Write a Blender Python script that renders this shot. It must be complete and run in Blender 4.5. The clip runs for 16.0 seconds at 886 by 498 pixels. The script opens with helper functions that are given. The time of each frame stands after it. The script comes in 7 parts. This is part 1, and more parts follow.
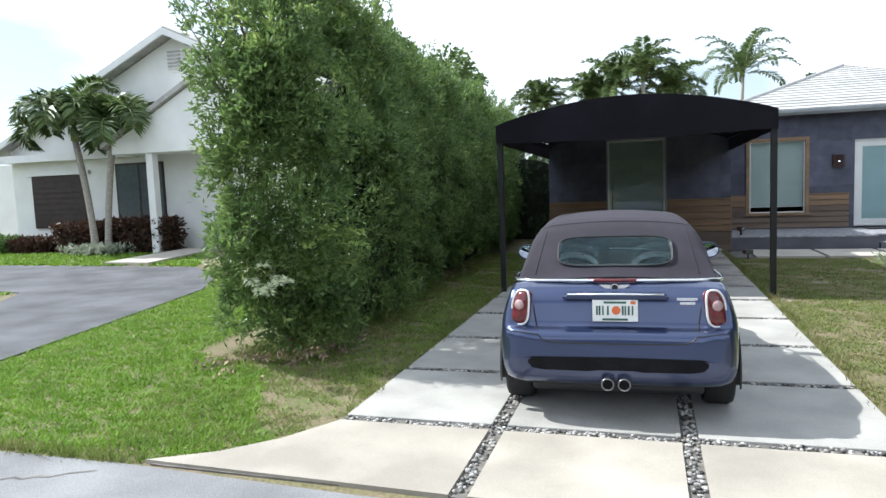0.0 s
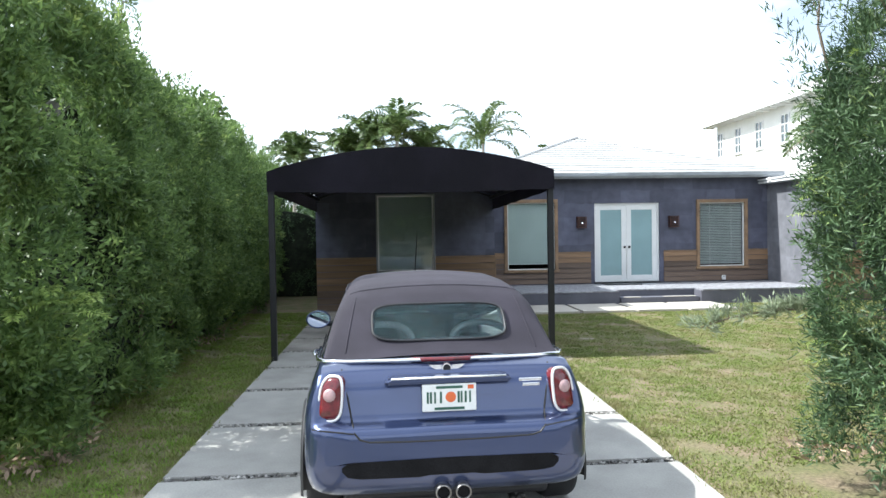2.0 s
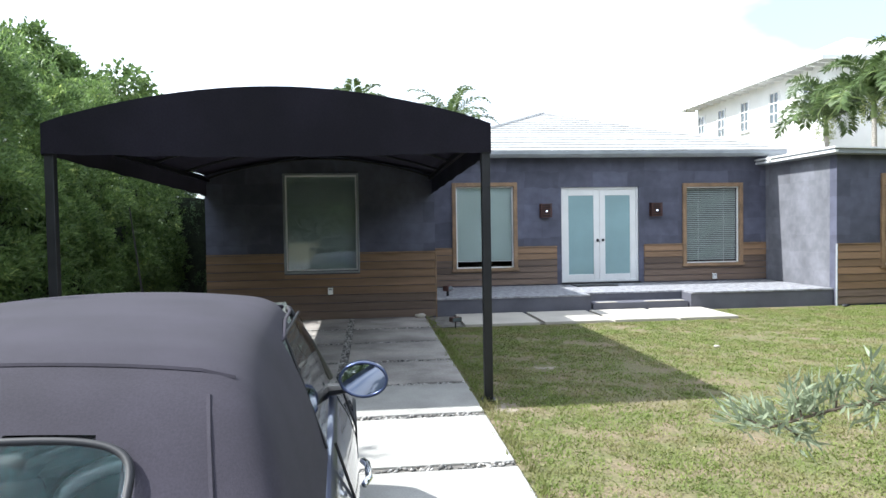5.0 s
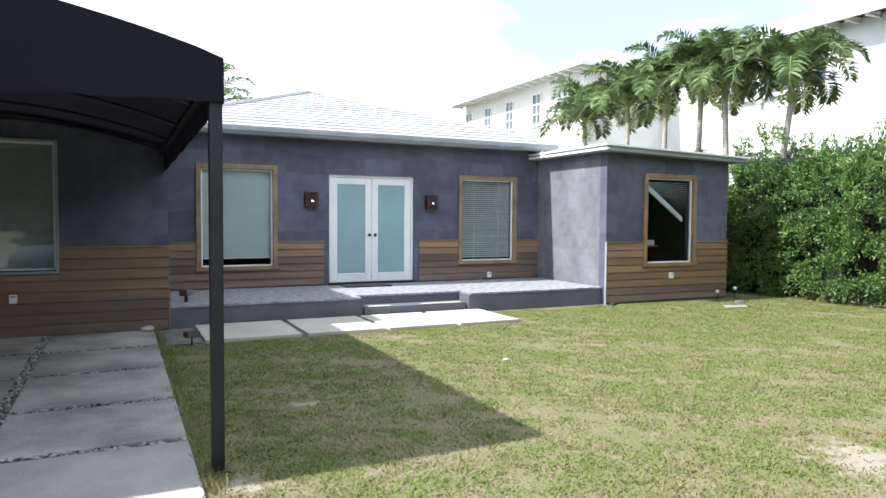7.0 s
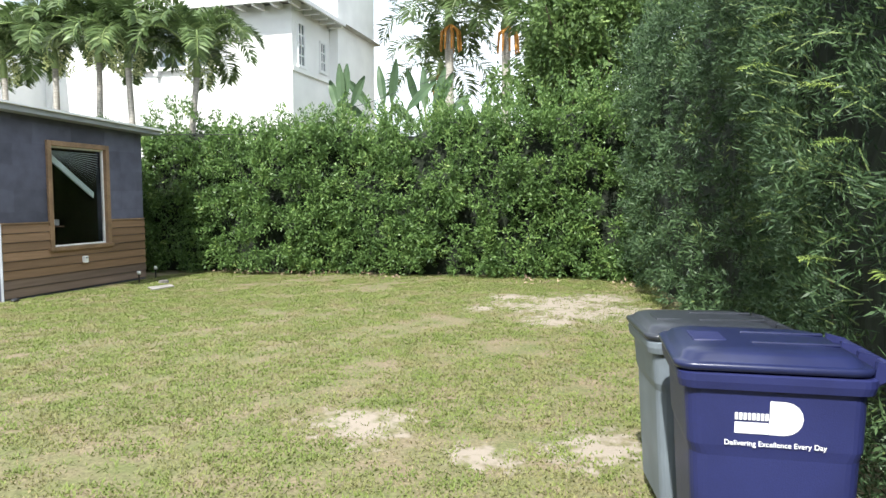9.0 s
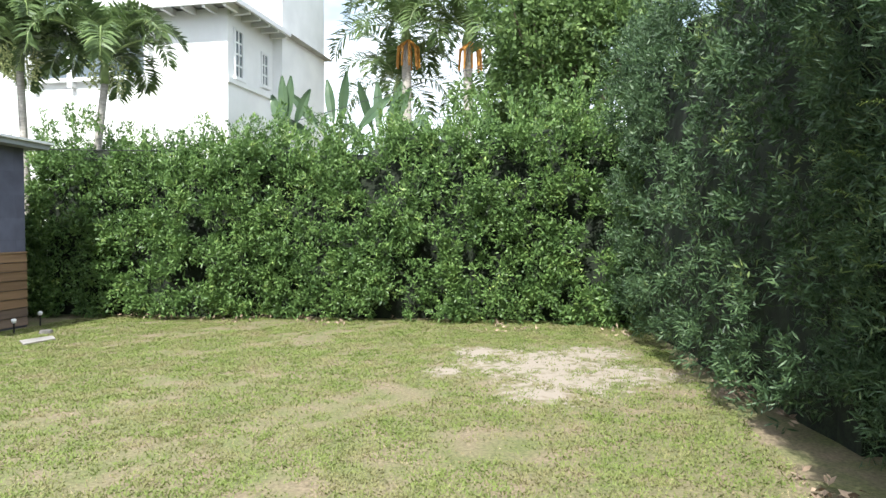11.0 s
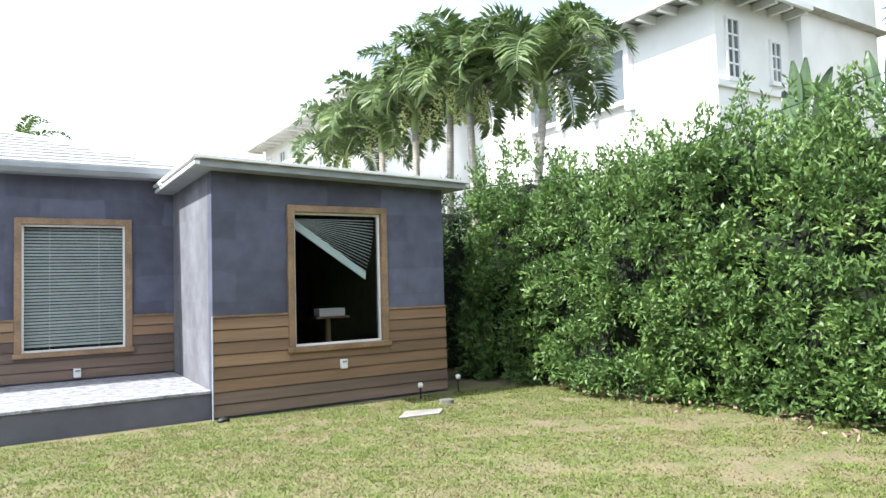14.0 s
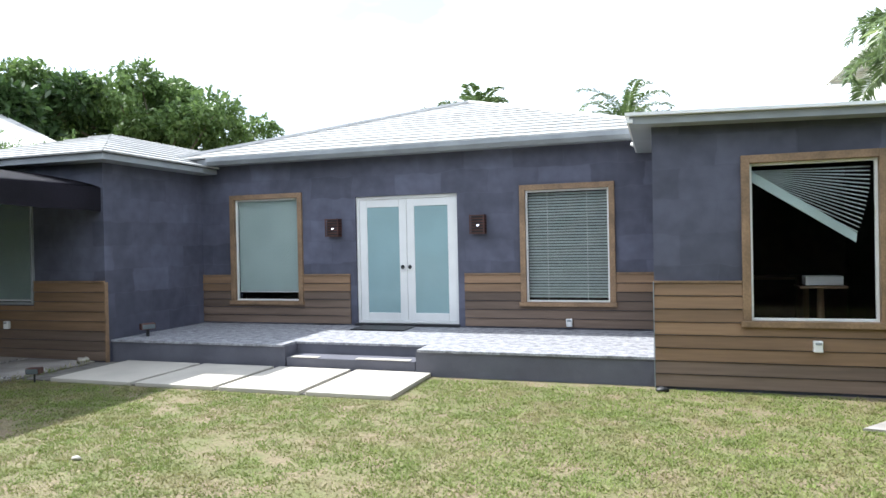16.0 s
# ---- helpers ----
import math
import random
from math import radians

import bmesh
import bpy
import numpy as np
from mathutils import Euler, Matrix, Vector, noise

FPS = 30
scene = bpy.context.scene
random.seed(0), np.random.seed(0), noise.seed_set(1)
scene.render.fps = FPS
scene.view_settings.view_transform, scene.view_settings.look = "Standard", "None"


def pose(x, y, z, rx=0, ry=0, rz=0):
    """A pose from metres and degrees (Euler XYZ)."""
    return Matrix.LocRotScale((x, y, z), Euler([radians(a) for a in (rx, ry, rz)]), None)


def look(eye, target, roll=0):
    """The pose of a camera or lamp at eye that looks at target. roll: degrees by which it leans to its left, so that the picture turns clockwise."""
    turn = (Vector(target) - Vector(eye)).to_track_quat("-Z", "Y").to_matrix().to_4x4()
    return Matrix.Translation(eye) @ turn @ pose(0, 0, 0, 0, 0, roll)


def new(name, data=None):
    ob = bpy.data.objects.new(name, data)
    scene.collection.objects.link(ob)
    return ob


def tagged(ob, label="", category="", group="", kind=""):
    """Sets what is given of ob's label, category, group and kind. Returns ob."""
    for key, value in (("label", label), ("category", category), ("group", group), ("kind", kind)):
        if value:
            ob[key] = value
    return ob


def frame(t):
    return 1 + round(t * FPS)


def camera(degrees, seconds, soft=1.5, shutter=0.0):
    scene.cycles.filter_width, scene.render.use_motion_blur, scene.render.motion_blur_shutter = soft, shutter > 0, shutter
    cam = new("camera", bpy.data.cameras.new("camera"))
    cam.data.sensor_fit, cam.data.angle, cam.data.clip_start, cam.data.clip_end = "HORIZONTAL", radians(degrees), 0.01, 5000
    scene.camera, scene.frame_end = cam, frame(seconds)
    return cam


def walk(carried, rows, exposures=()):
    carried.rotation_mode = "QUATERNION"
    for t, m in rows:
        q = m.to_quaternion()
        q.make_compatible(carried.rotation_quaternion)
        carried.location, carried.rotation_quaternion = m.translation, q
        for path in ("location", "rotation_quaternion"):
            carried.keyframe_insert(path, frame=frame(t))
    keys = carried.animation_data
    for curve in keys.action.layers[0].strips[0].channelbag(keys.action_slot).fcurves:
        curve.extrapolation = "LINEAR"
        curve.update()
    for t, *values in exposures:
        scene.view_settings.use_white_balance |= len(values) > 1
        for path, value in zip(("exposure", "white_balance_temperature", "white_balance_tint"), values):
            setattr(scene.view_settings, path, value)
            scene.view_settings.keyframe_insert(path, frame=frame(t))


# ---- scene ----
cam = camera(66.4, 16.0)
PATH = [
    (0, (-4.801, -18.628, 1.73), (-5.381, -16.723, 1.544), -2.2),
    (0.5, (-4.967, -18.368, 1.762), (-5.193, -16.383, 1.662), -1.4),
    (1, (-5.094, -18.168, 1.755), (-5.094, -16.169, 1.691), -0.2),
    (1.5, (-5.246, -17.947, 1.758), (-5.178, -15.949, 1.705), -1.6),
    (2, (-5.32, -17.629, 1.745), (-5.176, -15.635, 1.698), -0.9),
    (2.5, (-5.308, -17.212, 1.752), (-5.192, -15.216, 1.727), -0.7),
    (3, (-5.218, -16.675, 1.738), (-5.084, -14.68, 1.741), 0.7),
    (3.2, (-5.157, -16.474, 1.741), (-5.012, -14.48, 1.71), -0.3),
    (5.3, (-4.072, -14.193, 1.65), (-3.841, -12.208, 1.584), -0.6),
    (5.5, (-3.993, -13.981, 1.647), (-3.737, -11.998, 1.632), -0.1),
    (6, (-3.819, -13.506, 1.638), (-3.541, -11.525, 1.595), -0.1),
    (6.5, (-3.701, -13.081, 1.645), (-3.268, -11.129, 1.586), 1.3),
    (7, (-3.674, -12.692, 1.628), (-2.809, -10.891, 1.539), 0.4),
    (7.5, (-3.655, -12.333, 1.608), (-2.365, -10.809, 1.487), 0.9),
    (8, (-3.613, -12.046, 1.626), (-2.004, -10.862, 1.527), -0.4),
    (8.4, (-3.651, -11.871, 1.638), (-1.836, -11.037, 1.553), -0.7),
    (8.5, (-3.622, -11.804, 1.628), (-1.76, -11.08, 1.532), -0.5),
    (9, (-3.448, -11.61, 1.59), (-1.523, -11.087, 1.441), -0.0),
    (9.2, (-3.282, -11.54, 1.571), (-1.336, -11.1, 1.441), 0.1),
    (11.3, (-0.913, -10.998, 1.621), (1.044, -10.591, 1.556), 0.1),
    (11.5, (-0.635, -10.941, 1.622), (1.326, -10.566, 1.507), -0.2),
    (12, (0.351, -10.931, 1.523), (2.255, -10.327, 1.428), -2.1),
    (12.5, (0.907, -10.769, 1.539), (2.731, -9.948, 1.492), -2.0),
    (13, (1.528, -10.657, 1.563), (3.172, -9.519, 1.577), 0.6),
    (13.5, (2.157, -10.612, 1.56), (3.556, -9.183, 1.593), -0.5),
    (14, (2.844, -10.53, 1.53), (3.903, -8.836, 1.628), -1.6),
    (14.5, (3.512, -10.348, 1.54), (4.229, -8.483, 1.612), -1.5),
    (15, (4.028, -10.168, 1.564), (4.383, -8.201, 1.635), -1.6),
    (15.5, (4.464, -10.117, 1.579), (4.27, -8.127, 1.622), -1.1),
    (15.9, (4.739, -10.283, 1.667), (4.126, -8.38, 1.623), -0.5),
    (16, (4.832, -10.3, 1.685), (4.219, -8.397, 1.666), -1.2),
]
EXPOSURES = [(0, 0.18, 5900, 8), (0.5, 0.34, 5900, 8), (1.0, 0.46, 5900, 8), (2.5, 0.58, 5900, 7), (5.5, 0.6, 5850, 9), (9, 0.56, 6100, 8), (12, 0.68, 5950, 9), (13.5, 0.85, 6000, 9), (16, 0.68, 5900, 9)]
walk(cam, [(t, look(eye, target, roll)) for t, eye, target, roll in PATH], EXPOSURES)

SUN_DIR = Vector((-2.30, 0.22, 2.62)).normalized()

# ---- light ----
world = bpy.data.worlds.new("sky")
scene.world = world
world.use_nodes = True
wn, wl = world.node_tree.nodes, world.node_tree.links
wn.clear()
w_out = wn.new("ShaderNodeOutputWorld")
w_bg = wn.new("ShaderNodeBackground")
w_sky = wn.new("ShaderNodeTexSky")
w_sky.sky_type = "NISHITA"
w_sky.sun_disc = False
w_sky.sun_elevation = math.asin(SUN_DIR.z)
w_sky.sun_rotation = math.atan2(SUN_DIR.x, SUN_DIR.y)
w_tc = wn.new("ShaderNodeTexCoord")
w_map = wn.new("ShaderNodeMapping")
w_map.inputs["Scale"].default_value = (1.0, 1.0, 2.2)
w_noise = wn.new("ShaderNodeTexNoise")
w_noise.inputs["Scale"].default_value = 2.3
w_noise.inputs["Detail"].default_value = 5.0
w_ramp = wn.new("ShaderNodeValToRGB")
w_ramp.color_ramp.elements[0].position, w_ramp.color_ramp.elements[0].color = 0.40, (0.32, 0.32, 0.32, 1)
w_ramp.color_ramp.elements[1].position, w_ramp.color_ramp.elements[1].color = 0.52, (1, 1, 1, 1)
w_mix = wn.new("ShaderNodeMix")
w_mix.data_type = "RGBA"
w_mix.inputs[7].default_value = (10.4, 10.8, 11.3, 1)
wl.new(w_tc.outputs["Generated"], w_map.inputs["Vector"])
wl.new(w_map.outputs["Vector"], w_noise.inputs["Vector"])
wl.new(w_noise.outputs["Fac"], w_ramp.inputs["Fac"])
wl.new(w_ramp.outputs["Color"], w_mix.inputs[0])
wl.new(w_sky.outputs["Color"], w_mix.inputs[6])
wl.new(w_mix.outputs[2], w_bg.inputs["Color"])
w_bg.inputs["Strength"].default_value = 0.130
wl.new(w_bg.outputs["Background"], w_out.inputs["Surface"])

sun = new("sun", bpy.data.lights.new("sun", "SUN"))
sun.data.energy, sun.data.angle, sun.data.color = 6.3, radians(0.6), (1.0, 0.95, 0.86)
sun.matrix_world = look(SUN_DIR * 60, (0, 0, 0))


# ---- materials ----
def mat(name, col, rough=0.7, metal=0.0, var=0.18, scale=6.0, fine=0.0, fine_scale=120.0, bump=0.0, bump_scale=90.0,
        island=0.0, obj=0.0, spec=0.5, tint=None, coat=0.0, stretch=(1, 1, 1)):
    """A surface with a broad and a fine variation, bump, and per-piece variation."""
    m = bpy.data.materials.new(name)
    m.use_nodes = True
    n, l = m.node_tree.nodes, m.node_tree.links
    b = n["Principled BSDF"]
    b.inputs["Roughness"].default_value, b.inputs["Metallic"].default_value = rough, metal
    b.inputs["Specular IOR Level"].default_value = spec
    b.inputs["Coat Weight"].default_value = coat
    tc = n.new("ShaderNodeTexCoord")
    mp = n.new("ShaderNodeMapping")
    mp.inputs["Scale"].default_value = stretch
    geo = n.new("ShaderNodeNewGeometry")
    l.new(geo.outputs["Position"], mp.inputs["Vector"])

    def noise_tex(s, d=4.0):
        t = n.new("ShaderNodeTexNoise")
        t.inputs["Scale"].default_value, t.inputs["Detail"].default_value = s, d
        l.new(mp.outputs["Vector"], t.inputs["Vector"])
        return t

    def mixc(f, a, b_, kind="MIX"):
        x = n.new("ShaderNodeMix")
        x.data_type, x.blend_type = "RGBA", kind
        for sock, v in ((0, f), (6, a), (7, b_)):
            if isinstance(v, (int, float)):
                x.inputs[sock].default_value = v
            elif isinstance(v, tuple):
                x.inputs[sock].default_value = (*v, 1)
            else:
                l.new(v, x.inputs[sock])
        return x.outputs[2]

    def ramp(src, lo, hi):
        r = n.new("ShaderNodeMapRange")
        r.inputs["From Min"].default_value, r.inputs["From Max"].default_value = lo, hi
        l.new(src, r.inputs["Value"])
        return r.outputs["Result"]

    dark = tuple(c * (1 - var) for c in col)
    lite = tint or tuple(min(1, c * (1 + var)) for c in col)
    out = mixc(ramp(noise_tex(scale).outputs["Fac"], 0.35, 0.65), dark, lite)
    if fine:
        g = ramp(noise_tex(fine_scale, 2.0).outputs["Fac"], 0.3, 0.7)
        k = mixc(g, tuple([1 - fine] * 3), tuple([1 + fine] * 3))
        out = mixc(1.0, out, k, "MULTIPLY")
    for amount, src in ((island, geo.outputs["Random Per Island"]), (obj, None)):
        if amount:
            if src is None:
                oi = n.new("ShaderNodeObjectInfo")
                src = oi.outputs["Random"]
            k = mixc(src, tuple([1 - amount] * 3), tuple([1 + amount] * 3))
            out = mixc(1.0, out, k, "MULTIPLY")
    l.new(out, b.inputs["Base Color"])
    if bump:
        bp = n.new("ShaderNodeBump")
        bp.inputs["Strength"].default_value, bp.inputs["Distance"].default_value = bump, 0.01
        l.new(noise_tex(bump_scale, 3.0).outputs["Fac"], bp.inputs["Height"])
        l.new(bp.outputs["Normal"], b.inputs["Normal"])
    return m


def blocky(m, amount):
    """Adds the faint tone shift from one trowelled block of render to the next."""
    n, l = m.node_tree.nodes, m.node_tree.links
    b = n["Principled BSDF"]
    base = b.inputs["Base Color"].links[0].from_socket
    geo = n.new("ShaderNodeNewGeometry")
    sep, com, add = n.new("ShaderNodeSeparateXYZ"), n.new("ShaderNodeCombineXYZ"), n.new("ShaderNodeMath")
    l.new(geo.outputs["Position"], sep.inputs[0])
    l.new(sep.outputs[0], add.inputs[0])
    l.new(sep.outputs[1], add.inputs[1])
    l.new(add.outputs[0], com.inputs[0])
    l.new(sep.outputs[2], com.inputs[1])
    nz = n.new("ShaderNodeTexNoise")
    nz.inputs["Scale"].default_value = 3.0
    l.new(com.outputs[0], nz.inputs["Vector"])
    sh = n.new("ShaderNodeVectorMath")
    sh.operation = "MULTIPLY_ADD"
    sh.inputs[1].default_value = (0.12, 0.12, 0.12)
    l.new(nz.outputs["Color"], sh.inputs[0])
    l.new(com.outputs[0], sh.inputs[2])
    br = n.new("ShaderNodeTexBrick")
    br.inputs["Scale"].default_value = 1.0
    br.inputs["Brick Width"].default_value, br.inputs["Row Height"].default_value = 0.78, 0.36
    br.inputs["Mortar Size"].default_value = 0.012
    br.inputs["Mortar Smooth"].default_value = 1.0
    br.inputs["Color1"].default_value = (*[1 - amount] * 3, 1)
    br.inputs["Color2"].default_value = (*[1 + amount] * 3, 1)
    br.inputs["Mortar"].default_value = (1, 1, 1, 1)
    l.new(sh.outputs[0], br.inputs["Vector"])
    mx = n.new("ShaderNodeMix")
    mx.data_type, mx.blend_type = "RGBA", "MULTIPLY"
    mx.inputs[0].default_value = 1.0
    l.new(base, mx.inputs[6])
    l.new(br.outputs["Color"], mx.inputs[7])
    l.new(mx.outputs[2], b.inputs["Base Color"])
    return m


def leaf_mat(name, dark, lite, fresh, rough=0.45, trans=0.25, spec=0.3):
    m = bpy.data.materials.new(name)
    m.use_nodes = True
    n, l = m.node_tree.nodes, m.node_tree.links
    b = n["Principled BSDF"]
    geo = n.new("ShaderNodeNewGeometry")
    r = n.new("ShaderNodeValToRGB")
    e = r.color_ramp.elements
    e[0].position, e[0].color = 0.0, (*dark, 1)
    e[1].position, e[1].color = 0.8, (*lite, 1)
    x = e.new(1.0)
    x.color = (*fresh, 1)
    nz = n.new("ShaderNodeTexNoise")
    nz.inputs["Scale"].default_value = 2.4
    l.new(geo.outputs["Position"], nz.inputs["Vector"])
    ma = n.new("ShaderNodeMath")
    ma.operation = "MULTIPLY_ADD"
    ma.inputs[1].default_value = 0.55
    l.new(geo.outputs["Random Per Island"], ma.inputs[0])
    mb = n.new("ShaderNodeMapRange")
    mb.inputs["From Min"].default_value, mb.inputs["From Max"].default_value = 0.3, 0.7
    mb.inputs["To Max"].default_value = 0.45
    l.new(nz.outputs["Fac"], mb.inputs["Value"])
    l.new(mb.outputs["Result"], ma.inputs[2])
    l.new(ma.outputs["Value"], r.inputs["Fac"])
    l.new(r.outputs["Color"], b.inputs["Base Color"])
    b.inputs["Roughness"].default_value = rough
    b.inputs["Specular IOR Level"].default_value = spec
    tr = n.new("ShaderNodeBsdfTranslucent")
    l.new(r.outputs["Color"], tr.inputs["Color"])
    mx = n.new("ShaderNodeMixShader")
    mx.inputs[0].default_value = trans
    l.new(b.outputs["BSDF"], mx.inputs[1])
    l.new(tr.outputs["BSDF"], mx.inputs[2])
    l.new(mx.outputs["Shader"], n["Material Output"].inputs["Surface"])
    return m


def patchy(m, dry, scale, amount):
    """Mixes a dry colour into leaves or blades in broad uneven patches."""
    n, l = m.node_tree.nodes, m.node_tree.links
    b = n["Principled BSDF"]
    base = b.inputs["Base Color"].links[0].from_socket
    targets = [k.to_socket for k in base.links]
    geo = n.new("ShaderNodeNewGeometry")
    nz = n.new("ShaderNodeTexNoise")
    nz.inputs["Scale"].default_value, nz.inputs["Detail"].default_value, nz.inputs["Roughness"].default_value = scale, 7.0, 0.68
    l.new(geo.outputs["Position"], nz.inputs["Vector"])
    mr = n.new("ShaderNodeMapRange")
    mr.inputs["From Min"].default_value, mr.inputs["From Max"].default_value = 0.46, 0.66
    mr.inputs["To Max"].default_value = amount
    l.new(nz.outputs["Fac"], mr.inputs["Value"])
    mx = n.new("ShaderNodeMix")
    mx.data_type = "RGBA"
    l.new(mr.outputs["Result"], mx.inputs[0])
    l.new(base, mx.inputs[6])
    mx.inputs[7].default_value = (*dry, 1)
    for t in targets:
        l.new(mx.outputs[2], t)
    return m


def glass_mat(name, col, rough=0.02, alpha=0.25, ior=1.45):
    m = bpy.data.materials.new(name)
    m.use_nodes = True
    n, l = m.node_tree.nodes, m.node_tree.links
    b = n["Principled BSDF"]
    b.inputs["Base Color"].default_value = (*col, 1)
    b.inputs["Roughness"].default_value = rough
    b.inputs["Transmission Weight"].default_value = 1.0 - alpha
    b.inputs["IOR"].default_value = ior
    return m


def glow_mat(name, col, strength):
    m = bpy.data.materials.new(name)
    m.use_nodes = True
    b = m.node_tree.nodes["Principled BSDF"]
    b.inputs["Base Color"].default_value = (*col, 1)
    b.inputs["Emission Color"].default_value = (*col, 1)
    b.inputs["Emission Strength"].default_value = strength
    return m


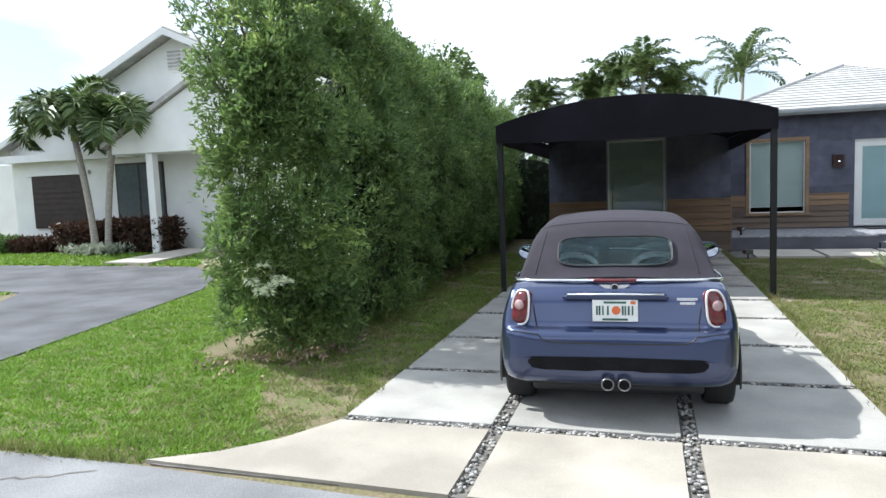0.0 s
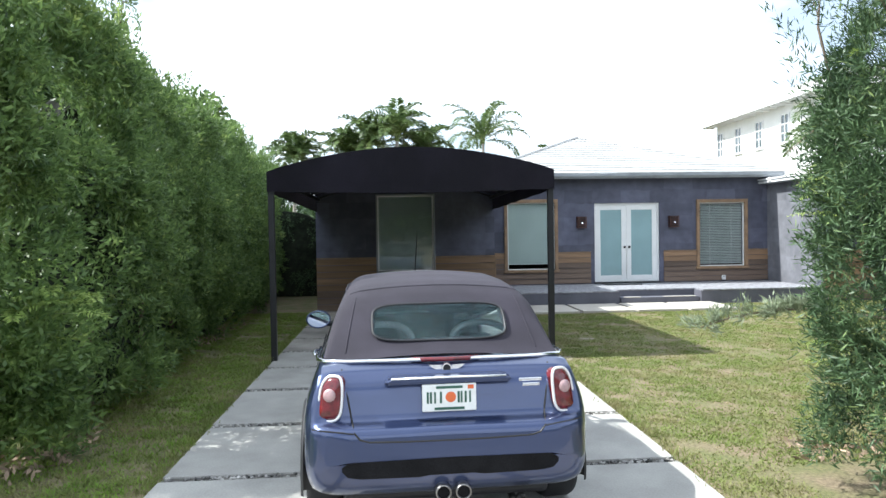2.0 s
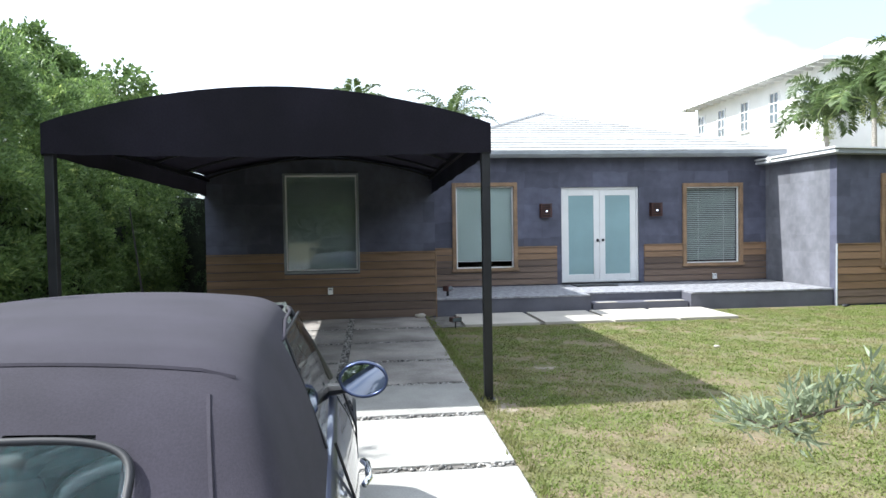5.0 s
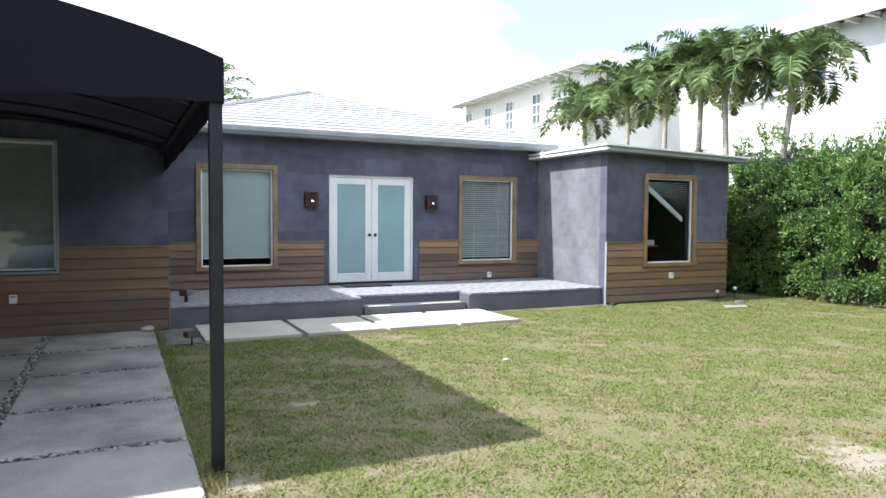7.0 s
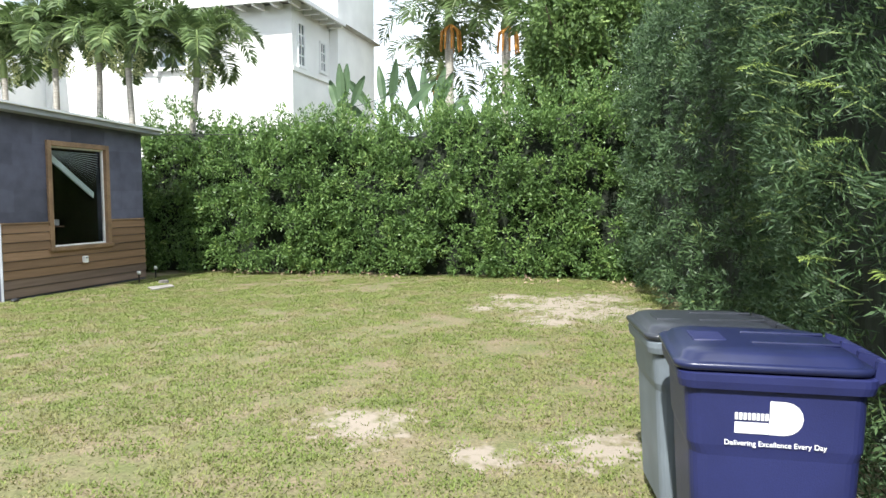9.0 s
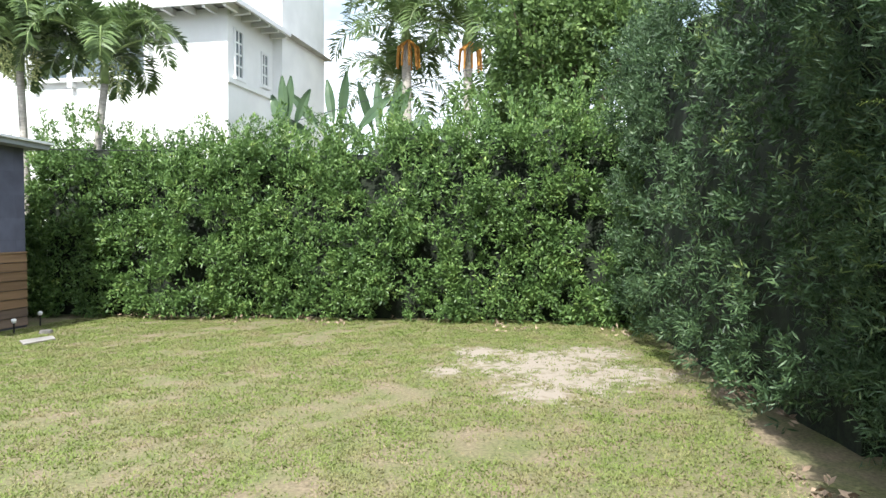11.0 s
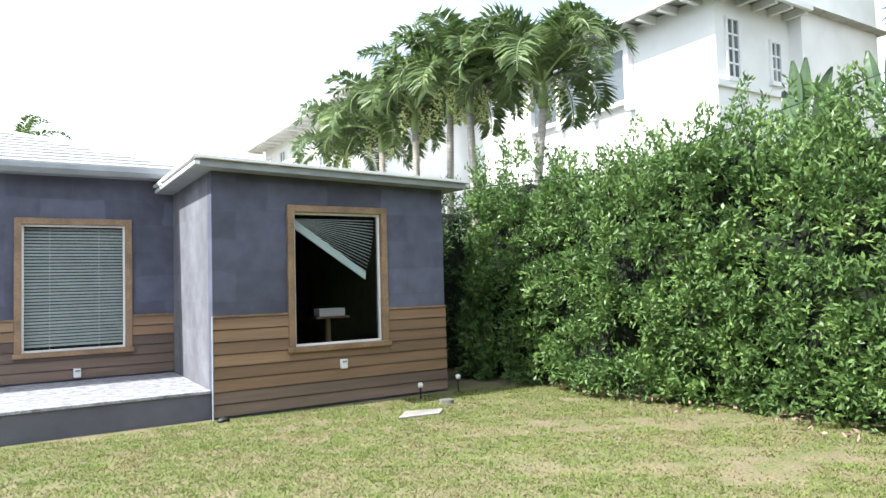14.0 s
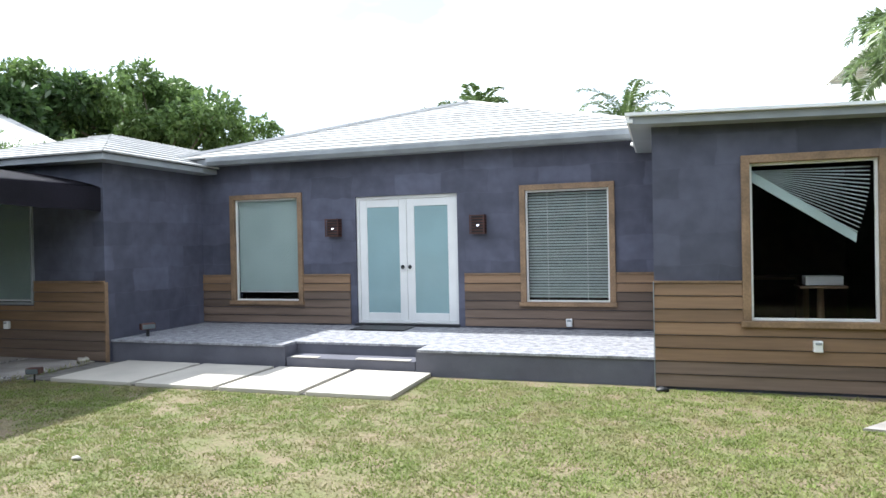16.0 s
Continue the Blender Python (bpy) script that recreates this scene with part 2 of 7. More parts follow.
M = {
    "asphalt": mat("asphalt", (0.21, 0.21, 0.215), 0.9, var=0.2, scale=1.2, fine=0.3, fine_scale=150, bump=0.5, bump_scale=140),
    "dark_asphalt": mat("dark_asphalt", (0.085, 0.085, 0.095), 0.9, var=0.35, scale=1.0, fine=0.25, bump=0.4),
    "concrete": mat("concrete", (0.345, 0.335, 0.31), 0.85, var=0.13, scale=2.2, fine=0.08, fine_scale=70, obj=0.08, bump=0.15),
    "apron": mat("apron_concrete", (0.36, 0.325, 0.275), 0.85, var=0.16, scale=1.5, fine=0.08, bump=0.12, obj=0.05),
    "new_concrete": mat("new_concrete", (0.455, 0.42, 0.365), 0.85, var=0.08, scale=1.5, fine=0.06, bump=0.12, obj=0.04),
    "old_concrete": mat("stained_concrete", (0.325, 0.30, 0.275), 0.8, var=0.32, scale=1.5, fine=0.12, fine_scale=40, obj=0.10, bump=0.15),
    "bed": mat("joint_bed", (0.15, 0.14, 0.125), 0.95, var=0.3, bump=0.4),
    "pebble": mat("pebble", (0.25, 0.24, 0.225), 0.55, var=0.1, island=0.95),
    "stucco": blocky(mat("stucco", (0.090, 0.093, 0.132), 0.75, var=0.22, scale=0.9, fine=0.14, fine_scale=5, bump=0.12, bump_scale=60), 0.22),
    "pale_stucco": blocky(mat("weathered_sunlit_stucco", (0.150, 0.153, 0.172), 0.8, var=0.22, scale=1.3, fine=0.12, fine_scale=6, bump=0.12, bump_scale=60), 0.16),
    "board": mat("stained_wood", (0.225, 0.138, 0.078), 0.6, var=0.16, scale=1.6, fine=0.10, fine_scale=9, obj=0.20, bump=0.12, stretch=(0.25, 0.25, 4)),
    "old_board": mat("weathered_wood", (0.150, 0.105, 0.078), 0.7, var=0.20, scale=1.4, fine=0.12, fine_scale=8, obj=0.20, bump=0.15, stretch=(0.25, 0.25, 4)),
    "trim_wood": mat("trim_wood", (0.25, 0.160, 0.092), 0.55, var=0.22, scale=4, fine=0.15, fine_scale=40),
    "white": mat("white_paint", (0.80, 0.80, 0.79), 0.5, var=0.04, scale=2),
    "white_stucco": mat("white_stucco", (0.82, 0.82, 0.80), 0.85, var=0.05, scale=1.2, bump=0.1),
    "roof_white": mat("roof_white", (0.43, 0.425, 0.415), 0.7, var=0.10, scale=1.5, fine=0.08, fine_scale=12, obj=0.05),
    "roof_grey": mat("roof_grey", (0.42, 0.41, 0.39), 0.8, var=0.15, scale=2, fine=0.12, fine_scale=8),
    "fascia": mat("fascia", (0.29, 0.31, 0.33), 0.55, var=0.10, scale=3),
    "canvas": mat("black_canvas", (0.018, 0.015, 0.025), 0.85, var=0.25, scale=1.5, fine=0.15, fine_scale=60, bump=0.1, bump_scale=12),
    "black_metal": mat("black_metal", (0.012, 0.012, 0.014), 0.45, var=0.2),
    "porch_top": mat("porch_mosaic", (0.28, 0.28, 0.30), 0.6, var=0.35, scale=9, fine=0.3, fine_scale=40, bump=0.2),
    "porch": mat("porch_paint", (0.115, 0.115, 0.14), 0.75, var=0.15, scale=2, fine=0.1),
    "frosted": mat("frosted_glass", (0.27, 0.40, 0.42), 0.35, var=0.06, scale=1.5, coat=0.6),
    "blind": mat("white_blind", (0.50, 0.56, 0.53), 0.6, var=0.06, island=0.08),
    "shade": mat("roller_shade", (0.42, 0.52, 0.49), 0.7, var=0.06, scale=2),
    "room": mat("room_dimness", (0.045, 0.032, 0.028), 0.9, var=0.2),
    "pane": glass_mat("window_glass", (0.95, 0.95, 0.95), 0.01, 0.0, 1.2),
    "plate_glass": glass_mat("plate_glass", (0.95, 0.95, 0.95), 0.01, 0.0, 1.5),
    "bark": mat("bark", (0.15, 0.115, 0.085), 0.9, var=0.3, scale=12, bump=0.6, bump_scale=40),
    "palm_bark": mat("palm_bark", (0.36, 0.33, 0.29), 0.85, var=0.25, scale=8, bump=0.4, stretch=(1, 1, 6)),
    "crownshaft": mat("crownshaft", (0.18, 0.24, 0.08), 0.5, var=0.2, scale=6),
    "fruit": mat("palm_fruit", (0.36, 0.40, 0.16), 0.5, var=0.15, island=0.2),
    # filler inside the hedges, inner shade painted as near-black
    "core": mat("shade_filler", (0.011, 0.017, 0.007), 0.95, var=0.5, scale=8, fine=0.5, fine_scale=40),
    "hedge_leaf": leaf_mat("podocarpus_leaf", (0.040, 0.084, 0.030), (0.215, 0.312, 0.095), (0.50, 0.57, 0.18), 0.42, 0.50, 0.38),
    "young_leaf": leaf_mat("young_leaf", (0.16, 0.25, 0.06), (0.34, 0.43, 0.11), (0.50, 0.56, 0.17), 0.5, 0.3),
    # podocarpus leaf darkened in colour for the shade on the hedges using it
    "shade_leaf": leaf_mat("shaded_podocarpus_leaf", (0.018, 0.040, 0.020), (0.098, 0.160, 0.066), (0.30, 0.37, 0.12), 0.48, 0.2, 0.32),
    "fig_leaf": leaf_mat("hedge_leaf", (0.044, 0.090, 0.030), (0.165, 0.265, 0.075), (0.38, 0.47, 0.14), 0.42),
    "palm_leaf": leaf_mat("palm_leaf", (0.046, 0.080, 0.030), (0.155, 0.220, 0.078), (0.30, 0.35, 0.14), 0.42, 0.32),
    "canopy_leaf": leaf_mat("sunlit_tree_leaf", (0.055, 0.098, 0.032), (0.175, 0.262, 0.080), (0.30, 0.37, 0.13), 0.4, 0.35),
    "sage_leaf": leaf_mat("sage_leaf", (0.16, 0.20, 0.12), (0.33, 0.38, 0.25), (0.46, 0.50, 0.36), 0.5, 0.3),
    "straw": leaf_mat("straw_blade", (0.21, 0.165, 0.085), (0.36, 0.30, 0.165), (0.46, 0.40, 0.25), 0.7, 0.25),
    "tree_leaf": leaf_mat("tree_leaf", (0.020, 0.042, 0.014), (0.065, 0.115, 0.035), (0.16, 0.22, 0.07), 0.4),
    "red_leaf": leaf_mat("red_leaf", (0.03, 0.02, 0.015), (0.09, 0.045, 0.03), (0.14, 0.09, 0.04), 0.5),
    "grass": patchy(leaf_mat("grass", (0.135, 0.178, 0.046), (0.218, 0.268, 0.070), (0.34, 0.335, 0.14), 0.65, 0.35), (0.30, 0.245, 0.135), 1.7, 0.75),
    "lush": leaf_mat("lush_grass", (0.105, 0.205, 0.018), (0.215, 0.36, 0.038), (0.36, 0.45, 0.10), 0.6, 0.3),
    "litter": mat("dry_leaves", (0.32, 0.235, 0.165), 0.9, var=0.3, island=0.5),
}


# ---- building helpers ----
def finish(name, bm, material, smooth=False):
    me = bpy.data.meshes.new(name)
    bm.normal_update()
    bm.to_mesh(me)
    bm.free()
    me.materials.append(material)
    if smooth:
        me.shade_smooth()
    return me


def part(name, bm, material, parent, label="", smooth=False, kind=""):
    me = bm if isinstance(bm, bpy.types.Mesh) else finish(name, bm, material, smooth)
    ob = new(name, me)
    ob.parent = parent
    return tagged(ob, label=label, kind=kind)


def thing(name, label, category, at=(0, 0, 0), rz=0.0, group="", kind=""):
    ob = new(name)
    ob.empty_display_size = 0.2
    ob.matrix_world = pose(*at, 0, 0, rz)
    return tagged(ob, label, category, group, kind)


def single(name, bm, material, label, category, kind="", smooth=False, group=""):
    me = bm if isinstance(bm, bpy.types.Mesh) else finish(name, bm, material, smooth)
    return tagged(new(name, me), label, category, group, kind)


def box(bm, x0, x1, y0, y1, z0, z1, bevel=0.0):
    vs = [bm.verts.new((x, y, z)) for z in (z0, z1) for y in (y0, y1) for x in (x0, x1)]
    fs = [bm.faces.new([vs[i] for i in f]) for f in
          ((0, 2, 3, 1), (4, 5, 7, 6), (0, 1, 5, 4), (2, 6, 7, 3), (0, 4, 6, 2), (1, 3, 7, 5))]
    if bevel:
        es = {e for f in fs for e in f.edges}
        bmesh.ops.bevel(bm, geom=list(es), offset=bevel, segments=2, affect="EDGES", profile=0.5)
    return bm


def boxed(x0, x1, y0, y1, z0, z1, bevel=0.0):
    return box(bmesh.new(), x0, x1, y0, y1, z0, z1, bevel)


def tube(bm, pts, radii, seg=8, caps=True):
    """A tapered tube along points."""
    pts = [Vector(p) for p in pts]
    if not isinstance(radii, (list, tuple)):
        radii = [radii] * len(pts)
    rings, side = [], None
    for i, p in enumerate(pts):
        d = (pts[min(i + 1, len(pts) - 1)] - pts[max(i - 1, 0)]).normalized()
        if side is None:
            side = d.cross(Vector((0, 0, 1)) if abs(d.z) < 0.9 else Vector((1, 0, 0))).normalized()
        side = (side - d * side.dot(d)).normalized()
        up = d.cross(side)
        rings.append([bm.verts.new(p + radii[i] * (math.cos(a) * side + math.sin(a) * up))
                      for a in (2 * math.pi * k / seg for k in range(seg))])
    for a, b in zip(rings, rings[1:]):
        for k in range(seg):
            bm.faces.new((a[k], a[(k + 1) % seg], b[(k + 1) % seg], b[k]))
    if caps:
        bm.faces.new(rings[0][::-1])
        bm.faces.new(rings[-1])
    return bm


def prism(bm, outline, axis, a, b):
    """An outline in two axes pulled along the third (0 x, 1 y, 2 z)."""
    def at(u, v, w):
        return ((w, u, v), (u, w, v), (u, v, w))[axis]
    lo = [bm.verts.new(at(u, v, a)) for u, v in outline]
    hi = [bm.verts.new(at(u, v, b)) for u, v in outline]
    n = len(outline)
    for i in range(n):
        bm.faces.new((lo[i], lo[(i + 1) % n], hi[(i + 1) % n], hi[i]))
    bm.faces.new(lo[::-1])
    bm.faces.new(hi)
    bmesh.ops.recalc_face_normals(bm, faces=bm.faces)
    return bm


def quads_mesh(name, verts, material):
    """A mesh of separate four-cornered faces from an array (n, 4, 3)."""
    v = np.ascontiguousarray(verts, dtype=np.float32).reshape(-1, 3)
    n = len(v) // 4
    me = bpy.data.meshes.new(name)
    me.vertices.add(4 * n)
    me.vertices.foreach_set("co", v.ravel())
    me.loops.add(4 * n)
    me.loops.foreach_set("vertex_index", np.arange(4 * n, dtype=np.int32))
    me.polygons.add(n)
    me.polygons.foreach_set("loop_start", np.arange(0, 4 * n, 4, dtype=np.int32))
    me.materials.append(material)
    me.update()
    me.validate()
    return me


def unit(a):
    return a / np.maximum(np.linalg.norm(a, axis=-1, keepdims=True), 1e-6)


def sprigs(rng, at, out, length, width, count, spread=0.9, droop=0.0):
    """Leaves set round short twigs: at and out are arrays of places and outward ways; gives (n, 4, 3)."""
    n = len(at)
    at, out = np.repeat(at, count, 0), np.repeat(out, count, 0)
    way = unit(out + spread * rng.normal(size=(n * count, 3)) + np.array([0, 0, 0.25 - droop]))
    side = unit(np.cross(way, rng.normal(size=(n * count, 3))))
    ln = length * rng.uniform(0.6, 1.25, (n * count, 1))
    wd = width * rng.uniform(0.7, 1.2, (n * count, 1))
    base = at + rng.normal(size=(n * count, 3)) * length * 0.35
    mid, tip = base + way * ln * 0.5, base + way * ln
    tip[:, 2] -= (droop * ln[:, 0] * 0.3)
    return np.stack([base, mid + side * wd * 0.5, tip, mid - side * wd * 0.5], 1)


def lumps(p, scale, seed):
    """A cheap smooth noise for arrays of places, about -1 to 1."""
    r = np.random.default_rng(seed)
    s = np.zeros(p.shape[:-1])
    for k in range(7):
        w = r.normal(size=p.shape[-1]) * (1.0 + 0.5 * k) / scale
        s += np.sin(p @ w + r.uniform(0, 6.28)) / (1 + 0.45 * k)
    return s / 2.6


def in_shape(x, y, poly):
    inside = np.zeros(len(x), bool)
    n = len(poly)
    for i in range(n):
        (x0, y0), (x1, y1) = poly[i], poly[(i + 1) % n]
        hit = ((y0 > y) != (y1 > y)) & (x < (x1 - x0) * (y - y0) / (y1 - y0 + 1e-12) + x0)
        inside ^= hit
    return inside


# ---- ground, road and drives ----
def ground_mat():
    m = mat("lawn_ground", (0.140, 0.150, 0.052), 0.95, var=0.16, scale=2.6, fine=0.32, fine_scale=34, tint=(0.190, 0.148, 0.092), bump=0.7, bump_scale=45)
    n, l = m.node_tree.nodes, m.node_tree.links
    b = n["Principled BSDF"]
    green = b.inputs["Base Color"].links[0].from_socket
    geo = n.new("ShaderNodeNewGeometry")
    nz = n.new("ShaderNodeTexNoise")
    nz.inputs["Scale"].default_value, nz.inputs["Detail"].default_value = 7.5, 9.0
    l.new(geo.outputs["Position"], nz.inputs["Vector"])
    best = None
    for x, y, r in SAND:
        d = n.new("ShaderNodeVectorMath")
        d.operation = "DISTANCE"
        d.inputs[1].default_value = (x, y, 0)
        l.new(geo.outputs["Position"], d.inputs[0])
        k = n.new("ShaderNodeMath")
        k.operation = "DIVIDE"
        k.inputs[1].default_value = r
        l.new(d.outputs["Value"], k.inputs[0])
        if best is None:
            best = k.outputs[0]
        else:
            mn = n.new("ShaderNodeMath")
            mn.operation = "MINIMUM"
            l.new(best, mn.inputs[0])
            l.new(k.outputs[0], mn.inputs[1])
            best = mn.outputs[0]
    ad = n.new("ShaderNodeMath")
    ad.operation = "MULTIPLY_ADD"
    ad.inputs[1].default_value = -4.6
    l.new(nz.outputs["Fac"], ad.inputs[0])
    sh = n.new("ShaderNodeMath")
    sh.operation = "ADD"
    sh.inputs[1].default_value = 2.3
    l.new(best, sh.inputs[0])
    l.new(sh.outputs[0], ad.inputs[2])
    rg = n.new("ShaderNodeMapRange")
    rg.inputs["From Min"].default_value, rg.inputs["From Max"].default_value = 0.45, 1.25
    rg.inputs["To Min"].default_value, rg.inputs["To Max"].default_value = 1.0, 0.0
    l.new(ad.outputs[0], rg.inputs["Value"])
    mx = n.new("ShaderNodeMix")
    mx.data_type = "RGBA"
    l.new(rg.outputs["Result"], mx.inputs[0])
    l.new(green, mx.inputs[6])
    mx.inputs[7].default_value = (0.285, 0.240, 0.192, 1)
    l.new(mx.outputs[2], b.inputs["Base Color"])
    return m


SAND = [(0.92, -9.82, 0.33), (0.55, -10.8, 0.20), (6.8, -10.55, 0.85), (5.9, -10.9, 0.62), (7.3, -9.8, 0.40), (5.25, -10.7, 0.36), (6.3, -11.5, 0.5),
        (7.5, -11.2, 0.45), (6.1, -9.6, 0.22), (0.85, -11.45, 0.30), (-2.2, -6.9, 0.10), (-3.0, -8.5, 0.13)]
# trodden places where the grass is thin and brown
WORN = [(-0.4, -8.6, 0.35), (1.2, -5.5, 0.30), (2.6, -5.8, 0.42), (4.9, -6.8, 0.35), (-1.2, -7.15, 0.35), (-1.6, -8.6, 0.30), (6.5, -6.2, 0.40),
        (7.6, -7.3, 0.35), (2.5, -9.3, 0.50), (3.6, -10.4, 0.50), (5.0, -9.3, 0.40), (-2.5, -10.2, 0.35), (0.4, -7.2, 0.30)]
bm = bmesh.new()
R = 700
for x0, x1 in ((-R, -40), (-40, 40), (40, R)):
    for y0, y1 in ((-R, -40), (-40, 40), (40, R)):
        bm.faces.new([bm.verts.new(p) for p in ((x0, y0, 0), (x1, y0, 0), (x1, y1, 0), (x0, y1, 0))])
bmesh.ops.remove_doubles(bm, verts=bm.verts, dist=0.01)
single("ground", bm, ground_mat(), "thin green and straw-coloured lawn ground with sandy bare patches", "ground", "structure")

single("road", prism(bmesh.new(), [(-120, -15.17), (-8.0, -15.17), (-6.4, -15.27), (-2.6, -15.27), (120, -15.2), (120, -24), (-120, -24)], 2, 0.0, 0.012),
       M["asphalt"], "weathered light grey asphalt street surface", "road", "structure")
for n_, pts_ in enumerate(([(-12.0, -15.9), (-10.8, -15.75), (-9.6, -15.85), (-8.7, -15.55), (-8.1, -15.3)], [(-8.7, -15.55), (-8.2, -16.1), (-7.4, -16.3), (-5.9, -16.25)], [(-11.5, -16.6), (-10.2, -16.4), (-9.1, -16.55)])):
    bm = bmesh.new()
    rw = random.Random(n_)
    top_, bot_ = [], []
    for (xa, ya), (xb, yb) in zip(pts_, pts_[1:]):
        for k in range(8):
            f = k / 8
            x, y, w = xa + (xb - xa) * f, ya + (yb - ya) * f + rw.uniform(-0.03, 0.03), rw.uniform(0.006, 0.016)
            top_.append(bm.verts.new((x, y + w, 0.0145)))
            bot_.append(bm.verts.new((x, y - w, 0.0145)))
    for k in range(len(top_) - 1):
        bm.faces.new((bot_[k], bot_[k + 1], top_[k + 1], top_[k]))
    single("road_crack", bm, M["bed"], "dark crack running through the street asphalt", "crack", "structure")
bm = bmesh.new()
prism(bm, [(-11.3, -15.15), (-11.6, -13.0), (-12.1, -10.5), (-12.6, -8.2), (-13.6, -6.3), (-15.2, -4.9), (-21.9, -4.5), (-40, -4.6), (-40, -8.5),
           (-19, -8.2), (-16.2, -8.8), (-15.2, -10.3), (-14.6, -15.15)], 2, 0.0, 0.02)
single("neighbour_driveway", bm, M["dark_asphalt"], "dark grey worn asphalt driveway curving to the white house", "driveway", "structure")
single("neighbour_path", prism(bmesh.new(), [(-18.35, -4.42), (-16.9, -4.52), (-17.5, -0.6), (-18.75, -0.6)], 2, 0.0, 0.085), M["new_concrete"],
       "pale concrete footpath to the white house", "path", "structure")

# driveway of three columns of slabs with pebble joints
XL, XR = -7.0, -3.24
COLS = [-5.82, -4.55]
ROWS_Y = [-14.12, -12.74, -11.40, -10.0, -8.74, -7.54, -6.30, -4.92, -3.6, -2.30]
driveway = thing("driveway", "concrete slab driveway with black and white pebble joints", "driveway", kind="structure")
part("joint_bed", prism(bmesh.new(), [(-7.0, -2.3), (-7.0, -14.1), (-7.25, -14.6), (-7.9, -15.14), (-2.45, -15.25), (-2.95, -14.6), (-3.24, -14.1), (-3.24, -2.3)], 2, 0.0, 0.012),
     M["bed"], driveway, "dark bed under the pebbles")
rng = np.random.default_rng(5)
J = 0.055
xs = [XL, *COLS, XR]
bed_rects = []
for r in range(len(ROWS_Y) - 1):
    y0, y1 = ROWS_Y[r] + (J if True else 0), ROWS_Y[r + 1] - (J if r < len(ROWS_Y) - 2 else 0)
    for c in range(3):
        x0, x1 = xs[c] + (J if c else 0), xs[c + 1] - (J if c < 2 else 0)
        part("slab", boxed(x0, x1, y0, y1, 0.0, 0.030 + rng.uniform(-0.003, 0.003), 0.006), M["concrete" if y0 < -7.6 else "old_concrete"], driveway)
    bed_rects.append((XL, XR, ROWS_Y[r] - J, ROWS_Y[r] + J))
for c in COLS:
    bed_rects.append((c - J, c + J, -15.15, -2.3))
# flared apron slabs, newer and paler
y = ROWS_Y[0] - J
for poly in ([(-7.0, y), (-7.25, -14.6), (-7.55, -14.9), (-7.95, -15.12), (-5.82 - J, -15.19), (-5.82 - J, y)],
             [(-5.82 + J, y), (-5.82 + J, -15.19), (-4.55 - J, -15.21), (-4.55 - J, y)],
             [(-4.55 + J, y), (-4.55 + J, -15.21), (-2.4, -15.24), (-2.75, -14.9), (-3.0, -14.55), (-3.24, y)]):
    part("apron_slab", prism(bmesh.new(), poly, 2, 0.0, 0.030), M["apron"], driveway, "newer pale concrete slab")

ico = bmesh.new()
bmesh.ops.create_icosphere(ico, subdivisions=1, radius=1.0)
ICO_V = np.array([v.co[:] for v in ico.verts])
ICO_F = np.array([[v.index for v in f.verts] for f in ico.faces])
ico.free()


def blobs_mesh(name, centres, sizes, material, seed=0):
    """Many small stones or the like, as one mesh: centres (n, 3), sizes (n, 3)."""
    r = np.random.default_rng(seed)
    n = len(centres)
    a = r.uniform(0, 6.28, n)
    ca, sa = np.cos(a)[:, None], np.sin(a)[:, None]
    p = ICO_V[None] * sizes[:, None] * r.uniform(0.8, 1.15, (n, len(ICO_V), 1))
    p = np.stack([p[..., 0] * ca - p[..., 1] * sa, p[..., 0] * sa + p[..., 1] * ca, p[..., 2]], -1) + centres[:, None]
    f = (ICO_F[None] + (np.arange(n) * len(ICO_V))[:, None, None]).reshape(-1, 3)
    me = bpy.data.meshes.new(name)
    me.from_pydata(p.reshape(-1, 3).tolist(), [], f.tolist())
    me.materials.append(material)
    me.shade_smooth()
    return me


pts = []
for x0, x1, y0, y1 in bed_rects:
    k = int((x1 - x0) * (y1 - y0) / 0.00125)
    pts.append(np.stack([rng.uniform(x0 + .01, x1 - .01, k), rng.uniform(y0 + .01, y1 - .01, k), rng.uniform(0.014, 0.026, k)], -1))
pts = np.concatenate(pts)
tagged(part("pebbles", blobs_mesh("pebbles", pts, np.stack([rng.uniform(.013, .026, len(pts)), rng.uniform(.010, .018, len(pts)), rng.uniform(.009, .014, len(pts))], -1), M["pebble"]),
            None, driveway, "black, grey and white river pebbles"), kind="stuff")

# stepping path along the porch
path = thing("garden_path", "row of pale concrete paving slabs before the porch", "path", kind="structure")
part("gap_strip", boxed(-3.2, 2.0, -3.55, -2.25, 0.0, 0.012), M["bed"], path)
for x0, x1 in ((-2.68, -1.42), (-1.34, -0.22), (-0.14, 0.93), (1.01, 2.05)):
    part("slab", boxed(x0, x1, -3.58, -2.24, 0.0, 0.05, 0.008), M["new_concrete"], path)

# ---- the house ----
house = thing("house", "single-storey dark grey stucco house with wood cladding and white tile roof", "house")


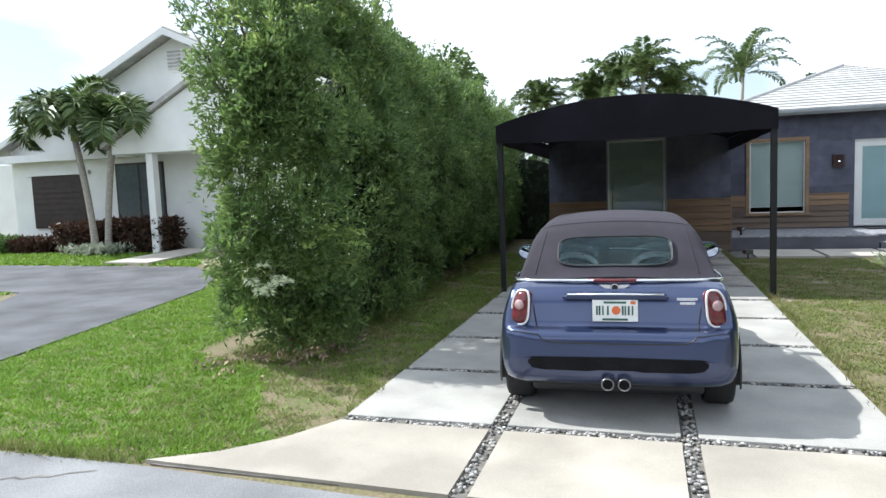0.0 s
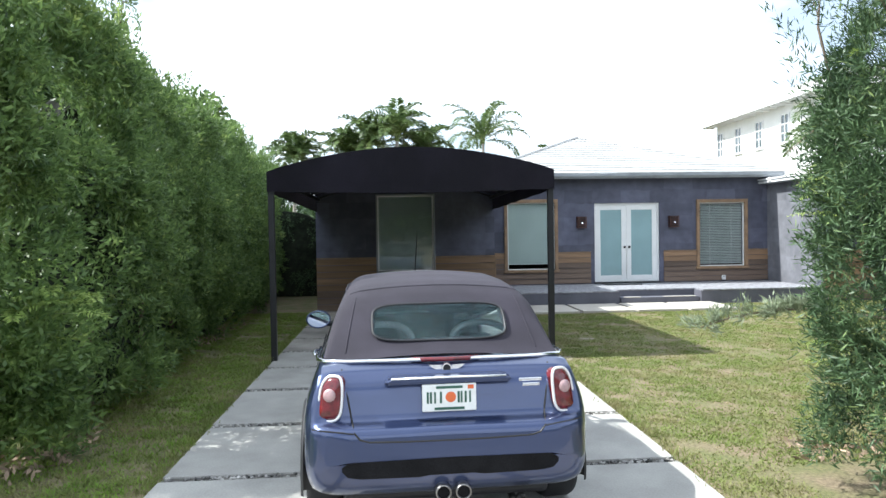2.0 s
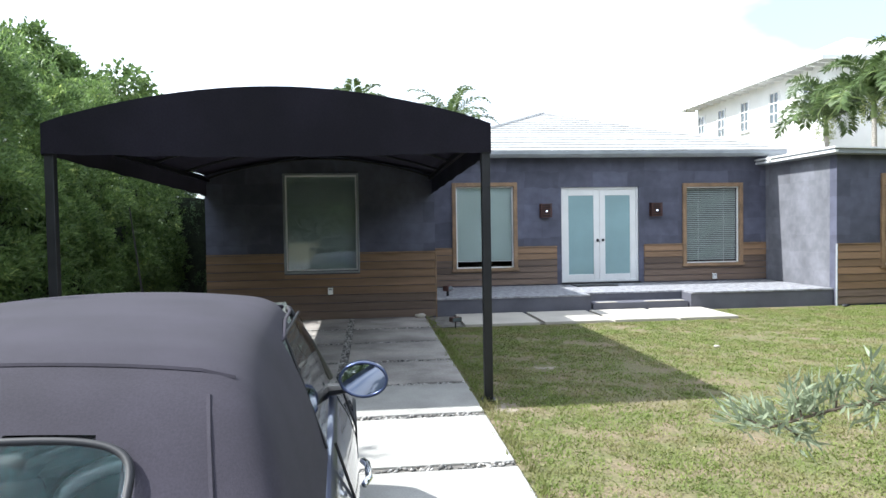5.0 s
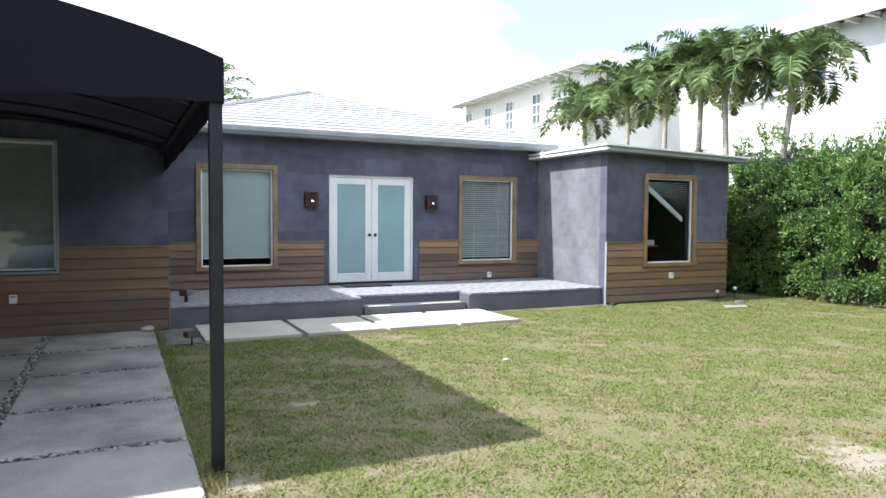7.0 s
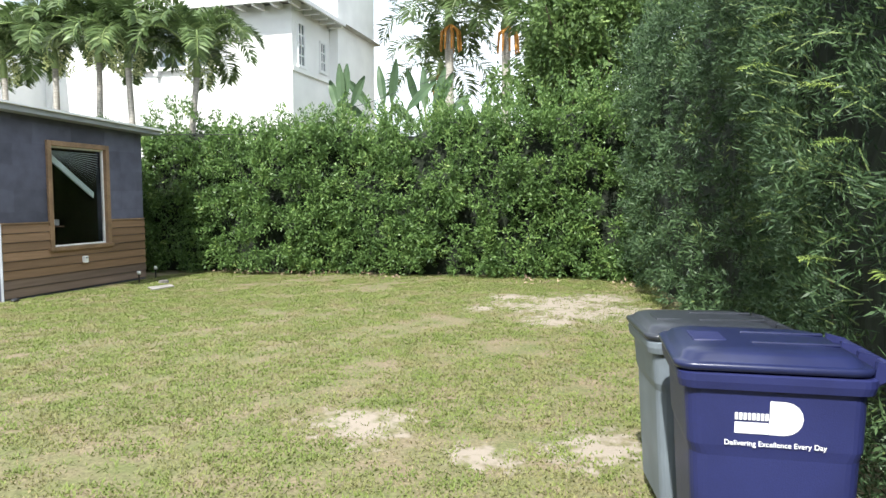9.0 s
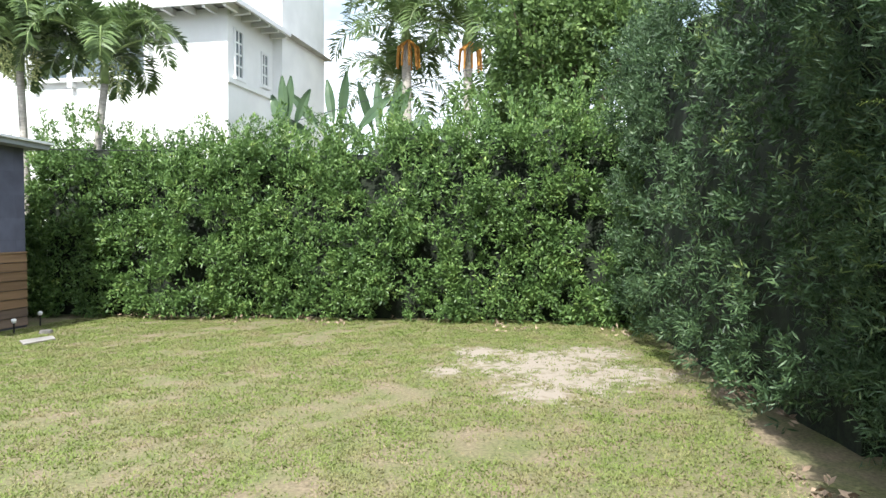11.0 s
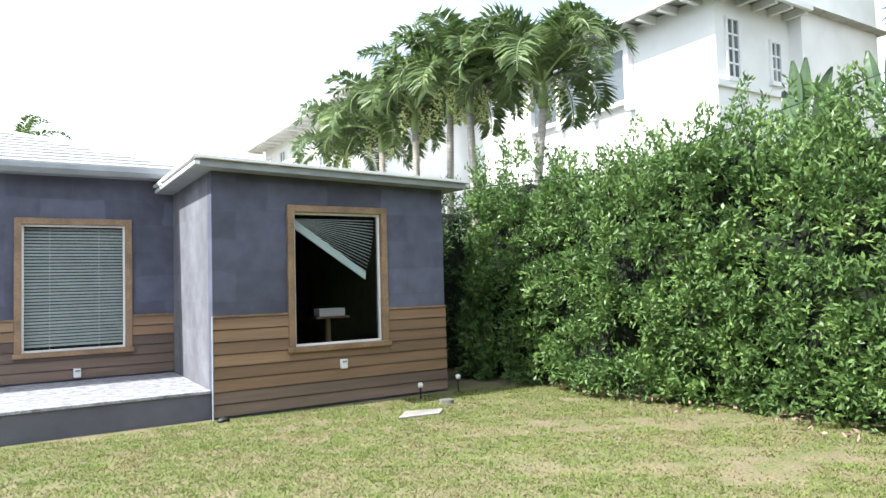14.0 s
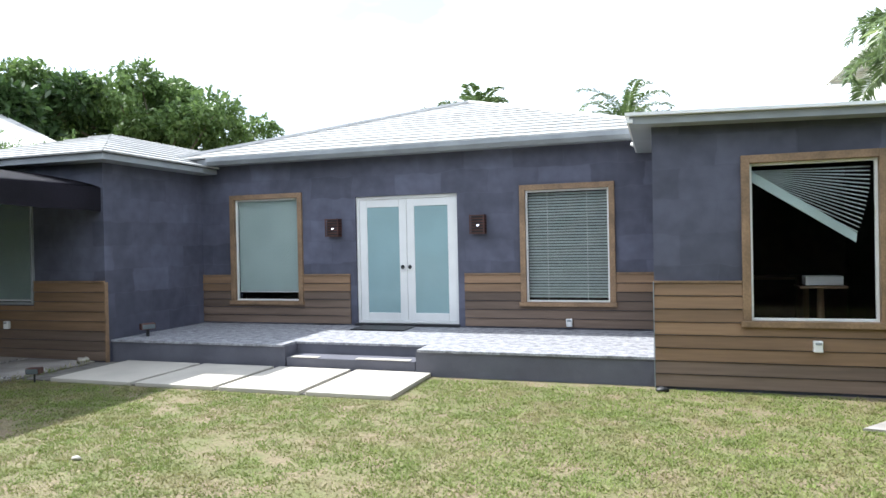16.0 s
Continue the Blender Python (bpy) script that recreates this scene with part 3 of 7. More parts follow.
def wall_x(x0, x1, y0, y1, z0, z1, holes):
    """A wall along x with rectangular openings (x0, x1, z0, z1)."""
    bm = bmesh.new()
    cuts = sorted({x0, x1, *(h[0] for h in holes), *(h[1] for h in holes)})
    for a, b in zip(cuts, cuts[1:]):
        mid = (a + b) / 2
        own = sorted((h[2], h[3]) for h in holes if h[0] < mid < h[1])
        z = z0
        for lo, hi in own:
            if lo > z:
                box(bm, a, b, y0, y1, z, lo)
            z = hi
        if z < z1:
            box(bm, a, b, y0, y1, z, z1)
    bmesh.ops.remove_doubles(bm, verts=bm.verts, dist=0.0005)
    return bm


WIN0, WIN1, WIN2, WIN3 = (-5.72, -4.39, 0.86, 2.64), (-2.43, -1.0, 0.69, 2.59), (2.77, 4.19, 0.70, 2.54), (5.66, 7.04, 0.73, 2.55)
DOOR = (-0.01, 1.76, 0.375, 2.47)
GX0, GX1, GY = -7.06, -3.03, -2.28
WX0, WX1, WY = 4.75, 7.95, -2.36


def hole(w):
    k = 0.03 if w is WIN0 else 0.07
    return (w[0] + k, w[1] - k, w[2] + 0.03, w[3] - k)


main_wall = part("wall", wall_x(GX1, WX0, 0.0, 0.2, 0.0, 3.12, [hole(WIN1), DOOR, hole(WIN2)]), M["stucco"], house)
gar_wall = part("wall", wall_x(GX0, GX1, GY, GY + 0.2, 0.0, 3.0, [hole(WIN0)]), M["stucco"], house)
part("wall", boxed(GX1 - 0.2, GX1, GY + 0.2, 0.0, 0.0, 3.0), M["stucco"], house)
part("wall", boxed(GX0, GX0 + 0.2, GY + 0.2, 9.0, 0.0, 3.0), M["stucco"], house)
wing_wall = part("wall", wall_x(WX0, WX1, WY, WY + 0.2, 0.0, 2.93, [hole(WIN3)]), M["stucco"], house)
# sun on this wall is put into its paler colour, along with weathering
part("wall", boxed(WX0, WX0 + 0.2, WY + 0.2, 0.0, 0.0, 2.93), M["pale_stucco"], house, "weathered grey stucco wall, lightened in colour for the sun on it")
part("wall", boxed(WX1 - 0.2, WX1, WY + 0.2, 9.0, 0.0, 2.90), M["stucco"], house)
part("wall", boxed(GX0 + 0.2, WX1 - 0.2, 8.8, 9.0, 0.0, 2.9), M["stucco"], house)
# rooms behind the windows; indoor dimness is put into their near-black colour
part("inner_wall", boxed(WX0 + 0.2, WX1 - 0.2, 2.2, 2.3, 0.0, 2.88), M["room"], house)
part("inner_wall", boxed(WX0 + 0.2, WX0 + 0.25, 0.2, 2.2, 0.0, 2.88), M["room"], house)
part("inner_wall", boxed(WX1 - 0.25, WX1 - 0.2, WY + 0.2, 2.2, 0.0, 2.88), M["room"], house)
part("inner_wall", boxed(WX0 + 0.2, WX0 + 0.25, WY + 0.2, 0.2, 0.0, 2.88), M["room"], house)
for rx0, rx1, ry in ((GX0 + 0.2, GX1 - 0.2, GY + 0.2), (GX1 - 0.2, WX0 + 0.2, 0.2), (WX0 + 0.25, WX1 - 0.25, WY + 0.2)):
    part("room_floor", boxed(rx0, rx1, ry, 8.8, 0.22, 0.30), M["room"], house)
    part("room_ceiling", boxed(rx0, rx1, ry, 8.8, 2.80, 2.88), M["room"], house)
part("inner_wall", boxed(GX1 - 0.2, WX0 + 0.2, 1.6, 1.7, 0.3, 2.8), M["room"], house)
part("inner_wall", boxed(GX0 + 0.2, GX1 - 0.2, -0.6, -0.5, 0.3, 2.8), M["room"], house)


def planks(wall, spans, y, z0, z1, n, old=0, holes=()):
    """Lapped boards over spans (x0, x1, openings) of a wall facing -y."""
    h = (z1 - z0) / n
    for i in range(n):
        lo, hi = z0 + i * h + 0.006, z0 + (i + 1) * h - 0.006
        pieces = [(x0, x1, hi) for x0, x1 in spans(lo, hi)]
        pieces += [(a, b, c - 0.022) for a, b, c, _ in holes if lo + 0.03 < c - 0.022 < hi]
        for x0, x1, top_z in pieces:
            bm = bmesh.new()
            prism(bm, [(y, lo), (y - 0.032, lo), (y - 0.032 + 0.014 * (top_z - lo) / (hi - lo), top_z), (y, top_z)], 0, x0, x1)
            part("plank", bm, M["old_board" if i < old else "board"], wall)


def spans_of(x0, x1, holes):
    def f(lo, hi):
        cuts, a = [], x0
        for h0, h1, z0, z1 in sorted(holes):
            if hi > z0 and lo < z1:
                if h0 > a:
                    cuts.append((a, h0))
                a = h1
        if a < x1:
            cuts.append((a, x1))
        return cuts
    return f


PZ = 0.335
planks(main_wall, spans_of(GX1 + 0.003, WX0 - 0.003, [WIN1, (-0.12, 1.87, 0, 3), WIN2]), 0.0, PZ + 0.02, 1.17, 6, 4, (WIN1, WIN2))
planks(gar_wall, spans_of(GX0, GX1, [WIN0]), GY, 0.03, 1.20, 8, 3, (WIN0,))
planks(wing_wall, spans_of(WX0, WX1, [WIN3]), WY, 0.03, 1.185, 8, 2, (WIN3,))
for wall, x0, x1, y, z in ((main_wall, GX1 + 0.003, -0.12, 0.0, 1.17), (main_wall, 1.87, WX0 - 0.003, 0.0, 1.17), (gar_wall, GX0, GX1, GY, 1.20), (wing_wall, WX0, WX1, WY, 1.185)):
    for a, b in spans_of(x0, x1, [w for w in (WIN0, WIN1, WIN2, WIN3) if w[0] >= x0 and w[1] <= x1])(z, z + 0.01):
        part("cap_strip", boxed(a, b, y - 0.035, y, z, z + 0.022), M["trim_wood"], wall, "thin wooden cap strip")
part("corner_trim", boxed(WX0 - 0.012, WX0 - 0.002, WY - 0.036, WY + 0.012, 0.0, 1.2), M["fascia"], wing_wall, "pale metal corner trim")
part("corner_trim", boxed(GX1 + 0.002, GX1 + 0.022, GY - 0.03, GY + 0.03, 0.0, 1.2), M["trim_wood"], gar_wall)


def window(wall_y, w, style):
    x0, x1, z0, z1 = w
    e = new("window")
    e.parent = house
    bare = style == "bare"
    fw, y = (0.035 if bare else 0.085), wall_y
    for nm, b in (("frame", (x0, x0 + fw, y - 0.045, y + 0.06, z0, z1)), ("frame", (x1 - fw, x1, y - 0.045, y + 0.06, z0, z1)),
                  ("frame", (x0 + fw, x1 - fw, y - 0.045, y + 0.06, z1 - fw, z1)), ("sill", (x0, x1, y - 0.045, y + 0.06, z0, z0 + 0.035) if bare else (x0 - 0.02, x1 + 0.02, y - 0.075, y + 0.06, z0 - 0.02, z0 + 0.045))):
        part(nm, boxed(*b, 0.006), M["fascia" if bare else "trim_wood"], e, ("narrow grey metal window " if bare else "stained wooden window ") + nm)
    a, b, c, d = x0 + fw, x1 - fw, z0 + 0.045, z1 - fw
    s = 0.028
    for bb in ((a, a + s, y + 0.02, y + 0.07, c, d), (b - s, b, y + 0.02, y + 0.07, c, d), (a + s, b - s, y + 0.02, y + 0.07, c, c + s), (a + s, b - s, y + 0.02, y + 0.07, d - s, d)):
        part("sash", boxed(*bb, 0.004), M["white"], e, "thin white window sash")
    g = part("pane", boxed(a + s, b - s, y + 0.040, y + 0.046, c + s, d - s), M["plate_glass" if bare else "pane"], e, "clear glass pane")
    g.visible_shadow = False
    a, b, c, d = a + s, b - s, c + s, d - s
    if bare:
        part("shade", boxed(a, b, y + 0.085, y + 0.090, c, d), M["shade"], e, "pale grey-green roller shade, fully down")
        part("head_box", boxed(a, b, y + 0.05, y + 0.084, d - 0.05, d, 0.006), M["shade"], e)
    elif style == "shade":
        part("shade", boxed(a, b, y + 0.085, y + 0.090, c + 0.13, d), M["shade"], e, "pale green-white roller shade, nearly down")
        part("hem_bar", boxed(a, b, y + 0.08, y + 0.095, c + 0.115, c + 0.13, 0.003), M["white"], e)
    elif style == "blind":
        bm = bmesh.new()
        k = int((d - c) / 0.044)
        for i in range(k):
            zc = d - 0.03 - i * (d - c - 0.04) / k
            vs = [bm.verts.new(p) for p in ((a, y + 0.078, zc - 0.016), (b, y + 0.078, zc - 0.016), (b, y + 0.106, zc + 0.016), (a, y + 0.106, zc + 0.016))]
            bm.faces.new(vs)
        part("blind", bm, M["blind"], e, "closed pale horizontal slat blind", kind="stuff")
        for fx in (0.25, 0.75):
            xx = a + (b - a) * fx
            part("cord", boxed(xx - 0.003, xx + 0.003, y + 0.073, y + 0.077, c, d), M["white"], e)
    elif style == "fallen":
        # blind hanging askew: tight on one side, slats fanning down on the other
        bm = bmesh.new()
        k = 17
        for i in range(k):
            f = i / (k - 1)
            zl, zr = d - 0.05 - 0.10 * f, d - 0.05 - 0.72 * f
            xr = b - 0.02 - 0.14 * f * f
            for sgn in (0,):
                bm.faces.new([bm.verts.new(p) for p in ((a + 0.01, y + 0.085, zl - 0.01), (xr, y + 0.085, zr - 0.012), (xr, y + 0.115, zr + 0.006), (a + 0.01, y + 0.115, zl + 0.008))])
        part("blind", bm, M["blind"], e, "slat blind fallen askew on one cord", kind="stuff")
        bm = bmesh.new()
        prism(bm, [(a + 0.01, d - 0.17), (xr, zr - 0.07), (xr + 0.01, zr + 0.03), (a + 0.01, d - 0.05)], 1, y + 0.085, y + 0.12)
        part("bottom_rail", bm, M["shade"], e, "pale slipped bottom rail and stacked slats")
    return e


window(GY, WIN0, "bare")
window(0.0, WIN1, "shade")
window(0.0, WIN2, "blind")
window(WY, WIN3, "fallen")

# double door
door = new("door")
door.parent = house
tagged(door, "white double door with frosted glass panels, closed")
x0, x1, z0, z1 = DOOR
for b in ((x0, x0 + 0.05, z0, z1), (x1 - 0.05, x1, z0, z1), (x0 + 0.05, x1 - 0.05, z1 - 0.05, z1), (x0 + 0.05, x1 - 0.05, z0, z0 + 0.04)):
    part("frame", boxed(b[0], b[1], 0.045, 0.16, b[2], b[3], 0.005), M["white"], door)
xm = (x0 + x1) / 2
for a, b in ((x0 + 0.052, xm - 0.003), (xm + 0.003, x1 - 0.052)):
    for c in ((a, a + 0.13, z0 + 0.042, z1 - 0.052), (b - 0.13, b, z0 + 0.042, z1 - 0.052), (a + 0.13, b - 0.13, z1 - 0.18, z1 - 0.052), (a + 0.13, b - 0.13, z0 + 0.042, z0 + 0.17)):
        part("leaf_frame", boxed(c[0], c[1], 0.065, 0.11, c[2], c[3], 0.006), M["white"], door)
    part("glass", boxed(a + 0.13, b - 0.13, 0.08, 0.095, z0 + 0.17, z1 - 0.18), M["frosted"], door, "sea-green frosted glass")
for sx in (-0.062, 0.062):
    bm = bmesh.new()
    tube(bm, [(xm + sx, 0.066, 1.30), (xm + sx, 0.02, 1.30)], [0.012, 0.012], 10)
    tube(bm, [(xm + sx, 0.03, 1.30), (xm + sx, 0.012, 1.30), (xm + sx, -0.005, 1.30)], [0.028, 0.034, 0.02], 12)
    part("knob", bm, M["black_metal"], door, "black round door knob", smooth=True)
part("mail_plate", boxed(x0 + 0.09, x0 + 0.16, 0.055, 0.066, 1.28, 1.46), M["white"], door)
part("threshold", boxed(x0 - 0.02, x1 + 0.02, -0.06, 0.045, PZ, z0), M["black_metal"], door)

# porch and steps
porch = thing("porch", "low raised porch with grey painted sides and a stone-chip top", "porch", kind="structure")
bm = bmesh.new()
prism(bm, [(GX1 + 0.003, -0.003), (GX1 + 0.003, -2.18), (-0.08, -2.18), (-0.08, -1.85), (1.85, -1.85), (1.85, -2.26), (WX0 - 0.003, -2.26), (WX0 - 0.003, -0.003)], 2, 0.0, PZ - 0.03)
part("porch_body", bm, M["porch"], porch)
bm = bmesh.new()
prism(bm, [(GX1 + 0.003, -0.003), (GX1 + 0.003, -2.2), (-0.10, -2.2), (-0.10, -1.87), (1.87, -1.87), (1.87, -2.28), (WX0 - 0.003, -2.28), (WX0 - 0.003, -0.003)], 2, PZ - 0.03, PZ)
part("porch_top", bm, M["porch_top"], porch, "grey stone-chip porch floor")
part("step", boxed(-0.05, 1.82, -2.20, -1.852, 0.0, 0.17, 0.008), M["porch"], porch)
for a_, b_ in ((0.02, 0.42), (0.98, 1.74)):
    part("step_edge", boxed(a_, b_, -2.206, -2.10, 0.172, 0.180), M["new_concrete"], porch, "pale worn step edge")
single("doormat", boxed(0.15, 1.05, -0.62, -0.1, PZ, PZ + 0.02, 0.006), M["black_metal"], "black rubber doormat before the double door", "doormat")


# roofs with stepped courses of flat white tile
def roof_face(parent, a, b, c, d, n, lift=0.028):
    """Courses from the eave a-b to the top d-c; every course a thin wedge lapped over the one below."""
    a, b, c, d = (Vector(p) for p in (a, b, c, d))
    up = (b - a).cross(d - a if (d - a).length > 0.01 else c - a).normalized()
    if up.z < 0:
        up = -up
    for i in range(n):
        f0, f1 = i / n, min(1.0, (i + 1.12) / n)
        l0, r0, l1, r1 = a.lerp(d, f0), b.lerp(c, f0), a.lerp(d, f1), b.lerp(c, f1)
        bm = bmesh.new()
        t = [bm.verts.new(p) for p in (l0 + up * lift, r0 + up * lift, r1 + up * 0.004, l1 + up * 0.004)]
        u = [bm.verts.new(p) for p in (l0, r0)]
        bm.faces.new(t)
        bm.faces.new((u[0], u[1], t[1], t[0]))
        part("tile_course", bm, M["roof_white"], parent)


roof = part("roof", prism(bmesh.new(), [(-0.30, 3.12), (9.2, 3.12), (9.2, 3.22), (-0.30, 3.22)], 0, -3.25, 4.98), M["fascia"], house, "white flat-tile hip roof with grey fascia")
P = Vector((0.77, 4.42, 4.80))
roof_face(roof, (-3.3, -0.38, 3.225), (5.03, -0.38, 3.225), P, P, 17)
roof_face(roof, (5.03, -0.38, 3.225), (5.03, 9.3, 3.225), P + Vector((0, 0.6, 0)), P, 17)
roof_face(roof, (-3.3, 9.3, 3.225), (-3.3, -0.38, 3.225), P, P + Vector((0, 0.6, 0)), 17)
part("gutter", prism(bmesh.new(), [(-0.36, 3.10), (-0.42, 3.16), (-0.42, 3.22), (-0.301, 3.22), (-0.301, 3.10)], 0, -2.62, 5.0), M["fascia"], roof, "grey eaves gutter")
for i, s in enumerate(((-0.24, 0.05),)):
    for q0, q1 in (((-3.3, -0.38, 3.25), P), ((5.03, -0.38, 3.25), P)):
        part("hip_cap", tube(bmesh.new(), [q0, P + Vector((0, 0, 0.03))], 0.05, 6), M["roof_white"], roof)
garage_roof = part("roof", prism(bmesh.new(), [(-2.6, 2.98), (9.1, 2.98), (9.1, 3.07), (-2.6, 3.07)], 0, -7.35, -2.70), M["fascia"], house, "white flat-tile garage roof with grey fascia")
Q = Vector((-5.02, 0.0, 3.86))
roof_face(garage_roof, (-7.4, -2.65, 3.075), (-2.65, -2.65, 3.075), Q, Q, 9)
roof_face(garage_roof, (-2.65, -2.65, 3.075), (-2.65, 9.1, 3.075), (-5.02, 9.1, 3.86), Q, 9)
roof_face(garage_roof, (-7.4, 9.1, 3.075), (-7.4, -2.65, 3.075), Q, (-5.02, 9.1, 3.86), 9)
wing_roof = part("roof", prism(bmesh.new(), [(4.52, 2.93), (8.2, 2.84), (8.2, 2.93), (4.52, 3.03)], 1, -2.62, 9.0), M["fascia"], house, "low-sloped flat roof with grey metal edge")
part("drip_edge", prism(bmesh.new(), [(4.48, 3.018), (8.24, 2.918), (8.24, 2.952), (4.48, 3.052)], 1, -2.68, 9.0), M["white"], wing_roof)
part("drip_edge", boxed(4.50, 4.56, -2.66, 9.0, 2.94, 2.98), M["white"], wing_roof)


# ---- black canopy over the drive ----
canopy = thing("canopy", "black canvas carport canopy with arched top on black posts", "canopy")
CX0, CX1, CY0, CY1 = -7.03, -3.07, -8.28, GY - 0.001
N = 24


def arch(f):
    return 2.60 + 0.33 * math.sin(math.pi * f) ** 0.85


bm = bmesh.new()
cols = []
for i in range(N + 1):
    f = i / N
    x = CX0 + (CX1 - CX0) * f
    cols.append([bm.verts.new((x, y, arch(f) + (0.012 * math.sin(3 * x + y)))) for y in np.linspace(CY0, CY1, 9)])
for a, b in zip(cols, cols[1:]):
    for k in range(8):
        bm.faces.new((a[k], b[k], b[k + 1], a[k + 1]))
bmesh.ops.solidify(bm, geom=bm.faces[:], thickness=0.012)
part("canopy_top", bm, M["canvas"], canopy, smooth=True)
bm = bmesh.new()
lo = [bm.verts.new((CX0 + (CX1 - CX0) * i / N, CY0 - 0.006 + 0.004 * math.sin(i * 1.7), 2.345 - 0.035 * math.sin(math.pi * i / N) + 0.006 * math.sin(i * 2.1))) for i in range(N + 1)]
hi = [bm.verts.new((CX0 + (CX1 - CX0) * i / N, CY0, arch(i / N) + 0.012)) for i in range(N + 1)]
for i in range(N):
    bm.faces.new((lo[i], lo[i + 1], hi[i + 1], hi[i]))
bmesh.ops.solidify(bm, geom=bm.faces[:], thickness=0.008)
part("front_valance", bm, M["canvas"], canopy)
for x in (CX0, CX1):
    bm = bmesh.new()
    ys = np.linspace(CY0, CY1, 25)
    lo = [bm.verts.new((x + 0.004 * math.sin(k * 1.3), y, 2.335 - 0.085 * k / 24 + 0.012 * abs(math.sin(k * math.pi / 4)))) for k, y in enumerate(ys)]
    hi = [bm.verts.new((x, y, 2.605)) for y in ys]
    for k in range(24):
        bm.faces.new((lo[k], lo[k + 1], hi[k + 1], hi[k]))
    bmesh.ops.solidify(bm, geom=bm.faces[:], thickness=0.008)
    part("side_valance", bm, M["canvas"], canopy)
    xi = x + (0.045 if x == CX0 else -0.045)
    part("post", boxed(xi - 0.04, xi + 0.04, CY0 + 0.03, CY0 + 0.11, 0.0, 2.59, 0.006), M["black_metal"], canopy)
    part("foot_plate", boxed(xi - 0.07, xi + 0.07, CY0 - 0.0, CY0 + 0.14, 0.0, 0.012), M["black_metal"], canopy)
    part("side_beam", boxed(xi - 0.025, xi + 0.025, CY0 + 0.02, CY1, 2.50, 2.56), M["black_metal"], canopy)
for y in np.linspace(CY0 + 0.07, CY1 - 0.08, 5):
    part("bow", tube(bmesh.new(), [(CX0 + 0.05 + (CX1 - CX0 - 0.1) * i / 16, y, arch(i / 16) - 0.045) for i in range(17)], 0.02, 6), M["black_metal"], canopy)


# ---- planting ----
def frond(rng, base, yaw, rise, length, droop, leaflets, leaf_len, leaf_w, lift=0.35):
    """One feather leaf: the stalk's points, and leaflets as (n, 4, 3)."""
    h = np.array([math.cos(yaw), math.sin(yaw), 0])
    pts, p, a = [], np.array(base, float), rise
    m_ = 12
    for i in range(m_ + 1):
        pts.append(p.copy())
        p = p + (h * math.cos(a) + np.array([0, 0, math.sin(a)])) * length / m_
        a -= droop / m_ * (0.15 + 2.0 * (i / m_) ** 1.2)
    pts = np.array(pts)
    t = np.repeat(np.linspace(0.12, 1.0, leaflets // 2), 2)
    sgn = np.tile([1.0, -1.0], leaflets // 2)[: len(t)]
    x = t * m_
    i = np.minimum(x.astype(int), m_ - 1)
    at = pts[i] + (pts[i + 1] - pts[i]) * (x - i)[:, None]
    along = unit(pts[i + 1] - pts[i])
    side = np.cross(along, np.array([0, 0, 1.0]))
    side = unit(side)
    upv = np.cross(side, along)
    way = unit(along * 0.55 + side * sgn[:, None] + upv * (lift + rng.normal(size=(len(t), 1)) * 0.22) + rng.normal(size=(len(t), 3)) * 0.09)
    ln = leaf_len * (0.45 + 0.75 * np.sin(np.clip(t, 0.05, 0.95) * math.pi))[:, None]
    wd = unit(np.cross(way, upv)) * leaf_w * 0.5
    tip = at + way * ln
    tip[:, 2] -= ln[:, 0] * rng.uniform(0.1, 0.38, len(t))
    mid = at + way * ln * 0.5
    return pts, np.stack([at, mid + wd, tip, mid - wd], 1)


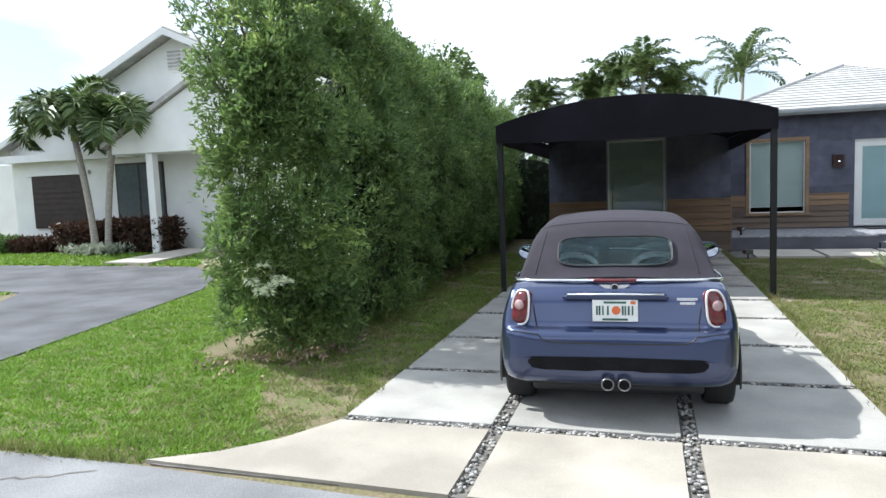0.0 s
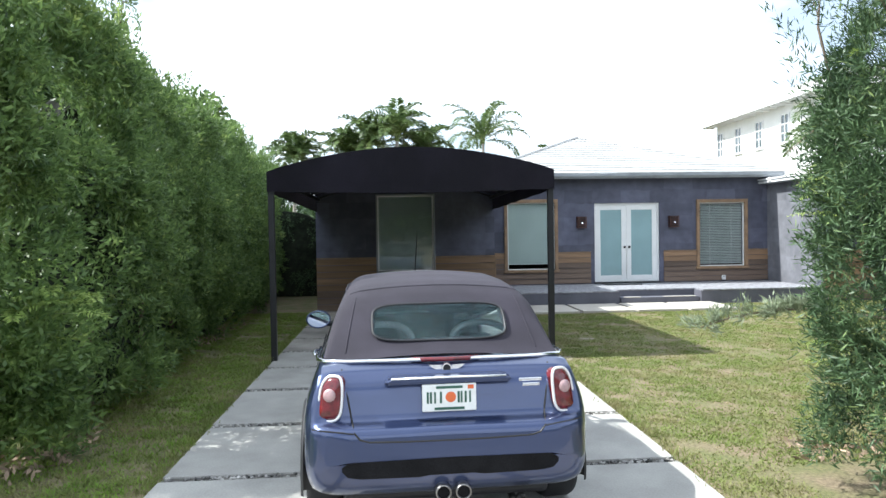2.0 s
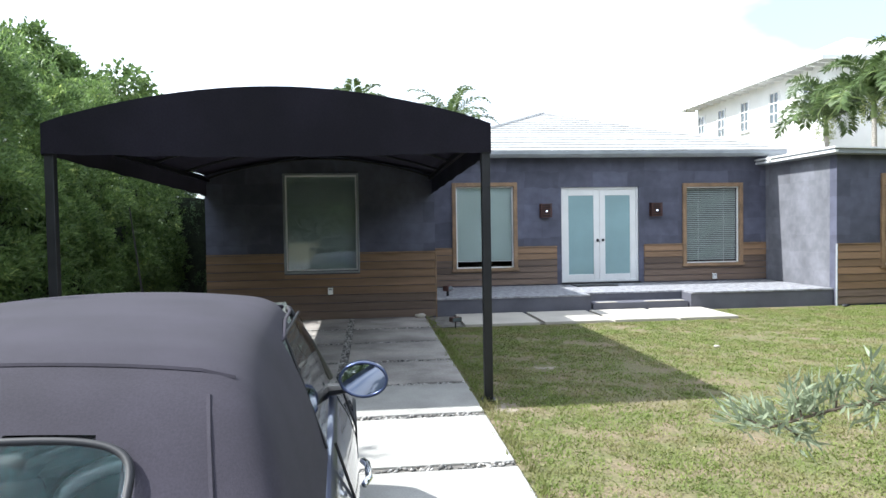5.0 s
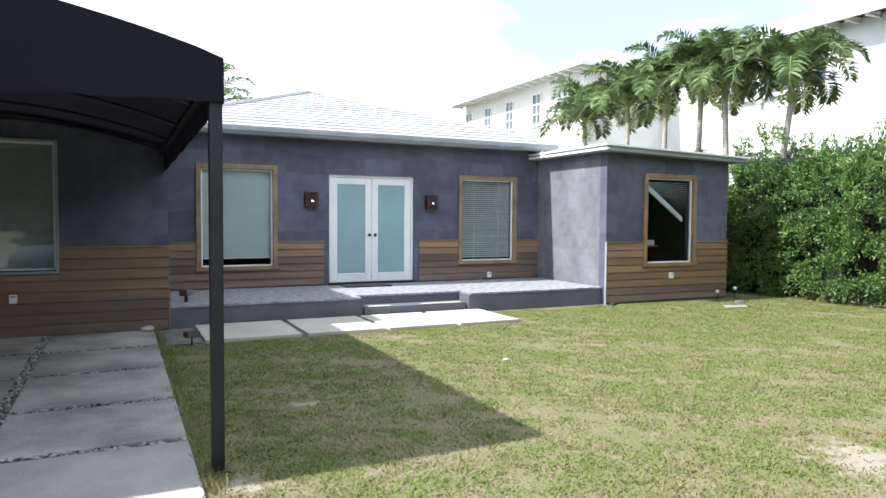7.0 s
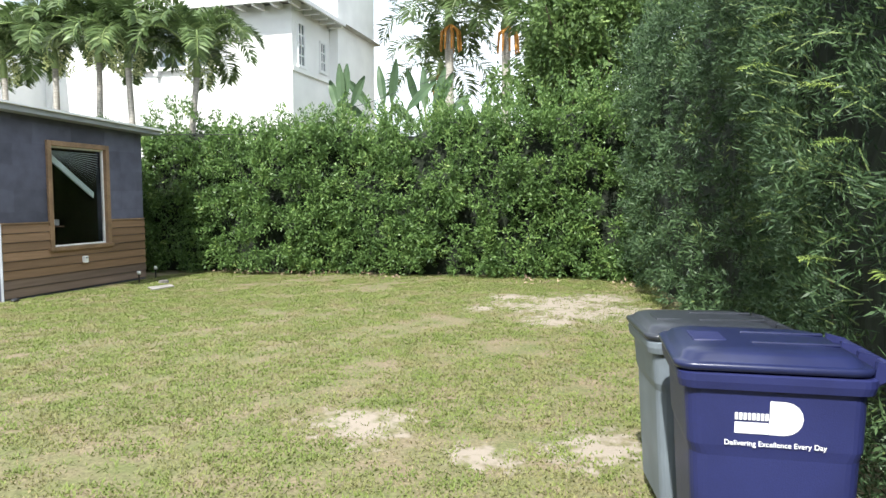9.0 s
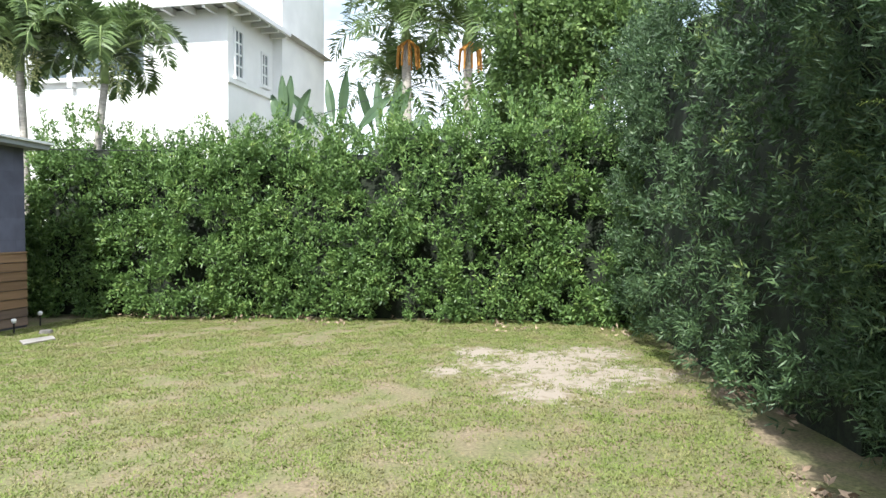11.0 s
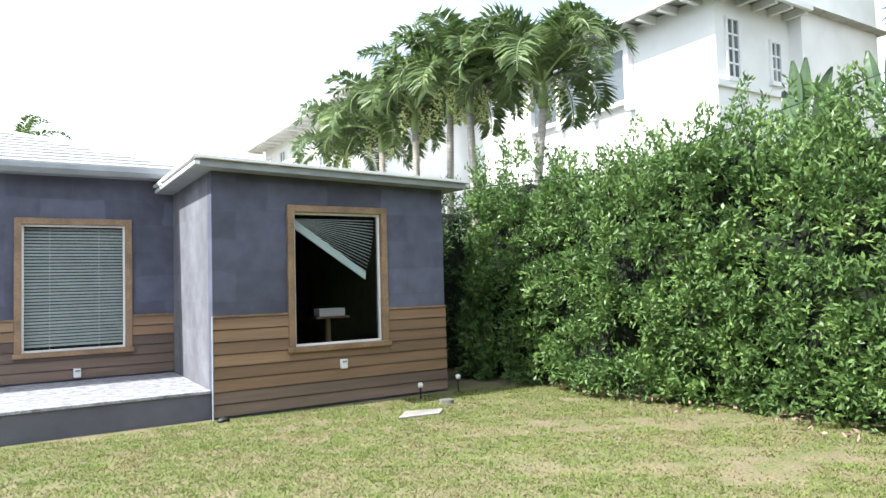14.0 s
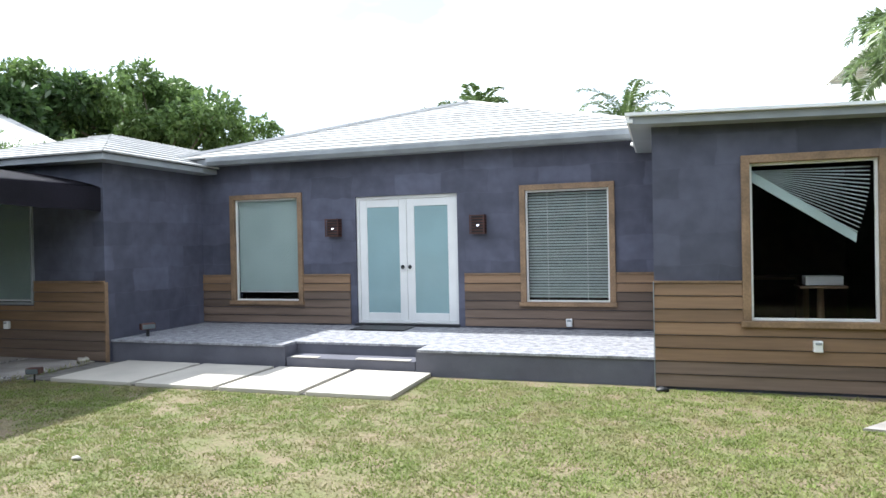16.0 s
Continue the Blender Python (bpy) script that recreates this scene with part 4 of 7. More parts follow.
def hedge(name, label, p0, p1, half, height, n, leaf, seed, size=(0.078, 0.019), per=12, shoots=0, trunks=0, lump=0.28, ends=(1, 1), skirt=0.0, sides=(0, 3.1416), stem=None, core=(0.50, 1.62, 0.0), leaders=(), thin=0.0, flare=0.0, sprays=None, prefer=0.0, clump=1.0, brushes=None):
    """A grown hedge from p0 to p1: a shade-coloured inner mass, stems and a skin of leaf sprigs with an uneven outline.
    """
    rng = np.random.default_rng(seed)
    p0, p1 = np.array([*p0, 0.0]), np.array([*p1, 0.0])
    ln = np.linalg.norm(p1 - p0)
    d = (p1 - p0) / ln
    c = np.array([d[1], -d[0], 0.0])  # to the right of the line
    e = thing(name, label, "hedge")

    def place(s, th, k, kz=1.0):
        """s along, th round from the right side over the top, k out from the axis."""
        end = np.minimum(np.clip((s + 0.02) / 0.9, 0, 1), np.clip((ln - s + 0.02) / 0.9, 0, 1))
        end = np.where((s < ln / 2) & (ends[0] == 0), 1, end)
        end = np.where((s > ln / 2) & (ends[1] == 0), 1, end)
        e_ = np.sqrt(np.clip(1 - (1 - end) ** 2, 0.0, 1))
        cs, sn = np.cos(th), np.sin(th)
        q = np.stack([s, np.cos(th) * 2.0, np.sin(th) * 2.2], -1)
        wob = 1 + lump * lumps(q, 1.1, seed) + 0.5 * lump * lumps(q, 0.4, seed + 9)
        hh = height(s / ln) * (1 + 0.10 * lump / 0.28 * lumps(q[:, :1] * 1.0, 0.9, seed + 3))
        w = half * e_ * wob * k
        z = skirt + (hh - skirt) * np.abs(sn) ** 0.55 * (0.55 + 0.45 * e_) * np.clip(k * kz * (0.85 + 0.15 * wob), 0, 1.3)
        w = w * (1 + flare * (np.clip(z / hh, 0, 1) - 0.45))
        at = p0 + s[:, None] * d + (w * np.sign(cs) * np.abs(cs) ** 0.45)[:, None] * c
        at[:, 2] = z
        out = cs[:, None] * c + np.array([0, 0, 1.0]) * sn[:, None] ** 2
        out = out + ((s < 0.8) & (ends[0] == 1))[:, None] * -d + ((s > ln - 0.8) & (ends[1] == 1))[:, None] * d
        return at, unit(out)

    # inner mass: solid filler whose near-black colour paints the shade between leaves
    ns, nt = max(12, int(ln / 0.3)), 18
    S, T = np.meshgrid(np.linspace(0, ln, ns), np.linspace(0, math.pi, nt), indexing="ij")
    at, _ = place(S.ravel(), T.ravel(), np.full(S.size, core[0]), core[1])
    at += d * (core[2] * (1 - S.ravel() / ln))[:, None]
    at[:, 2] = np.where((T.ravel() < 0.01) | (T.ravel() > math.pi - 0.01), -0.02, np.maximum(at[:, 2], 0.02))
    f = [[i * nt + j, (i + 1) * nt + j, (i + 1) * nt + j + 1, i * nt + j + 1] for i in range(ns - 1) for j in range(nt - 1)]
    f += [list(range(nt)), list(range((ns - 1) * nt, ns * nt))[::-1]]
    me = bpy.data.meshes.new("shade_filler")
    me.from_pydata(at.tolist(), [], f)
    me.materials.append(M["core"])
    part("inner_mass", me, None, e, "solid filler coloured near-black for the shade between the leaves")
    # leaves, gathered in clumps
    kc = max(40, int(n / (13 * clump ** 2)))
    s = rng.uniform(0, ln, kc)
    if ends[0] == 1:
        s[: kc // 12] = rng.uniform(0, 0.7, kc // 12) ** 2
    if ends[1] == 1:
        s[kc // 12: kc // 6] = ln - rng.uniform(0, 0.7, kc // 12 + kc // 6 - 2 * (kc // 12)) ** 2
    u = rng.uniform(0, 1, kc)
    th = np.arcsin(np.clip(u, 0, 0.98) ** 1.82)
    th = np.where(rng.uniform(0, 1, kc) < 0.5, th, math.pi - th)
    th = np.where(rng.uniform(0, 1, kc) < 0.25, rng.uniform(0.9, 2.24, kc), th)
    if prefer:
        th = np.where((rng.uniform(0, 1, kc) < prefer) & (th > math.pi / 2), math.pi - th, th)
    if sides != (0, 3.1416):
        th = np.where(th < sides[0], math.pi - th, th)
    at, out = place(s, th, 0.92 - 0.16 * rng.uniform(0, 1, kc) ** 2)
    keep = (s > 1.2) | (rng.uniform(0, 1, kc) > thin * (0.5 + at[:, 2] / 4.0))
    at, out = at[keep], out[keep]
    kc = len(at)
    n = int(n * keep.mean())
    pick = rng.integers(0, kc, n)
    v = unit(rng.normal(size=(n, 3)) + 0.9 * out[pick])
    rad = clump * (0.13 + 0.17 * rng.uniform(0, 1, kc) ** 1.3)[pick][:, None] * rng.uniform(0.55, 1.0, (n, 1))
    at, out = at[pick] + v * rad, v
    ok = at[:, 2] > 0.06 + 0.25 * rng.uniform(0, 1, n) * (skirt > 0)
    q = sprigs(rng, at[ok], out[ok], size[0], size[1], per, 0.95)
    if shoots:
        s = rng.uniform(0, ln, shoots)
        at, out = place(s, rng.uniform(0.5, 2.6, shoots), np.full(shoots, 0.97))
        steps = []
        for a, o in zip(at, out):
            way = unit(np.array([o[0] * 0.5, o[1] * 0.5, 1.0]) + rng.normal(size=3) * 0.3)
            m_ = rng.integers(3, 9)
            if ends[0] == 1 and math.hypot(a[0] - p0[0], a[1] - p0[1]) < 5 and a[2] > 2.2 and rng.uniform() < 0.4:
                m_ = rng.integers(8, 15)
                way = unit(way + np.array([-0.35, 0.0, 0.2]))
            for j in range(m_):
                steps.append((a + way * 0.075 * j, way))
        sa, so = np.array([x[0] for x in steps]), np.array([x[1] for x in steps])
        q = np.concatenate([q, sprigs(rng, sa, so, size[0], size[1], 8, 0.75)])
    # thin leading branches above the end
    for s_, off, z0, up, lx in leaders:
        a = p0 + d * s_ + c * off * half
        way = unit(np.array([lx * c[0] - 0.25 * d[0] * lx, lx * c[1] - 0.25 * d[1] * lx, 1.0]))
        pts = [np.array([a[0], a[1], z0]) + way * up * f + rng.normal(size=3) * 0.05 * f for f in np.linspace(0, 1, 6)]
        wood = tube(bmesh.new(), [p.tolist() for p in pts], [0.016, 0.014, 0.011, 0.009, 0.006, 0.004], 5)
        at_, ot_ = [], []
        for j in range(int(up * 9)):
            f = rng.uniform(0.08, 1.0)
            i = min(int(f * 5), 4)
            b0 = pts[i] + (pts[i + 1] - pts[i]) * (f * 5 - i)
            w2 = unit(way * 0.5 + rng.normal(size=3) * 0.7)
            l2 = rng.uniform(0.12, 0.42) * (1.1 - 0.6 * f)
            tube(wood, [b0.tolist(), (b0 + w2 * l2).tolist()], [0.005, 0.003], 4)
            for g in np.arange(0.3, 1.01, 0.18):
                at_.append(b0 + w2 * l2 * g)
                ot_.append(w2)
        part("branch", wood, M["bark"], e)
        q = np.concatenate([q, sprigs(rng, np.array(at_), np.array(ot_), size[0], size[1], 7, 0.9)])
    tagged(part("foliage", quads_mesh("foliage", q, leaf), None, e), kind="stuff")
    # bottlebrush shoots standing out of the face: dark grown ones, bright young ones
    for kind_, spec_ in (("twig", brushes), ("shoot", sprays)):
        if not spec_:
            continue
        count, s_max, th0, th1 = spec_[:4]
        young = kind_ == "shoot"
        at, out = place(rng.uniform(0, 1, count) ** (1.5 if young else 1.0) * s_max, rng.uniform(th0, th1, count), np.full(count, 0.98 if young else 0.95))
        lf, wood = [], bmesh.new()
        for a, o in zip(at, out):
            if a[2] < 0.3:
                continue
            way = unit(o * 0.8 + np.array([0, 0, 0.55]) + rng.normal(size=3) * 0.45)
            ln_ = rng.uniform(0.10, 0.26)
            pts = np.array([a - o * 0.08 + way * ln_ * g + np.array([0, 0, -0.06 * g * g]) for g in (0, 0.35, 0.55, 0.75, 0.9, 1.0)])
            tube(wood, pts[[0, 3, 5]].tolist(), 0.004, 3)
            if young:
                lf.append(frond(rng, a - o * 0.06, math.atan2(way[1], way[0]), rng.uniform(-0.1, 0.6), rng.uniform(0.16, 0.36), 0.5, 46, 0.062, 0.008, 0.15)[1])
            else:
                lf.append(sprigs(rng, pts[1:], np.tile(way, (5, 1)), 0.062, 0.0085, 10, 0.62))
        part("twig", wood, M["crownshaft"], e, kind="stuff")
        tagged(part("shoot", quads_mesh("shoot", np.concatenate(lf), spec_[4] if young else leaf), None, e, "bright yellow-green young shoots" if young else "dark green needle-leaved shoots"), kind="stuff")
    for i in range(trunks):
        s = (i + 0.5) / trunks * ln
        b = p0 + d * s + c * (half * 0.25 + rng.uniform(-0.15, 0.1)) * (1 if stem is None else stem)
        if i == 0:
            b = p0 + d * 0.7
        bm = bmesh.new()
        for j in range(3):
            o = rng.normal(size=3) * 0.10
            tube(bm, [(b[0] + o[0] * 0.6, b[1] + o[1] * 0.6, 0.0), (b[0] + o[0], b[1] + o[1], 0.5), (b[0] + 1.5 * o[0], b[1] + 1.5 * o[1], 1.1)], [0.05, 0.04, 0.025], 6)
        part("trunk", bm, M["bark"], e)
    return e


driveway_hedge = hedge("hedge", "tall dark green podocarpus hedge along the driveway", (-8.58, -12.60), (-9.40, 4.0), 0.50,
      lambda f: 4.12 + 0.14 * np.sin(11 * f + 0.6) - 0.15 * np.clip(f * 2.5, 0, 1), 25000, M["hedge_leaf"], 11, prefer=0.5, clump=2.0, size=(0.086, 0.026), shoots=620, trunks=11, lump=0.46, skirt=0.22, ends=(1, 0), per=12, core=(0.36, 1.9, 1.1), thin=0.04, sprays=(230, 9.0, 0.0, 1.5, M["young_leaf"]),
      leaders=((0.25, -0.3, 3.3, 1.7, -0.35), (0.3, 0.3, 3.4, 1.8, -0.15), (0.9, 0.0, 3.7, 1.5, 0.1), (1.3, -0.4, 3.6, 1.6, -0.15), (0.15, -0.5, 2.4, 1.5, -0.5),
               (0.2, -0.2, 2.8, 1.5, -0.5), (1.9, 0.2, 3.9, 1.2, 0.1), (2.6, -0.2, 3.9, 1.2, -0.1), (3.4, 0.3, 3.9, 0.9, 0.15), (4.4, 0.1, 3.8, 0.9, -0.1)))
# two long young branches standing out of its near end
r_ = np.random.default_rng(77)
for tip, root, count, spread, leaf in (((-7.98, -12.2, 1.24), (-8.55, -11.9, 1.05), 13, 0.26, M["young_leaf"]), ((-8.3, -12.95, 0.92), (-8.65, -12.35, 0.75), 7, 0.16, M["sage_leaf"])):
    lf, wood = [], bmesh.new()
    for i in range(count):
        b = np.array(tip) + r_.normal(size=3) * (spread * 0.6, spread, 0.05)
        tube(wood, [root, tuple((np.array(root) + b) / 2 + (0, 0, 0.05)), tuple(b)], [0.008, 0.005, 0.004], 4)
        stalk, leaves = frond(r_, b, r_.uniform(-1.9, 0.6), r_.uniform(-0.1, 0.5), r_.uniform(0.20, 0.34), 0.7, 40, 0.085, 0.015, 0.2)
        lf.append(leaves)
    part("twig", wood, M["crownshaft"], driveway_hedge)
    tagged(part("shoot", quads_mesh("shoot", np.concatenate(lf), leaf), None, driveway_hedge, "bright feathery young branch"), kind="stuff")
hedge("hedge", "dense green clipped hedge closing the lawn", (11.62, -13.6), (10.1, -1.0), 1.35,
      lambda f: 3.55 + 0.15 * np.sin(5 * f + 1), 17500, M["fig_leaf"], 23, size=(0.092, 0.033), shoots=420, lump=0.22, ends=(0, 1), per=9, sides=(0.6, 3.1416), core=(0.58, 1.52, 0.0))
hedge("hedge", "tall dark podocarpus hedge along the street side", (-2.45, -13.6), (4.6, -13.42), 0.85,
      lambda f: 3.5 + 1.7 * np.clip(f * 2.1, 0, 1), 15500, M["shade_leaf"], 37, size=(0.072, 0.0115), shoots=300, trunks=5, lump=0.36, skirt=0.12, ends=(1, 0), per=12, stem=0.0, core=(0.46, 1.6, 0.5), thin=0.2, flare=0.65,
      sprays=(120, 6.0, 1.7, 3.1, M["young_leaf"]), brushes=(2400, 6.8, 1.6, 3.14),
      leaders=((0.3, 0.2, 2.6, 2.0, 0.1), (0.5, -0.3, 2.8, 2.2, -0.1), (0.9, 0.1, 3.0, 2.1, 0.2), (0.2, -0.5, 2.2, 1.6, -0.2), (1.4, 0.0, 3.2, 1.9, -0.1)))
hedge("hedge", "tall dark podocarpus hedge running into the lawn's corner", (4.0, -13.42), (11.0, -12.3), 0.85,
      lambda f: 5.2 + 0 * f, 9500, M["shade_leaf"], 39, size=(0.086, 0.018), shoots=160, trunks=3, lump=0.30, skirt=0.08, ends=(0, 0), per=11, stem=0.0, core=(0.5, 1.6, 0.0), flare=0.3)


def palm(label, at, height, lean=(0, 0), fronds=13, length=1.9, seed=1, shaft=0.7, r=0.085, droop=1.9, leaf_len=0.55, leaf_w=0.05, leaflets=64, group="", material=None, rise=(1.45, 1.45), fruit=0):
    rng = np.random.default_rng(seed)
    e = thing("palm_tree", label, "palm tree", group=group)
    x, y = at
    top = (x + lean[0], y + lean[1], height)
    spine = [(x + lean[0] * f ** 1.6, y + lean[1] * f ** 1.6, height * f) for f in np.linspace(0, 1, 8)]
    part("trunk", tube(bmesh.new(), spine, [r * 1.5, r * 1.1, r, r, r, r, r, r * 0.9], 10), M["palm_bark"], e, smooth=True)
    if shaft:
        part("crownshaft", tube(bmesh.new(), [top, (top[0], top[1], height + shaft * 0.5), (top[0], top[1], height + shaft)], [r * 1.25, r * 1.1, r * 0.6], 10), M["crownshaft"], e, "smooth green crownshaft", smooth=True)
    b = (top[0], top[1], height + shaft * 0.9)
    stalks, q = bmesh.new(), []
    for i in range(fronds):
        yaw = i * 2.4 + rng.uniform(-0.3, 0.3)
        up_ = rise[0] - rise[1] * (i / fronds) + rng.uniform(-0.15, 0.15)
        pts, lf = frond(rng, b, yaw, up_, length * rng.uniform(0.85, 1.1), droop * rng.uniform(0.8, 1.2), leaflets, leaf_len, leaf_w)
        tube(stalks, pts.tolist(), [0.022 * (1 - 0.8 * j / 12) + 0.004 for j in range(13)], 4)
        q.append(lf)
    part("frond_core", stalks, M["crownshaft"], e)
    for k in range(fruit):
        bm = bmesh.new()
        a = k * 2.3 + rng.uniform(0, 1)
        c0 = np.array([top[0] + 0.26 * math.cos(a), top[1] + 0.26 * math.sin(a), height + 0.42])
        tube(bm, [(top[0], top[1], height + 0.35), (top[0] + 0.17 * math.cos(a), top[1] + 0.17 * math.sin(a), height + 0.52), c0.tolist()], [0.02, 0.014, 0.01], 5)
        for j in range(70):
            f = rng.uniform(0, 1)
            p_ = c0 + rng.normal(size=3) * 0.085 * (1 - 0.5 * f) - np.array([0, 0, 0.55 * f])
            bmesh.ops.create_icosphere(bm, subdivisions=1, radius=0.021, matrix=Matrix.Translation(p_.tolist()))
        part("fruit", bm, M["fruit"], e, "hanging pale green palm fruit", kind="stuff")
    tagged(part("fronds", quads_mesh("fronds", np.concatenate(q), material or M["palm_leaf"]), None, e, "feathery arching green fronds"), kind="stuff")
    return e


def tree(label, at, trunk_h, centre, radii, n, leaf, seed, size=(0.22, 0.11), per=7, clumps=26):
    rng = np.random.default_rng(seed)
    e = thing("tree", label, "tree")
    c, r = np.array(centre, float), np.array(radii, float)
    cl = c + np.clip(rng.normal(size=(clumps, 3)), -1.5, 1.5) * r * 0.52
    bm = bmesh.new()
    x, y = at
    tube(bm, [(x, y, 0), (x + 0.1, y, trunk_h * 0.5), (x, y + 0.1, trunk_h)], [0.24, 0.18, 0.14], 9)
    for k in cl:
        m_ = (np.array([x, y, trunk_h]) + k) / 2 + rng.normal(size=3) * 0.2
        tube(bm, [(x, y, trunk_h * 0.95), m_.tolist(), k.tolist()], [0.09, 0.05, 0.015], 5)
    part("trunk", bm, M["bark"], e)
    pick = rng.integers(0, clumps, n)
    v = unit(rng.normal(size=(n, 3)))
    rad = r.min() * rng.uniform(0.28, 0.5, clumps)[pick][:, None] * rng.uniform(0.35, 1, (n, 1)) ** 0.5
    p = cl[pick] + v * rad * np.array([1.15, 1.15, 0.75])
    tagged(part("crown", quads_mesh("crown", sprigs(rng, p, v, size[0], size[1], per, 1.0, 0.3), leaf), None, e), kind="stuff")
    return e


# palms between the wing and the white house
for k, (at, h, lean, sd) in enumerate((((9.7, 4.6), 4.2, (-0.1, 0.1), 3), ((9.6, 2.7), 4.45, (0.05, 0.1), 4), ((9.75, 1.4), 4.6, (-0.1, -0.1), 5), ((9.7, 0.2), 4.7, (0.1, 0.0), 6),
                                      ((9.6, -0.9), 4.5, (0.0, 0.15), 7), ((9.9, -1.9), 4.3, (0.15, -0.3), 8))):
    palm("slender green-crowned palm behind the house wing", at, h, lean, fronds=17, length=1.85, seed=sd, shaft=0.5, r=0.07, droop=2.6, leaf_len=0.42, leaf_w=0.05, leaflets=170, group="palms by the hedge", rise=(1.45, 1.15), fruit=4)

# street-end branch reaching over the lawn
rng = np.random.default_rng(61)
limb = thing("branch", "low leafy podocarpus branch reaching out over the lawn", "branch")
wood = tube(bmesh.new(), [(-1.7, -13.05, 1.06), (-2.05, -12.72, 1.12), (-2.38, -12.56, 1.11), (-2.66, -12.45, 1.04), (-2.88, -12.36, 0.95)], [0.014, 0.011, 0.009, 0.006, 0.004], 6)
lf_ = []
for k in range(30):
    f_ = rng.uniform(0, 1)
    a0 = np.array([-2.10 - 0.78 * f_, -12.68 + 0.32 * f_, 1.12 - 0.02 * f_ - 0.15 * f_ ** 2])
    way = unit(np.array([-0.4, 0.2, 0.6]) + rng.normal(size=3) * 0.5)
    tip_ = a0 + way * rng.uniform(0.03, 0.11)
    tube(wood, [a0.tolist(), tip_.tolist()], [0.004, 0.003], 5)
    stems = np.array([a0 + (tip_ - a0) * g for g in (0.35, 0.6, 0.8, 1.0)])
    lf_.append(sprigs(rng, stems, np.tile(way, (4, 1)), 0.072, 0.011, 11, 0.62))
part("twig", wood, M["bark"], limb)
tagged(part("foliage", quads_mesh("foliage", np.concatenate(lf_), M["sage_leaf"]), None, limb, "pale sage-green narrow leaves"), kind="stuff")

# added planting that fills the gaps beside the house with shade-dark leaves
hedge("hedge", "added hedge of shade-dark leaves closing the side yard", (-10.2, 2.2), (-7.2, 2.2), 0.5, lambda f: 3.0 + 0 * f, 1500, M["shade_leaf"], 41, per=10)
hedge("hedge", "added shrubs of shade-dark leaves filling the gap behind the house wing", (8.05, 0.1), (10.6, 0.1), 0.55, lambda f: 3.7 + 0 * f, 2200, M["shade_leaf"], 43, size=(0.10, 0.025), per=9)


def win(parent, face, a, b, z0, z1, at, muntins=2, glass=None, depth=0.05):
    """A framed window with bars, set on a wall: face 'x-' or 'y-'; a, b along the wall."""
    e = new("window")
    e.parent = parent

    def bar(u0, u1, v0, v1, d0, d1, m, nm):
        b_ = (at - d1, at - d0, u0, u1, v0, v1) if face == "x-" else (u0, u1, at - d1, at - d0, v0, v1)
        part(nm, boxed(*b_), m, e)
    bar(a, b, z0, z1, -0.01, 0.012, glass or M["dark_pane"], "pane")
    f = 0.06
    bar(a - f, a, z0 - f, z1 + f, 0.0, depth, M["white"], "frame")
    bar(b, b + f, z0 - f, z1 + f, 0.0, depth, M["white"], "frame")
    bar(a, b, z1, z1 + f, 0.0, depth, M["white"], "frame")
    bar(a - 0.1, b + 0.1, z0 - f - 0.03, z0, 0.0, depth + 0.04, M["white"], "sill")
    for k in range(1, muntins + 1):
        z = z0 + (z1 - z0) * k / (muntins + 1)
        bar(a, b, z - 0.018, z + 0.018, 0.0, depth - 0.015, M["white"], "bar")
    m_ = (a + b) / 2
    bar(m_ - 0.018, m_ + 0.018, z0, z1, 0.0, depth - 0.012, M["white"], "bar")
    return e


M["dark_pane"] = mat("dark_pane", (0.10, 0.12, 0.13), 0.12, var=0.1, coat=1.0)
M["brown_shutter"] = mat("brown_shutter", (0.035, 0.022, 0.020), 0.6, var=0.2)
M["banana"] = leaf_mat("broad_leaf", (0.05, 0.09, 0.05), (0.12, 0.18, 0.09), (0.24, 0.30, 0.17), 0.35, 0.2)
M["orange_fruit"] = mat("orange_fruit", (0.45, 0.20, 0.03), 0.7, var=0.3)

